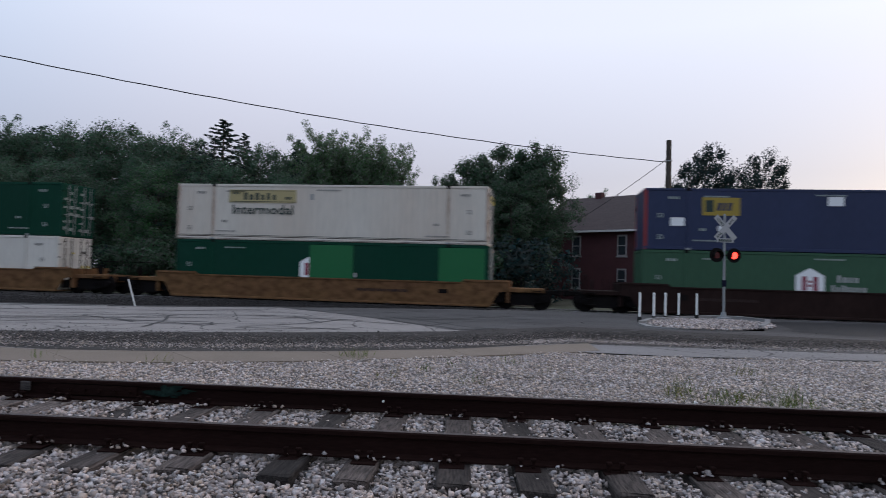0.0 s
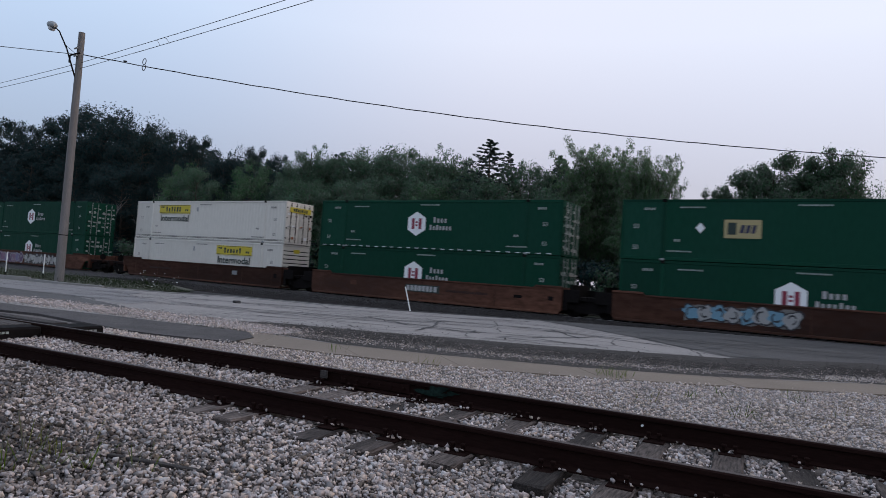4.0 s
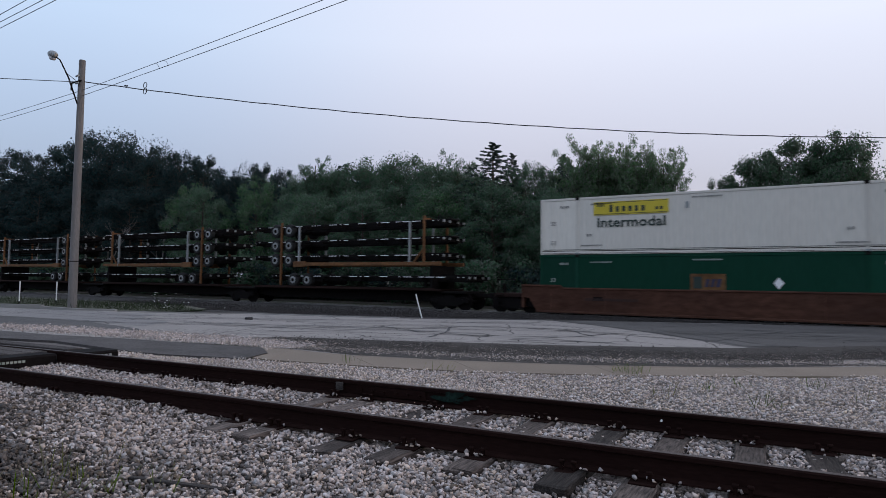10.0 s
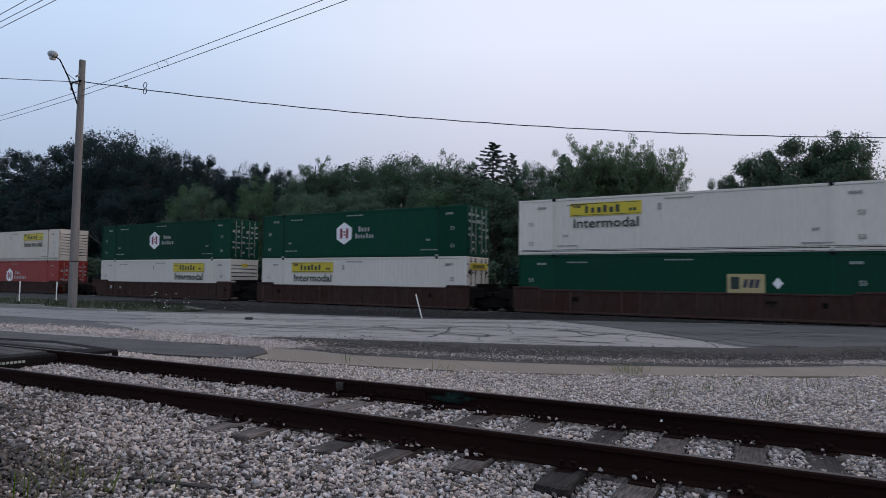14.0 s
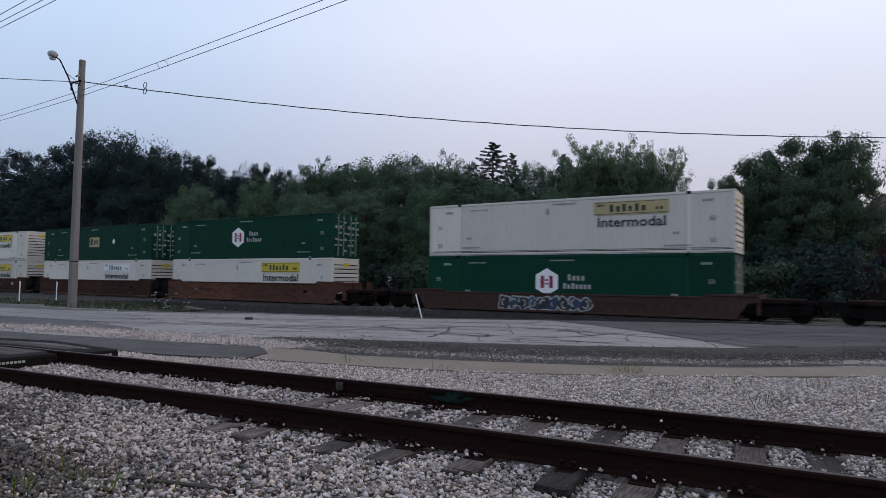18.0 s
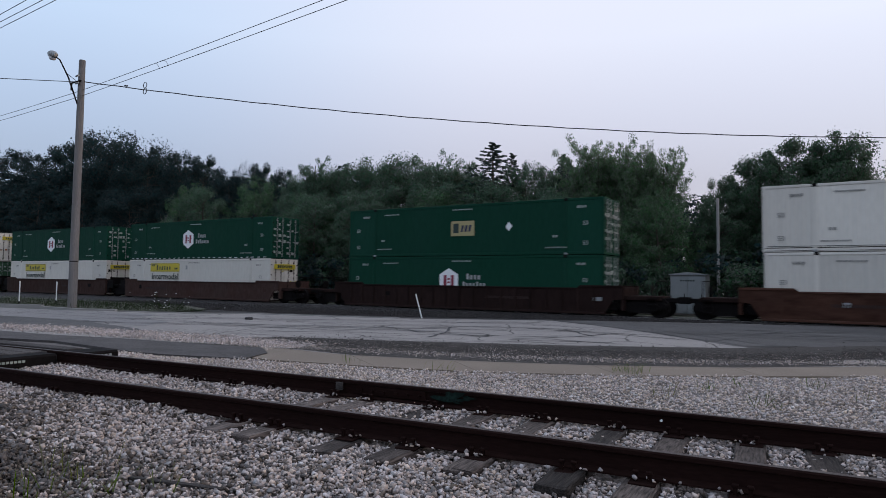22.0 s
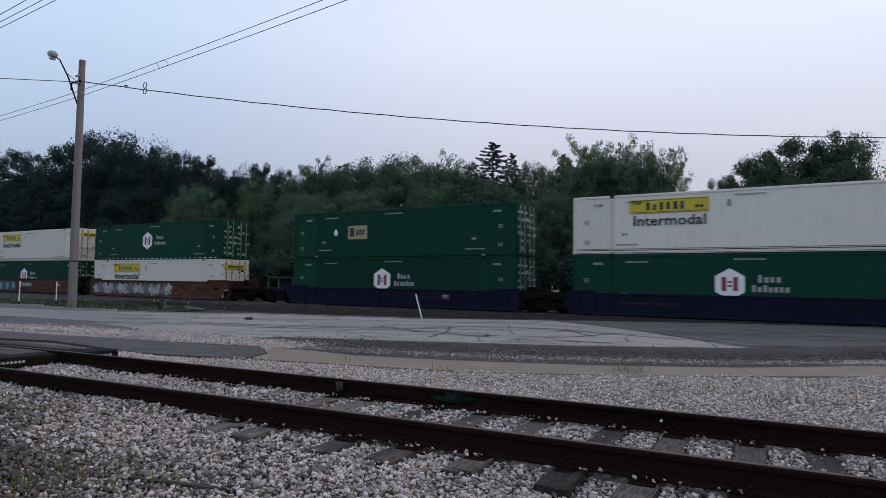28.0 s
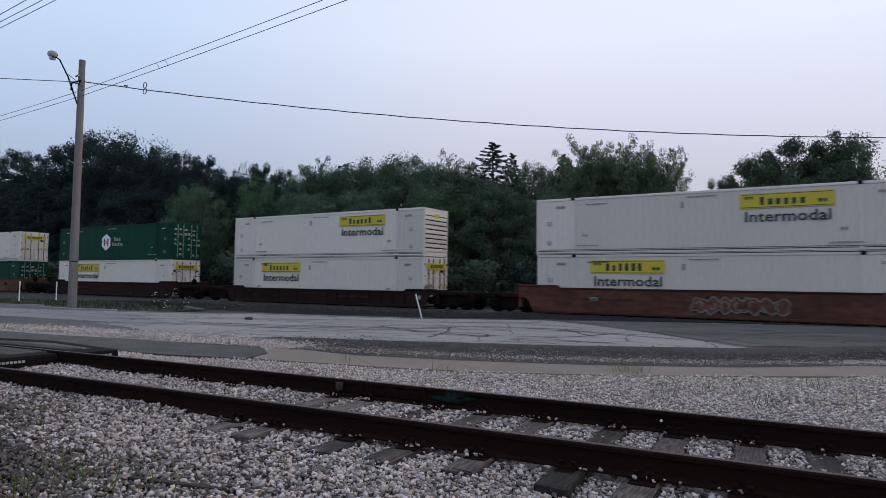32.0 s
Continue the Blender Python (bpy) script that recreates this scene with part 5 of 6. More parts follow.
def stacking_rack(flip):
    """The orange frame that carries three chassis above a fourth: beams, four posts and braces."""
    ob = thing("stacking_rack", "orange steel stacking rack with tall posts", "steel rack", "stacked chassis")
    f = -1 if flip else 1
    for y in (-1.28, 1.28):
        part("rack_beam", Build().box(*sorted((f * -7.6, f * 3.7)), y - .07, y + .07, 2.5, 2.72, .015), ORANGE, ob)
        for x, m in ((-6.4, ORANGE), (-5.4, GALV), (3.45, GALV), (5.08, ORANGE)):
            z0 = 2.5 if x < 4 else 1.2
            part("post", Build().box(f * x - .065, f * x + .065, y - .07, y + .07, z0, 5.4 if m is ORANGE else 5.12, .015), m, ob)
        part("brace", Build().tube((f * -6.4, y, 3.5), (f * -5.7, y, 2.72), .06, n=6), ORANGE, ob)
        part("gusset", Build().box(*sorted((f * 2.9, f * 3.9)), y - .1, y + .1, 2.42, 2.8, .02), ORANGE, ob)
    part("leg", Build().box(f * -6.9 - .1, f * -6.9 + .1, -1.25, 1.25, 1.16, 2.5, .02), BLACK, ob)
    part("cross_tie", Build().box(f * -6.4 - .05, f * -6.4 + .05, -1.28, 1.28, 5.16, 5.28), ORANGE, ob)
    return ob


# ---------------------------------------------------------------- the train
def build_train():
    """Returns (thing, offset along the train, height) for all that rolls, and the wheelsets with the offset of their car."""
    moving, wheels = [], []
    W_LABEL = "white ribbed domestic container with a yellow label"
    kinds = {}

    def box(key, seed):
        # key: letter of the livery, with r for nose to the right
        seed = {"1": 21, "2": 22, "3": 20}.get(key[1:2], seed)
        if (key, seed % 3) not in kinds:
            letter, flip = key[0], key.endswith("r")
            spec = {
                "W": ("carrier", WHITE, W_LABEL + (" and ribbed nose" if flip else " and barred doors")),
                "w": ("carrier", RUST_WHITE, "rust-streaked white container with a yellow label"),
                "T": ("carrier", WHITE, "white container with a faded tan label"),
                "P": ("carrier", WHITE, "white container with a pale label and dark word"),
                "G": ("badge", GREEN, "dark green container with a white hexagonal badge"),
                "H": ("badge", GREEN, "dark green container with brighter repainted panels"),
                "O": ("badge", OLD_GREEN, "faded green container with a white hexagonal badge"),
                "R": ("badge", RED, "red container with a white hexagonal badge"),
                "E": ("square", GREEN, "dark green container with a beige square label"),
                "F": ("square", GREEN, "dark green container with a brown square label"),
                "B": ("square", BLUE, "blue container with a yellow square label"),
                "S": ("speed", WHITE, "white container with slanted navy lettering shapes"),
            }[letter]
            s = 9 if letter == "P" else 8 if letter == "T" or key == "w" else 24 if letter == "H" else 23 if letter == "F" else {0: 21, 1: 22, 2: 20}[seed % 3]
            proto = container(spec[0], flip, s, spec[1], label=spec[2])
            kinds[key, seed % 3] = proto
            return proto
        return copy_thing(kinds[key, seed % 3], Matrix.Identity(4))

    # offset of the container's left end, upper and lower box, car kind, paint, sill height, ends
    C, J, S = "coupler", "joint", "shared"
    units = [
        (4.91, "B", "O", "plain", DARK_BROWN, 1.30, C, C), (-18.39, "w", "H", "plain", TAN, 1.22, C, C), (-41.32, "E1", "S", "plain", TAN, 1.22, C, C),
        (-64.53, "G", "G", "plain", TAN, 1.22, C, C), (-87.93, "E2", "G", "plain", BROWN, 1.35, J, C), (-107.13, "G", "G", "plain", BROWN, 1.35, J, S),
        (-126.45, "W", "Wr", "plain", BROWN, 1.35, C, S), (-149.55, "G", "G", "plain", BROWN, 1.30, C, C), (-172.75, "Wr", "G", "plain", BROWN, 1.35, J, C),
        (-192.0, "S", "G", "plain", BROWN, 1.35, J, S), (-211.25, "W", "F", "plain", BROWN, 1.35, C, S), (-291.51, "W", "E1", "ribbed", UMBER, 1.25, J, C),
        (-310.83, "G", "W", "ribbed", UMBER, 1.25, J, S), (-330.22, "G", "Wr", "ribbed", UMBER, 1.25, C, S), (-353.09, "wr", "R", "plain", UMBER, 1.08, C, C),
        (-376.21, "Tr", "G", "plain", UMBER, 1.05, C, C), (-399.58, "G", "Wr", "plain", BROWN, 1.35, J, C), (-418.5, "E3", "Pr", "plain", BROWN, 1.35, J, S),
        (-437.87, "Wr", "Wr", "plain", BROWN, 1.35, C, S), (-461.1, "E3", "G", "ribbed", DARK_BROWN, 1.36, C, C), (-484.17, "G", "W", "plain", UMBER, 1.35, J, C),
        (-503.61, "G", "W", "plain", UMBER, 1.35, J, S), (-522.57, "W", "O", "plain", UMBER, 1.35, C, S), (-545.89, "W", "W", "ribbed", NAVY, 1.12, J, C),
        (-565.08, "W", "G", "ribbed", NAVY, 1.12, J, S), (-584.34, "E2", "G", "ribbed", NAVY, 1.12, C, S), (-607.75, "G", "W", "plain", BROWN, 1.35, J, C),
        (-626.88, "W", "G", "plain", BROWN, 1.35, J, S), (-646.11, "Wr", "W", "plain", BROWN, 1.35, C, S), (-669.32, "Wr", "W", "ribbed", DARK_BROWN, 1.0, C, C),
        (-692.56, "G", "W", "plain", DARK_BROWN, 1.2, C, C), (-715.8, "W", "G", "plain", BROWN, 1.3, C, C),
    ]
    paint_words = {BROWN.name: "reddish brown", UMBER.name: "dusty umber", DARK_BROWN.name: "sooty dark brown", TAN.name: "yellow-tan", NAVY.name: "navy blue"}
    for i, (o, up, low, kind, paint, sill, left, right) in enumerate(units):
        mid = o + L_BOX / 2
        car, ws = well_car(kind, paint, sill, left, right, 100 + i, "%s steel well car carrying two stacked containers" % paint_words[paint.name])
        name_plate(car, 1.6 if i % 2 else -5.6, sill * .55, 2.6, .13, i, False)
        if i in (5, 9, 27):
            name_plate(car, -1.05, sill * .5, 2.1, .3, i, True)
        moving.append((car, mid, RAIL_TOP))
        wheels += [(w, mid) for w in ws]
        moving.append((box(low, i), mid, RAIL_TOP + .15))
        moving.append((box(up, i + 1), mid + random.Random(i).uniform(-.08, .08), RAIL_TOP + .15 + H_BOX + .012))
        G = GRAFFITI
        if i == 4:
            graffiti(car, -5.0, 4.6, .35, .85, [G[3], DUST, G[1], G[0]], 1)
        elif i == 7:
            graffiti(car, -7.2, 5.9, .2, 1.0, [G[0], PLUM, ROSE, G[2], PLUM], 2)
            graffiti(car, -1.0, 6.2, .18, 1.0, [G[3], SMOKE, G[4], G[0]], 3)
        elif i == 15:
            graffiti(car, -3.4, 5.0, .12, .85, [G[4], DEEP_BLUE, G[3], DEEP_BLUE], 4)
        elif i == 22:
            graffiti(car, .6, 3.4, .2, .9, [DUST, UMBER, UMBER, SMOKE], 5)
        elif i == 26:
            graffiti(car, -7.7, 10.4, .18, 1.05, [SMOKE, SMOKE, G[0], DUST, G[4]], 6)
        elif i == 27:
            graffiti(car, -6.4, 4.4, .2, 1.0, [G[3], TEAL, G[1], TEAL], 7)
        elif i == 28:
            graffiti(car, -.4, 3.8, .3, .8, [DUST, BROWN, BROWN], 8)
    # three flat units with stacked chassis
    proto, rack = None, {}
    for mid, flip, left, right in ((-224.9, True, J, C), (-243.3, False, J, S), (-261.7, False, C, S)):
        car, ws = flat_car(left, right, 1, "dark articulated flat car carrying stacked trailer chassis")
        moving.append((car, mid, RAIL_TOP))
        wheels += [(w, mid) for w in ws]
        r = stacking_rack(flip)
        moving.append((r, mid, RAIL_TOP))
        for k, (z, dx) in enumerate(((1.64, -1.7), (2.92, 0), (3.9, 0), (4.9, 0))):
            m = pose(0, 0, 0, 0, 0, 180 if flip else 0)
            if proto is None:
                ob = proto = chassis_trailer(m)
            else:
                ob = copy_thing(proto, m)
            moving.append((ob, mid + (-dx if flip else dx), RAIL_TOP + z))
    return moving, wheels


def travel(t):
    """How far the train has rolled after t seconds."""
    q = t / 32
    return 634.79 * q - 4.885 * q * q + 2.783 * q ** 3


# ---------------------------------------------------------------- trees
def leaf_cloud(centres, radii, per, size, seed, flat=0.75):
    """Leaves scattered over clumps: they face outwards, and are shaded by the clump's rounded form."""
    rng = np.random.default_rng(seed)
    centres = np.asarray(centres, float)
    c = np.repeat(centres, per, 0)
    r = np.repeat(np.asarray(radii), per)[:, None]
    n = len(c)
    d = rng.normal(0, 1, (n, 3))
    d /= np.linalg.norm(d, axis=1)[:, None]
    p = c + d * r * rng.uniform(0.3, 1.0, (n, 1)) ** 0.5 * np.where(rng.random((n, 1)) < .22, 1.4, 1.0) * np.array([1, 1, flat])
    heart = centres.mean(0) - np.array([0, 0, 1.0])
    q = (p - heart) / np.linalg.norm(p - heart, axis=1)[:, None]
    form = d * 0.65 + q * 0.4 + np.array([0, 0, 0.2])
    form /= np.linalg.norm(form, axis=1)[:, None]
    g = form + rng.normal(0, 0.55, (n, 3))
    g /= np.linalg.norm(g, axis=1)[:, None]
    u = np.cross(g, rng.normal(0, 1, (n, 3)))
    u /= np.linalg.norm(u, axis=1)[:, None]
    w = np.cross(g, u)
    s = rng.uniform(0.6, 1.3, (n, 1)) * size
    u, w = u * s, w * s * 0.6
    v = np.stack([p - u, p - w * .9, p + u, p + w], 1).reshape(-1, 3)
    shade = form * 0.7 + g * 0.3
    shade /= np.linalg.norm(shade, axis=1)[:, None]
    return v, np.arange(4 * n).reshape(n, 4), np.repeat(shade, 4, 0)


def leafy_tree(seed, height, spread, base, leaf, clumps=96, per=230, size=0.098, airy=0.0, label="leafy deciduous tree with a dense green crown", lift=0.0, puff=0.82):
    """A trunk that forks into limbs, each ending in clumps of leaves; lift: limbs that rise steeply and carry sprays along their length."""
    rnd = random.Random(seed)
    ob = thing("tree", label, "tree", "woods behind the tracks")
    wood, tips = Build(), []
    top = height * 0.86
    pts, radii, p = [], [], Vector((0, 0, -0.3))
    r0 = height * 0.016
    for i in range(7):
        pts.append(p.copy())
        radii.append(r0 * (1 - i / 7.5))
        p = p + Vector((rnd.uniform(-.05, .05) * height / 4, rnd.uniform(-.05, .05) * height / 4, top / 6))
    wood.path([tuple(q) for q in pts], radii, 8)
    for k in range(clumps):
        t = base + (1 - base) * (k + rnd.random()) / clumps
        if lift:
            t *= .8
        i = min(5, int(t * 6))
        start = pts[i].lerp(pts[i + 1], t * 6 - i)
        a = k * 2.4 + rnd.uniform(-.5, .5)
        prof = math.sin(min(1.0, ((t - base) / (1 - base)) * .8 + .14) * math.pi) ** 0.6
        reach = spread * prof * rnd.uniform(.35, 1.08)
        rise = height * rnd.uniform(.02, .13) + reach * lift
        end = start + Vector((math.cos(a) * reach, math.sin(a) * reach, rise))
        if k % 2 == 0 or lift:
            mid = start.lerp(end, .5) + Vector((0, 0, -rise * .15))
            rr = r0 * .35 * (1 - t * .6) * (.6 if lift else 1)
            wood.path([tuple(start), tuple(mid), tuple(end)], [rr, rr * .6, rr * .2], 5)
        if lift:
            for q in (.45, .7, .9, 1.05):
                tips.append((start.lerp(end, q) + Vector((rnd.gauss(0, .18), rnd.gauss(0, .18), 0)), rnd.uniform(.28, .62) * (1.15 - .25 * q)))
        else:
            tips.append((end, spread * rnd.uniform(.13, .3) * (1 - airy * .45) * puff))
    part("trunk", wood, BARK, ob)
    v, f, nn = leaf_cloud([tuple(c) for c, r in tips], [r for c, r in tips], per, size, seed)
    part("crown", raw_mesh("crown", v, f, leaf, normals=nn), leaf, ob)
    return ob


def spruce_tree(seed, height, spread):
    rnd = random.Random(seed)
    ob = thing("spruce_tree", "dark pointed spruce with feathery boughs", "tree", "woods behind the tracks")
    wood = Build().path([(0, 0, -.3), (0, 0, height * .5), (0, 0, height)], [height * .014, height * .008, .01], 7)
    c, r = [], []
    for k in range(190):
        t = (k + rnd.random()) / 190
        z = height * (.1 + .9 * t)
        reach = (spread * (1 - t) ** .75 + .08) * rnd.uniform(.45, 1.15)
        a = k * 2.4
        tip = reach * rnd.uniform(-.1, .3)
        end = (math.cos(a) * reach, math.sin(a) * reach, z + tip)
        if k % 2:
            wood.tube((0, 0, z), end, .025, .006, 5)
        for q in (.4, .75, 1.0):
            c.append((end[0] * q, end[1] * q, z + tip * q * q))
            r.append(.08 + .2 * (1 - t))
    part("trunk", wood, BARK, ob)
    v, f, nn = leaf_cloud(c, r, 32, .062, seed, .7)
    part("crown", raw_mesh("crown", v, f, NEEDLE, normals=nn), NEEDLE, ob)
    return ob


def bare_tree(seed, height):
    """A leafless tree: a pale trunk that forks again and again into rising twigs."""
    rnd = random.Random(seed)
    ob = thing("bare_tree", "pale leafless tree with forked grey limbs", "tree", "woods behind the tracks")
    wood = Build()

    def limb(p, d, length, r, depth):
        end = p + d * length
        mid = p.lerp(end, .5) + Vector((rnd.uniform(-.06, .06), rnd.uniform(-.06, .06), 0)) * length
        wood.path([tuple(p), tuple(mid), tuple(end)], [r, r * .8, r * .55], 6)
        for k in range(rnd.choice((2, 3)) if depth else 0):
            turn = Vector((rnd.uniform(-.75, .75), rnd.uniform(-.75, .75), rnd.uniform(-.05, .35)))
            limb(mid.lerp(end, rnd.uniform(.4, 1.0)), (d + turn).normalized(), length * rnd.uniform(.55, .8), r * .55, depth - 1)

    limb(Vector((0, 0, -.2)), Vector((.06, 0, 1)).normalized(), height * .4, height * .013, 4)
    part("trunk", wood, POLE, ob)
    return ob


def bush(seed, height, spread, leaf):
    rnd = random.Random(seed)
    ob = thing("bush", "dense green undergrowth bush", "bush", "undergrowth behind the tracks")
    c = [(rnd.gauss(0, spread * .4), rnd.gauss(0, spread * .3), height * rnd.uniform(.1, .85)) for k in range(34)]
    wood = Build()
    for p in c[::3]:
        wood.tube((p[0] * .2, p[1] * .2, -.1), p, .03, .01, 5)
    part("stem_cluster", wood, BARK, ob)
    v, f, nn = leaf_cloud(c, [height * rnd.uniform(.12, .24) for k in c], 110, .095, seed)
    part("foliage", raw_mesh("foliage", v, f, leaf, normals=nn), leaf, ob)
    return ob


def build_woods():
    rnd = random.Random(8)
    protos = [leafy_tree(1, 14, 4.6, .22, LEAF), leafy_tree(2, 14, 4.2, .18, LEAF_DARK), leafy_tree(3, 14, 5.0, .25, LEAF_DARK, 104), leafy_tree(4, 14, 4.4, .15, LEAF),
              leafy_tree(5, 14, 3.6, .2, LEAF_DARK, 84, 230), leafy_tree(6, 14, 5.2, .12, LEAF, 110)]
    slender = leafy_tree(11, 14, 1.9, .3, LEAF, 64, 60, .08, .5, "slender tree with an open feathery crown", lift=1.2)
    airy = leafy_tree(12, 14, 3.2, .25, LEAF_LIGHT, 110, 80, .075, .55, "tall pale-green tree with loose rising feathery sprays", lift=.8)
    gappy = leafy_tree(13, 14, 5.0, .3, LEAF_DARK, 74, 260, .11, .0, "tree with a broken open crown of separate clumps")
    lofty = leafy_tree(14, 14, 4.8, .3, LEAF_MID, 112, 250, .1, 0.0, "broad dark green tree beside the brick house")
    fresh = leafy_tree(15, 14, 5.4, .08, LEAF_FRESH, 120, 220, .095, 0.0, "fresh green tree with foliage down to the ground")
    verge = leafy_tree(18, 14, 4.6, .2, LEAF_MID, 100, 240, .1, label="dark green tree at the edge of the woods")
    deep = [leafy_tree(16, 14, 4.8, .15, LEAF_DARK, 60, 80, .2), leafy_tree(17, 14, 4.6, .15, LEAF, 60, 80, .2)]
    spruce = spruce_tree(21, 14, 3.9)
    bushes = [bush(31, 3.0, 2.6, LEAF_DARK), bush(32, 3.0, 3.0, LEAF), bush(33, 3.0, 2.4, LEAF_MID)]
    used = set()
    tops = {p: max(v.co.z for c in p.children for v in c.data.vertices) for p in [*protos, verge, slender, airy, gappy, lofty, fresh, *deep, spruce, *bushes]}

    def plant(proto, x, y, h, wide=1.0):
        k = (h + .15) / tops[proto]
        m = pose(x, y, -.15, 0, 0, rnd.uniform(0, 360)) @ Matrix.Diagonal((k * wide, k * wide, k, 1))
        if proto in used:
            return copy_thing(proto, m @ Matrix.Diagonal([1 / q for q in proto.scale] + [1]))
        used.add(proto)
        proto.matrix_basis = m
        return proto

    # skyline, from the far end of the woods to the crossing: place along the line, depth, height, breadth
    for x, y, h, w in ((-157.1, 60, 29.5, .8), (-140.8, 58, 26.7, .75), (-125.2, 56, 24.5, .75), (-113.5, 54, 22, .75), (-104.8, 54, 23.2, .85), (-96.6, 53, 23.2, .9),
                       (-89.9, 53, 23.4, .95), (-82.4, 52, 22.0, .9), (-77.2, 51, 19.7, .75), (-69.4, 50, 17.6, .7), (-65.1, 50, 16.7, .7), (-59.5, 49, 14.7, .55),
                       (-56.6, 49, 14.8, .55), (-54.1, 49, 14.6, .6), (-49.8, 48, 13.4, .6), (-73, 46, 13.5, .9), (-84, 46, 14.5, .9), (-96, 46, 15, .9)):
        plant(protos[(1, 2, 4)[rnd.randrange(3)]], x, y, h, w)
    for x, y, h, w in ((-40.3, 47, 13.0, .7), (-37.3, 47, 13.2, .75), (-34.1, 46.5, 13.1, .75), (-32.2, 47, 13.3, .8), (-29.6, 46, 12.0, .6), (-25.0, 45, 10.8, .6), (-20.5, 45, 11.1, .65),
                       (-19.1, 45, 10.8, .5), (-46, 46, 12.2, .6), (-52, 40, 10.6, .9), (-42, 43, 9.8, .9), (-27.5, 44, 9.8, 1.0), (-33, 41, 9.0, 1.1), (-22, 42, 9.2, 1.1),
                       (-38.5, 41, 9.2, 1.0), (-17, 41, 8.2, .9)):
        plant(protos[(0, 3, 5)[rnd.randrange(3)]], x, y, h, w)
    for x, y, h, w in ((-43.3, 46, 13.8, .8), (-42.3, 46.5, 13.3, .7), (-27.4, 46, 12.8, .8), (-26.9, 46.5, 11.8, .6)):
        plant(slender, x, y, h, w)
    for x, y, h, w in ((-15.6, 44, 11.7, .75), (-14.6, 44.5, 12.4, .8), (-13.2, 45, 11.5, .75), (-12.0, 44, 11.3, .7), (-11.0, 44.5, 11.7, .75), (-10.0, 44, 10.6, .6)):
        plant(airy, x, y, h, w)
    for x, y, h, w in ((-23.4, 45, 12.7, 1.75), (-22.2, 46, 11.9, 1.1), (-17.9, 46, 11.4, 1.1)):
        plant(spruce, x, y, h, w)
    for x, y, h, w in ((-6.7, 45, 8.7, .5), (-5.7, 45.5, 9.5, .6), (-4.6, 45.5, 10.2, .75), (-3.3, 45.5, 11.0, .8), (-1.9, 46, 11.0, .8), (-.6, 46, 10.6, .75), (-6.6, 43.5, 7.6, .8), (-1.6, 43, 7.8, 1.0)):
        plant(verge, x, y, h, w)
    for x, y, h, w in ((15.2, 62, 14.7, .62), (20.6, 62, 14.0, .55), (13.6, 64, 11.6, .5), (17.6, 63, 12.6, .6), (18, 52, 7.5, .9)):
        plant(gappy, x, y, h, w)
    for x, y, h, w in ((6.6, 72, 11.6, .8), (8.5, 76, 11.2, .7)):
        plant(slender, x, y, h, w)
    for x, y, h, w in ((-9.6, 40.8, 7.6, .95), (-12.9, 49.5, 9.0, .9), (-48.2, 43, 11.8, .75), (-57.9, 43, 11.9, .65), (-40.5, 42, 9.4, .9), (-27, 42, 9.0, .9)):
        plant(fresh, x, y, h, w)
    for x, y, h, w in ((.5, 45, 11.3, .62), (-.5, 45.5, 10.9, .65)):
        plant(lofty, x, y, h, w)
    for x, y, h, w in ((-8.5, 54, 7.4, 1.1), (-5, 55, 9.4, .9), (-2, 54, 9.6, 1.1), (-11, 52, 7.8, 1.0), (-13.5, 50, 9, .9), (-4.4, 50, 8.4, .9)):
        plant(protos[rnd.randrange(1, 4)], x, y, h, w)
    for x, h in ((-4.8, 3.2), (-3.2, 2.8), (-1.6, 2.6), (-5.6, 4.2), (-2.8, 4.0)):
        plant(bushes[rnd.randrange(3)], x, 42 + h * .4, h, 1.0)
    for seed, x, y, h in ((61, -71.5, 42.5, 10.5), (62, -62.5, 43, 9.0)):
        bare_tree(seed, h).matrix_basis = pose(x, y, -.1, 0, 0, seed * 40)
    # deeper rows that close the view between the trunks
    for i in range(44):
        x = -122 + i * 2.75 + rnd.uniform(-1.2, 1.2)
        h = float(np.interp(x, [-122, -80, -60, -20, -14, -10, -7, 0], [20, 17, 14.2, 12.8, 11.0, 7.8, 7.6, 9.0])) * rnd.uniform(.82, .96)
        plant(deep[x > -60 and rnd.random() < .6], x, 56 + rnd.uniform(-3, 5), h * 1.1, 1.15)
    for i in range(62):
        x = -118 + i * 1.95 + rnd.uniform(-.8, .8)
        if -10 < x < -5.3 or x > -1:
            continue
        plant(bushes[rnd.randrange(3)], x, 39.5 + rnd.uniform(-1.2, 2.0), rnd.uniform(2.4, 4.4), rnd.uniform(.8, 1.2))
    plant(bushes[1], -3.4, 38.6, 2.3, .35)
    for x, y, h, w in ((9.7, 47, 6.6, .55), (14.3, 60, 8.6, .6), (11.8, 66, 7.2, .6), (17.5, 62, 7.0, .7), (21.5, 61, 7.6, .7), (26, 60, 8.0, .8)):
        plant(verge, x, y, h, w)
    for x, y, h in ((10.5, 60, 4.0), (13, 58, 4.4), (15.5, 58, 4.0), (18.5, 58, 4.6), (22, 57, 4.2), (27, 56, 4.6), (33, 56, 5)):
        plant(bushes[rnd.randrange(3)], x, y, h, 1.0)
    plant(bushes[0], 14, 47, 3.6, .9)
    plant(bushes[2], 11.5, 50, 4.2, .8)


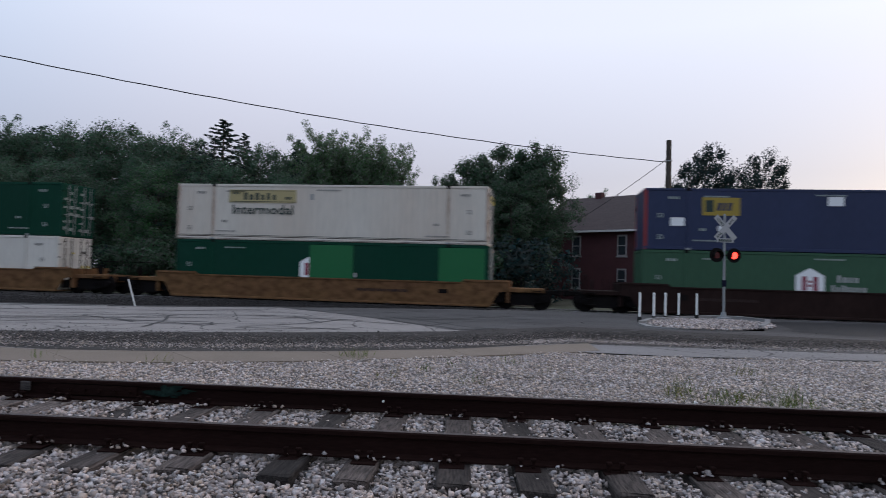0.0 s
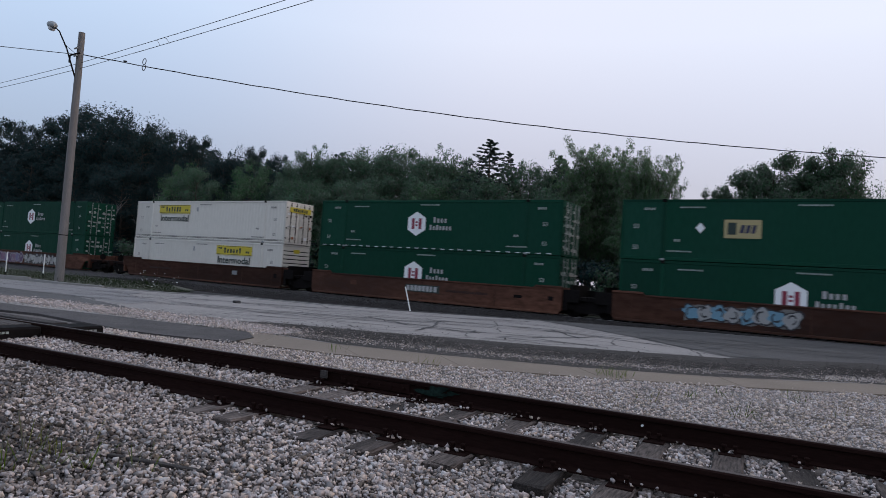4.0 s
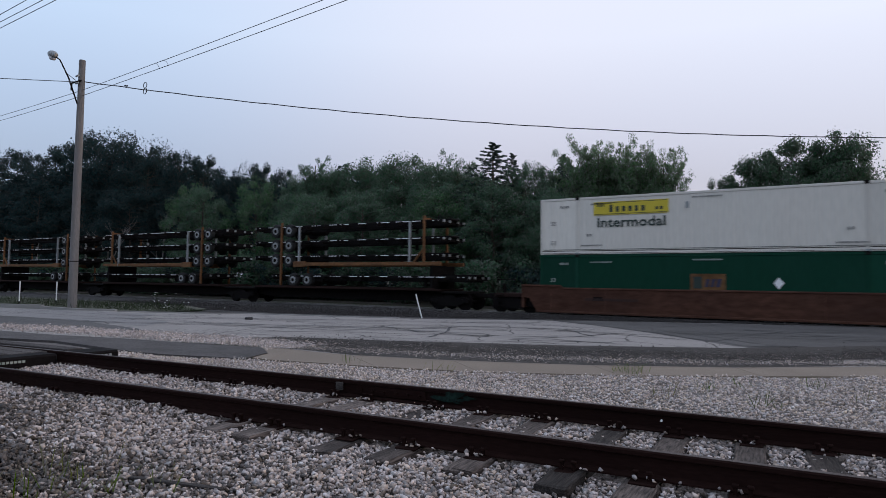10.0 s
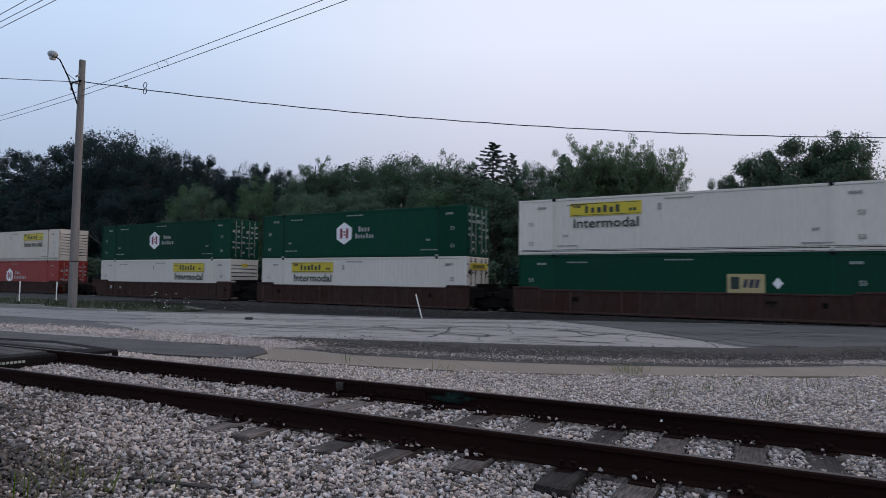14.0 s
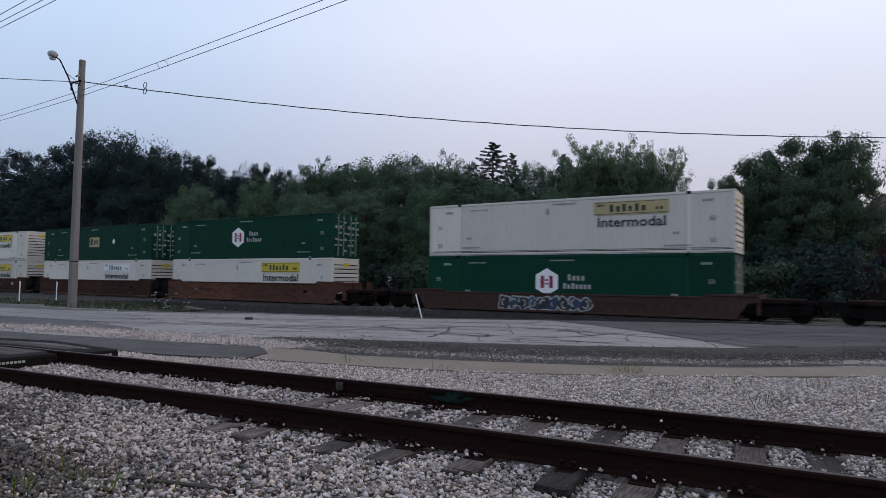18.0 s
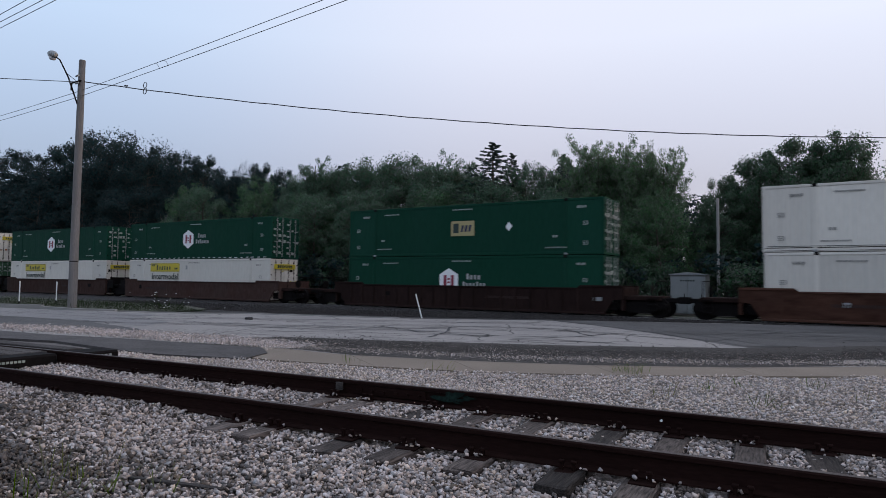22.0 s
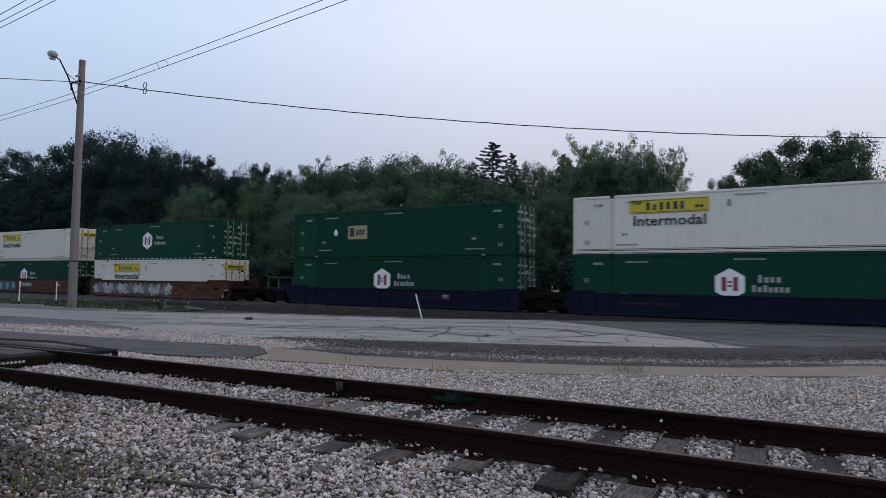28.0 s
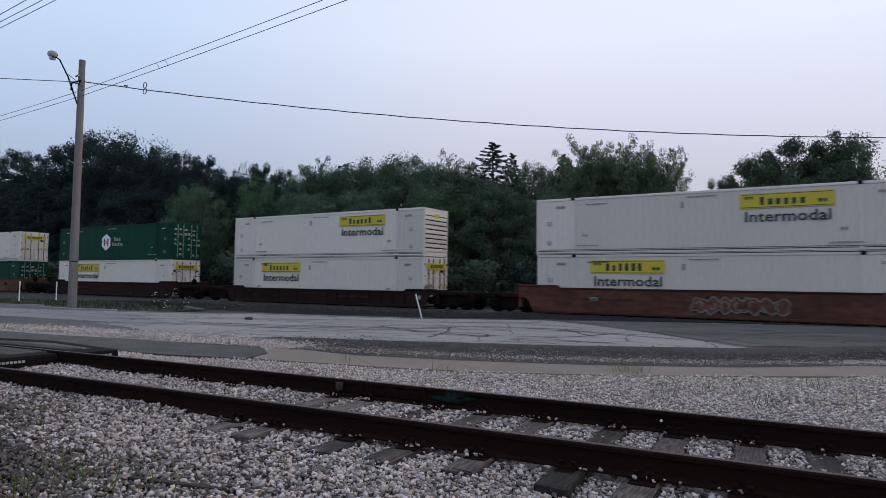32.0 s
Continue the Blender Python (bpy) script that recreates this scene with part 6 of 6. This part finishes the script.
# ---------------------------------------------------------------- poles, wires, signals, house
def sag_wire(name, a, b, sag, r, label):
    a, b = Vector(a), Vector(b)
    pts = []
    for i in range(49):
        k = i / 48
        p = a.lerp(b, k)
        p.z -= 4 * sag * k * (1 - k) + (.012 * math.sin(i * 2.3) if r > .018 else 0)
        pts.append(tuple(p))
    ob = thing(name, label, "cable", "overhead wires")
    part("strand", Build().path(pts, [r] * 49, 6), WIRE, ob)
    return ob


def build_poles():
    px, py = -30.3, 16.3
    pole = thing("utility_pole", "weathered wooden utility pole with a street lamp arm", "pole", at=pose(px, py, 0.08))
    part("shaft", Build().path([(0, 0, -.5), (0, 0, 6), (.02, 0, 11.7)], [.2, .175, .14], 14), POLE, pole, smooth=False)
    arm = Build().path([(0, -.15, 9.6), (-.5, -.35, 10.9), (-1.0, -.5, 11.75), (-1.35, -.55, 11.98)], [.035, .035, .03, .03], 8)
    part("lamp_arm", arm, BLACK, pole)
    part("arm_brace", Build().tube((0, -.12, 10.6), (-.62, -.38, 11.1), .012, n=6), BLACK, pole)
    head = Build()
    for i in range(7):
        t0, t1 = i / 7, (i + 1) / 7
        r = lambda t: .185 * math.sin(math.pi * (.12 + .8 * t)) ** .7
        head.tube((-1.24 - .66 * t0, -.56, 12.0 + .2 * t0), (-1.24 - .66 * t1, -.56, 12.0 + .2 * t1), r(t0), r(t1), 14, caps=i in (0, 6))
    lamp = part("lamp_head", head, GALV, pole, "grey cobra-head street lamp, unlit")
    part("lens", Build().path([(-1.55, -.56, 11.99), (-1.57, -.56, 11.88), (-1.58, -.56, 11.83)], [.165, .15, .09], 14), LAMP_GLASS, lamp)
    for z in (10.55, 10.9):
        part("insulator", Build().tube((-.1, -.2, z), (.2, -.24, z), .04, n=8), GALV, pole)
    part("bracket", Build().box(-.5, .3, -.2, -.14, 10.62, 10.68).box(-.55, -.45, -.2, -.16, 10.3, 10.65), BLACK, pole)
    for z in (2.2, 9.6):
        part("band", Build().tube((0, 0, z), (0, 0, z + .04), .2 - z * .0045, n=14), BLACK, pole)
    sag_wire("cable", (px, py, 10.78), (7.4, 38, 8.35), .84, .022, "black twisted cable between two poles")
    sag_wire("cable", (px, py, 10.75), (-56, -6, 11.4), .3, .016, "black cable running from the pole")
    for z in (0, .27):
        sag_wire("cable", (px, py, 10.34 - z), (-80, 22, 13.2 - z), .3, .012, "thin black overhead wire from the pole")
        sag_wire("cable", (px, py, 10.34 - z), (20, 12.6, 11.78 - z * 1.3), .25, .012, "thin black overhead wire from the pole")
    for a, b in ((7.97, 13.77), (8.17, 12.83), (7.98, 12.58)):
        sag_wire("cable", (-60, 10, a), (30, 10, b), .02, .012, "thin black overhead wire above the yard")
    for x, top in ((-60.2, 9.2), (30.2, 14.0)):
        far_pole = thing("utility_pole", "weathered wooden utility pole beside the yard", "pole", at=pose(x, 10, .1))
        part("shaft", Build().path([(0, 0, -.5), (0, 0, top / 2), (0, 0, top)], [.22, .19, .17], 12), POLE, far_pole)
    coil = thing("cable_coil", "figure-eight loop of spare cable on the wire", "cable", "overhead wires")
    for s in (1, -1):
        pts = [(-27.65 + .13 * math.cos(a * math.pi / 8), 17.83, 10.47 + s * .14 + .14 * math.sin(a * math.pi / 8)) for a in range(17)]
        part("loop", Build().path(pts, [.018] * 17, 5), WIRE, coil)
    sleeve = thing("cable_splice", "black splice sleeve on the cable", "cable", "overhead wires")
    part("sleeve", Build().tube((-28.5, 17.34, 10.58), (-28.37, 17.42, 10.57), .035, n=8), WIRE, sleeve)
    tie = thing("wire_spacer", "pale spacer links between two thin wires", "cable", "overhead wires")
    for dx in (-.3, .3):
        part("link", Build().path([(-23.6 + dx, 15.8, 10.42 + dx * .02), (-23.45 + dx, 15.8, 10.36), (-23.25 + dx, 15.79, 10.14)], [.01] * 3, 5), GALV, tie)
    p2 = thing("utility_pole", "dark wooden utility pole beyond the tracks", "pole", at=pose(7.4, 38, -.1))
    part("shaft", Build().path([(0, 0, -.5), (0, 0, 5), (0, 0, 9.7)], [.2, .17, .14], 12), BARK, p2)
    part("insulator", Build().tube((-.15, -.15, 8.5), (.15, -.15, 8.5), .04, n=8), GALV, p2)
    sag_wire("cable", (7.4, 38, 8.6), (2.5, 49.8, 5.6), .15, .02, "thin service wire to the house")
    p3 = thing("utility_pole", "pale thin pole behind the tracks", "pole", at=pose(-6.0, 39.5, -.1))
    part("shaft", Build().path([(0, 0, -.3), (0, 0, 6.65)], [.095, .075], 10), KERB_STONE, p3)


def build_signals():
    def signal(at, lit, label):
        ob = thing("crossing_signal", label, "signal", "crossing signals", at=at)
        part("base", Build().box(-.22, .22, -.22, .22, -.1, .1, .03).tube((0, 0, .1), (0, 0, .3), .14, .09, 10), GALV, ob)
        part("mast", Build().tube((0, 0, 0), (0, 0, 4.3), .055, n=12), GALV, ob)
        for s in (-1, 1):
            q = Build()
            d, n = Vector((math.cos(radians(48)) * s, 0, math.sin(radians(48)))), Vector((-math.sin(radians(48)) * s, 0, math.cos(radians(48))))
            c = Vector((0, -.075 - (.012 if s > 0 else 0), 3.78))
            ring = [c + d * a + n * b for a, b in ((-.62, -.11), (.62, -.11), (.62, .11), (-.62, .11))]
            q.v += [tuple(p) for p in ring] + [tuple(p + Vector((0, .008, 0))) for p in ring]
            q.f += [(0, 1, 2, 3), (4, 7, 6, 5), (0, 4, 5, 1), (1, 5, 6, 2), (2, 6, 7, 3), (3, 7, 4, 0)]
            # white board drawn grey: its side away from the sun, as colour
            board = part("crossbuck_board", q, SIGN, ob, "white crossbuck board")
            w = lettering("RAIL" if s > 0 else "ROAD", .1)
            w.materials.append(INK)
            ang = 48 if s > 0 else -48
            for k in ((-.55, .2) if s > 0 else (-.52,)):
                o = part("lettering", w, INK, board, at=Matrix.Translation(c + Vector((0, -.004, 0))) @ Matrix.Rotation(radians(-ang), 4, "Y") @ pose(k, 0, -.05))
        plate = part("track_plate", Build().box(-.36, .36, -.075, -.065, 3.17, 3.34, .003), SIGN, ob, "white plate below the crossbuck")
        part("plate_marking", bars(Build(), -.28, 3.2, .56, .1, 7, random.Random(1), -.08), INK, plate)
        part("cross_arm", Build().tube((-.42, -.02, 2.64), (.42, -.02, 2.64), .035, n=8), BLACK, ob)
        part("junction_box", Build().box(-.07, .07, -.09, .06, 1.35, 1.62, .01), NAVY, ob, "small blue box")
        part("cap", Build().tube((0, 0, 4.3), (0, 0, 4.36), .06, .02, 10), GALV, ob)
        for s in (-1, 1):
            x = s * .37
            disc = part("target_disc", Build().tube((x, -.10, 2.64), (x, -.085, 2.64), .3, n=24), BLACK, ob)
            on = lit == s
            part("lens", Build().tube((x, -.13, 2.64), (x, -.10, 2.64), .13 if on else .14, .15, 18), LAMP_ON if on else LAMP_OFF, disc, "lit red lens" if on else "dark lens")
            hood = Build()
            for i in range(12):
                a0, a1 = math.pi * (i / 12 * 1.3 - .15), math.pi * ((i + 1) / 12 * 1.3 - .15)
                p = [(x + .17 * math.cos(a), y, 2.64 + .17 * math.sin(a)) for a, y in ((a0, -.1), (a1, -.1), (a1, -.26), (a0, -.26))]
                hood.face(p)
                hood.face([(x + .16 * math.cos(a), y, 2.64 + .16 * math.sin(a)) for a, y in ((a0, -.26), (a1, -.26), (a1, -.1), (a0, -.1))])
            part("hood", hood, BLACK, disc)
            back = part("back_lens_housing", Build().tube((x, .0, 2.64), (x, -.085, 2.64), .14, .2, 14), BLACK, ob)
        return ob

    signal(pose(7.7, 27.9, 0.05, 0, 0, 12), 1, "railway crossing signal with crossbuck and lit red flasher")
    signal(pose(6.0, 36.6, -0.3, 0, 0, 12), -1, "railway crossing signal beyond the tracks with lit red flasher")
    island = thing("traffic_island", "raised concrete island filled with pale gravel", "kerb", kind="structure")
    ring = [(3.45, 22.3), (4.1, 24.4), (5.6, 26.6), (7.5, 28.9), (8.6, 29.0), (9.2, 27.0), (8.4, 24.6), (7.4, 22.2), (5.9, 20.8), (4.3, 20.4), (3.5, 21.0)]
    cx, cy = sum(p[0] for p in ring) / len(ring), sum(p[1] for p in ring) / len(ring)
    for i in range(len(ring)):
        a, b = ring[i], ring[(i + 1) % len(ring)]
        ins = lambda p: (p[0] + (cx - p[0]) * .09, p[1] + (cy - p[1]) * .09)
        q, four = Build(), [a, b, ins(b), ins(a)]
        h = .13 if a[1] > 23 or i < 2 else .05
        q.v += [(x, y, ground_z(y) - .05) for x, y in four] + [(x, y, ground_z(y) + h) for x, y in four]
        q.f += [(4, 5, 6, 7), (0, 1, 5, 4), (1, 2, 6, 5), (2, 3, 7, 6), (3, 0, 4, 7)]
        part("kerb_stone", q, KERB_STONE, island)
    rng = np.random.default_rng(9)
    a, r = rng.uniform(0, 6.283, 5000), rng.uniform(0, 1, 5000) ** .6
    px, py = cx + .2 + np.cos(a) * r * 2.1, cy - .8 + np.sin(a) * r * 3.3
    spots = np.stack([px + (py - cy) * .35, py, np.array([ground_z(q) for q in py]) + .07 + .05 * (1 - r)], -1)
    stones("gravel", spots, "pale gravel heap on the traffic island", size=(.02, .045), seed=19, coarse=True)
    part("drain_cover", Build().box(6.2, 7.1, 21.3, 22.1, .1, .17, .02), BLACK, island)
    proto = None
    for x, y in ((3.75, 24.0), (4.4, 24.9), (4.95, 25.6), (5.65, 26.6), (6.5, 27.3)):
        m = pose(x, y, ground_z(y) + .03)
        if proto is None:
            proto = thing("bollard", "white plastic bollard post on a dark foot", "bollard", "bollards at the crossing", at=m)
            part("post", Build().path([(0, 0, .04), (0, 0, 1.0), (0, 0, 1.03)], [.046, .046, .026], 12), PLASTIC, proto)
            part("foot", Build().tube((0, 0, -.02), (0, 0, .16), .09, .065, 12), RUBBER, proto)
        else:
            copy_thing(proto, m)
    proto = None
    for x, y, h in ((-35.2, 16.3, 1.15), (-35.6, 18.3, 1.1)):
        m = pose(x, y, ground_z(y), rnd_tilt(x), 0, 0)
        if proto is None:
            proto = thing("marker_post", "thin white marker post in the grass", "post", "marker posts", at=m)
            part("post", Build().box(-.04, .04, -.015, .015, .2, 1.2, .006), PLASTIC, proto)
            part("foot", Build().box(-.042, .042, -.017, .017, -.1, .2, .006), BLACK, proto)
        else:
            copy_thing(proto, m)
    stake = thing("survey_stake", "leaning white stake beside the ballast", "post", at=pose(-14.65, 22.0, .08, 0, -18, 0))
    part("stake_shaft", Build().box(-.027, .027, -.018, .018, -.1, 1.02, .008), PLASTIC, stake)


def rnd_tilt(x):
    return (x * 7.3) % 3 - 1.5


def build_houses():
    h = thing("house", "two-storey red brick house with a grey shingled gable roof", "house", at=pose(0.06, 53.1, -0.1, 0, 0, -35))
    w, d, e = 8.9, 9.8, 5.3
    part("front_wall", Build().box(0, w, 0, .25, 0, e), BRICK, h)
    part("side_wall", Build().box(w - .25, w, .25, d, 0, e), BRICK, h)
    part("back_wall", Build().box(0, w, d, d + .25, 0, e), BRICK, h)
    part("side_wall", Build().box(0, .25, .25, d, 0, e), BRICK, h)
    gable = Build()
    for x in (0, w - .25):
        k = len(gable.v)
        gable.v += [(x, 0, e), (x, d, e), (x, d / 2, e + 2.95), (x + .25, 0, e), (x + .25, d, e), (x + .25, d / 2, e + 2.95)]
        gable.f += [(k, k + 1, k + 2), (k + 3, k + 5, k + 4), (k, k + 3, k + 4, k + 1), (k + 1, k + 4, k + 5, k + 2), (k + 2, k + 5, k + 3, k)]
    part("gable", gable, BRICK, h)
    for s in (0, 1):
        y0, y1 = (-.35, d / 2) if s == 0 else (d + .35, d / 2)
        q = Build()
        q.v += [(-.35, y0, e - .12), (w + .35, y0, e - .12), (w + .35, y1, e + 3.1), (-.35, y1, e + 3.1)]
        q.v += [(x, y, z + .14) for x, y, z in q.v]
        q.f += [(0, 1, 2, 3), (7, 6, 5, 4), (0, 4, 5, 1), (1, 5, 6, 2), (2, 6, 7, 3), (3, 7, 4, 0)]
        part("roof", q, ROOF, h)
        for x in (-.4, w + .33):
            t = Build()
            t.v += [(x, y0, e - .14), (x + .07, y0, e - .14), (x + .07, y1, e + 3.05), (x, y1, e + 3.05)]
            t.v += [(a, b, c + .22) for a, b, c in t.v]
            t.f += [(0, 1, 2, 3), (7, 6, 5, 4), (0, 4, 5, 1), (1, 5, 6, 2), (2, 6, 7, 3), (3, 7, 4, 0)]
            part("bargeboard", t, DULL_TRIM, h)
    part("gutter", Build().box(-.35, w + .35, -.46, -.34, e - .14, e + .0, .01), TRIM, h)
    part("downspout", Build().box(w - .12, w - .02, -.12, -.02, 0, e - .1, .01), TRIM, h)
    part("chimney", Build().box(2.6, 3.2, d / 2 - .3, d / 2 + .3, e + 2.4, e + 3.6, .02), BRICK, h)
    part("roof_vent", Build().tube((7.6, 2.2, e + 1.3), (7.6, 2.2, e + 1.85), .12, n=10), BLACK, h)
    for z in (.95, 3.45):
        for x in (.7, 3.45, 7.3):
            win = part("window", Build().box(x - .08, x + .68, -.05, .02, z - .1, z + 1.5).box(x - .14, x + .74, -.08, .0, z - .18, z - .08, .01), DULL_TRIM, h)
            for k in (0, 1):
                part("pane", Build().box(x + .02, x + .58, -.065, -.054, z + .02 + k * .71, z + .66 + k * .71), GLASS, win)
    balcony = part("balcony", Build().box(w, w + 1.5, 5.2, 8.4, 2.75, 2.9, .02), DULL_TRIM, h, "small wooden balcony")
    for k in range(9):
        part("baluster", Build().box(w + 1.4, w + 1.46, 5.25 + k * .38, 5.31 + k * .38, 2.9, 3.75), TRIM, balcony)
    part("handrail", Build().box(w + 1.38, w + 1.48, 5.2, 8.4, 3.75, 3.83, .01), TRIM, balcony)
    for y in (5.3, 8.3):
        part("post", Build().box(w + 1.35, w + 1.47, y - .06, y + .06, 0, 2.75), DULL_TRIM, balcony)
    for z, y in ((3.3, 1.7), (.9, 1.7), (3.3, 6.4), (6.0, 4.5)):
        win = part("window", Build().box(w - .02, w + .06, y, y + .8, z, z + 1.4), TRIM, h)
        part("pane", Build().box(w + .062, w + .07, y + .1, y + .7, z + .1, z + 1.3), GLASS, win)
    # pale garage among the trees
    g = thing("garage", "small white garage with a grey roof among trees", "shed", at=pose(-14.2, 46, -.15, 0, 0, 0))
    part("wall", Build().box(0, 4.2, 0, 4, 0, 1.9), TRIM, g)
    part("gable", Build().prism([(0, 1.9), (4.2, 1.9), (2.1, 2.9)], 0, 4), TRIM, g)
    for s in (-1, 1):
        q = Build()
        a, b = (2.1, 3.02), (2.1 + s * 2.4, 1.86)
        q.prism([a, b, (b[0], b[1] + .1), (a[0], a[1] + .1)], -.3, 4.3)
        part("roof", q, ROOF, g)
    part("garage_door", Build().box(.9, 3.3, -.05, .0, .1, 1.8, .01), PLASTIC, g)
    kerb = thing("far_kerb", "pale low concrete kerb beyond the tracks", "kerb", kind="structure")
    for i in range(2):
        part("kerb_stone", Build().box(-2.2 + i * 1.2, -1.04 + i * 1.2, 36.5, 36.75, -.3, .02, .02), CONCRETE, kerb)
    # grey signal cabinet
    c = thing("signal_cabinet", "grey metal railway signal cabinet", "cabinet", at=pose(-7.3, 38.2, -.15))
    part("housing", Build().box(-.95, .95, -.6, .6, .1, 2.25, .03), GALV, c)
    part("roof", Build().prism([(-1.02, 2.25), (1.02, 2.25), (1.02, 2.3), (0, 2.42), (-1.02, 2.3)], -.68, .68), GALV, c)
    part("plinth", Build().box(-.9, .9, -.55, .55, -.1, .1), CONCRETE, c)
    for x in (-.9, .02):
        dr = part("door", Build().box(x, x + .88, -.63, -.6, .2, 2.15, .01), GALV, c)
        part("handle", Build().box(x + .7, x + .74, -.66, -.63, 1.0, 1.2), BLACK, dr)
    part("label_marking", bars(Build(), -.4, 1.9, .8, .09, 6, random.Random(4), -.637), INK, c)


def tuft(seed, n, h, spread, material, name="grass_tuft", label="thin green weeds growing in the gravel"):
    rng = np.random.default_rng(seed)
    b = np.stack([rng.normal(0, spread, n), rng.normal(0, spread, n), np.zeros(n)], -1)
    lean = rng.normal(0, .42, (n, 2))
    hh = h * rng.uniform(.4, 1.1, n)
    t = b + np.stack([lean[:, 0] * hh, lean[:, 1] * hh, hh], -1)
    m = b + (t - b) * .55 + np.stack([0 * hh, 0 * hh, .06 * hh], -1)
    a = rng.uniform(0, 6.28, n)
    w = np.stack([np.cos(a), np.sin(a), 0 * a], -1) * (.0018 + .003 * rng.random((n, 1)))
    v = np.stack([b - w, b + w, m + w, m - w, m - w, m + w, t + w * .2, t - w * .2], 1).reshape(-1, 3)
    f = np.arange(8 * n).reshape(-1, 4)
    ob = new(name, raw_mesh(name, v, f, material))
    return tagged(ob, label, "weeds", "weeds in the gravel", "stuff")


def build_weeds():
    rnd = random.Random(6)
    spots = [(1.72, 7.95), (1.8, 8.2), (2.27, 7.8), (2.5, 8.1), (2.75, 7.75), (3.0, 8.0), (3.2, 10.4), (2.9, 7.6), (2.1, 7.7), (-1.87, 8.3), (-1.55, 9.3), (-.79, 8.2), (-4.55, 2.4), (-4.3, 2.25), (-7.1, 8.5),
             (-5.3, 8.6), (-3.0, 10.2), (-2.8, 10.4), (-2.6, 9.9), (-1.2, 9.8), (-.4, 10.3), (0.3, 9.4), (-5.6, 2.3), (-4.0, 2.5), (-3.05, 10.4), (-2.9, 10.25)]
    for i, (x, y) in enumerate(spots):
        big = 1.4 if x > 1.5 or y < 3 else 1
        t = tuft(40 + i, int((26 if x > 1.5 else 14) * big), rnd.uniform(.09, .2) * big, .1 * big, WEED if i % 3 else DRY_GRASS)
        t.matrix_basis = pose(x, y, ground_z(y) + .02)
    rng = np.random.default_rng(7)
    n = 12000
    x = rng.uniform(-60, -23.8, n)
    y = rng.uniform(0, 1, n)
    y = np.interp(x, [-60, -45, -36, -31, -26, -20], [9.5, 12.3, 13.9, 15.8, 16.4, 19.5]) + y * np.interp(x, [-60, -30, -26, -23.5], [12, 6, 3.0, .8])
    h = (.04 + .24 * rng.random(n) ** 2.2) * np.interp(x, [-60, -30, -27, -23.8], [1, 1, .5, .3])
    b = np.stack([x, y, np.array([ground_z(q) for q in y]) + .03], -1)
    t = b + np.stack([rng.normal(0, .1, n), rng.normal(0, .1, n), h], -1)
    w = np.stack([rng.uniform(.01, .025, n), 0 * x, 0 * x], -1)
    v = np.stack([b - w, b + w, t + w * .2, t - w * .2], 1).reshape(-1, 3)
    tagged(new("grass", raw_mesh("grass", v, np.arange(4 * n).reshape(-1, 4), GRASS)), "rough green grass on the verge", "grass", kind="stuff")
    fl = thing("flowering_weed", "white-flowered weed at the street edge", "plant", at=pose(-26.6, 18.6, .09))
    st, pt = Build(), Build()
    for i in range(30):
        p = (rnd.gauss(0, .75), rnd.gauss(0, .5), rnd.uniform(.1, .85))
        st.tube((p[0] * .5, p[1] * .5, 0), p, .01, .006, 4)
        r = rnd.uniform(.012, .028)
        pt.box(p[0] - r, p[0] + r, p[1] - r, p[1] + r, p[2] - r * .5, p[2] + r * .5, r * .3)
    part("stem_cluster", st, GRASS, fl)
    part("blossom_cluster", pt, PETAL, fl)
    board = thing("old_board", "weathered driftwood plank half buried in gravel", "board", at=pose(-3.8, 2.77, .232, 0, 1, 17))
    part("plank", Build().box(-.36, .36, -.022, .022, -.012, .008, .004), PLANK, board)


build_ground()
build_tracks()
MOVING, WHEELS = build_train()
build_woods()
build_poles()
build_signals()
build_houses()
build_weeds()
build_gravel()


# ---------------------------------------------------------------- what moves
def motions():
    times = [i * 2.0 for i in range(17)]
    for ob, mid, z in MOVING:
        turn = ob.matrix_basis.to_euler().z
        walk(ob, [(t, pose(mid + travel(t), TRACK_Y, z, 0, 0, math.degrees(turn))) for t in times])
    for w, mid in WHEELS:
        # a wheelset rolls while its car is before the camera; it is still out of view
        home = w.matrix_basis.translation
        t0 = max(0.0, (-95 - mid) / 19.8)
        t1 = min(32.0, (30 - mid) / 19.8)
        if t1 <= t0:
            continue
        f0, f1 = int(t0 * FPS), int(t1 * FPS)
        start = travel(f0 / FPS)
        rows = [(0.0, pose(*home))] if f0 > 0 else []
        rows += [(f / FPS, pose(*home, 0, math.degrees((travel(f / FPS) - start) / .482), 0)) for f in range(f0, f1 + 1)]
        walk(w, rows)


motions()
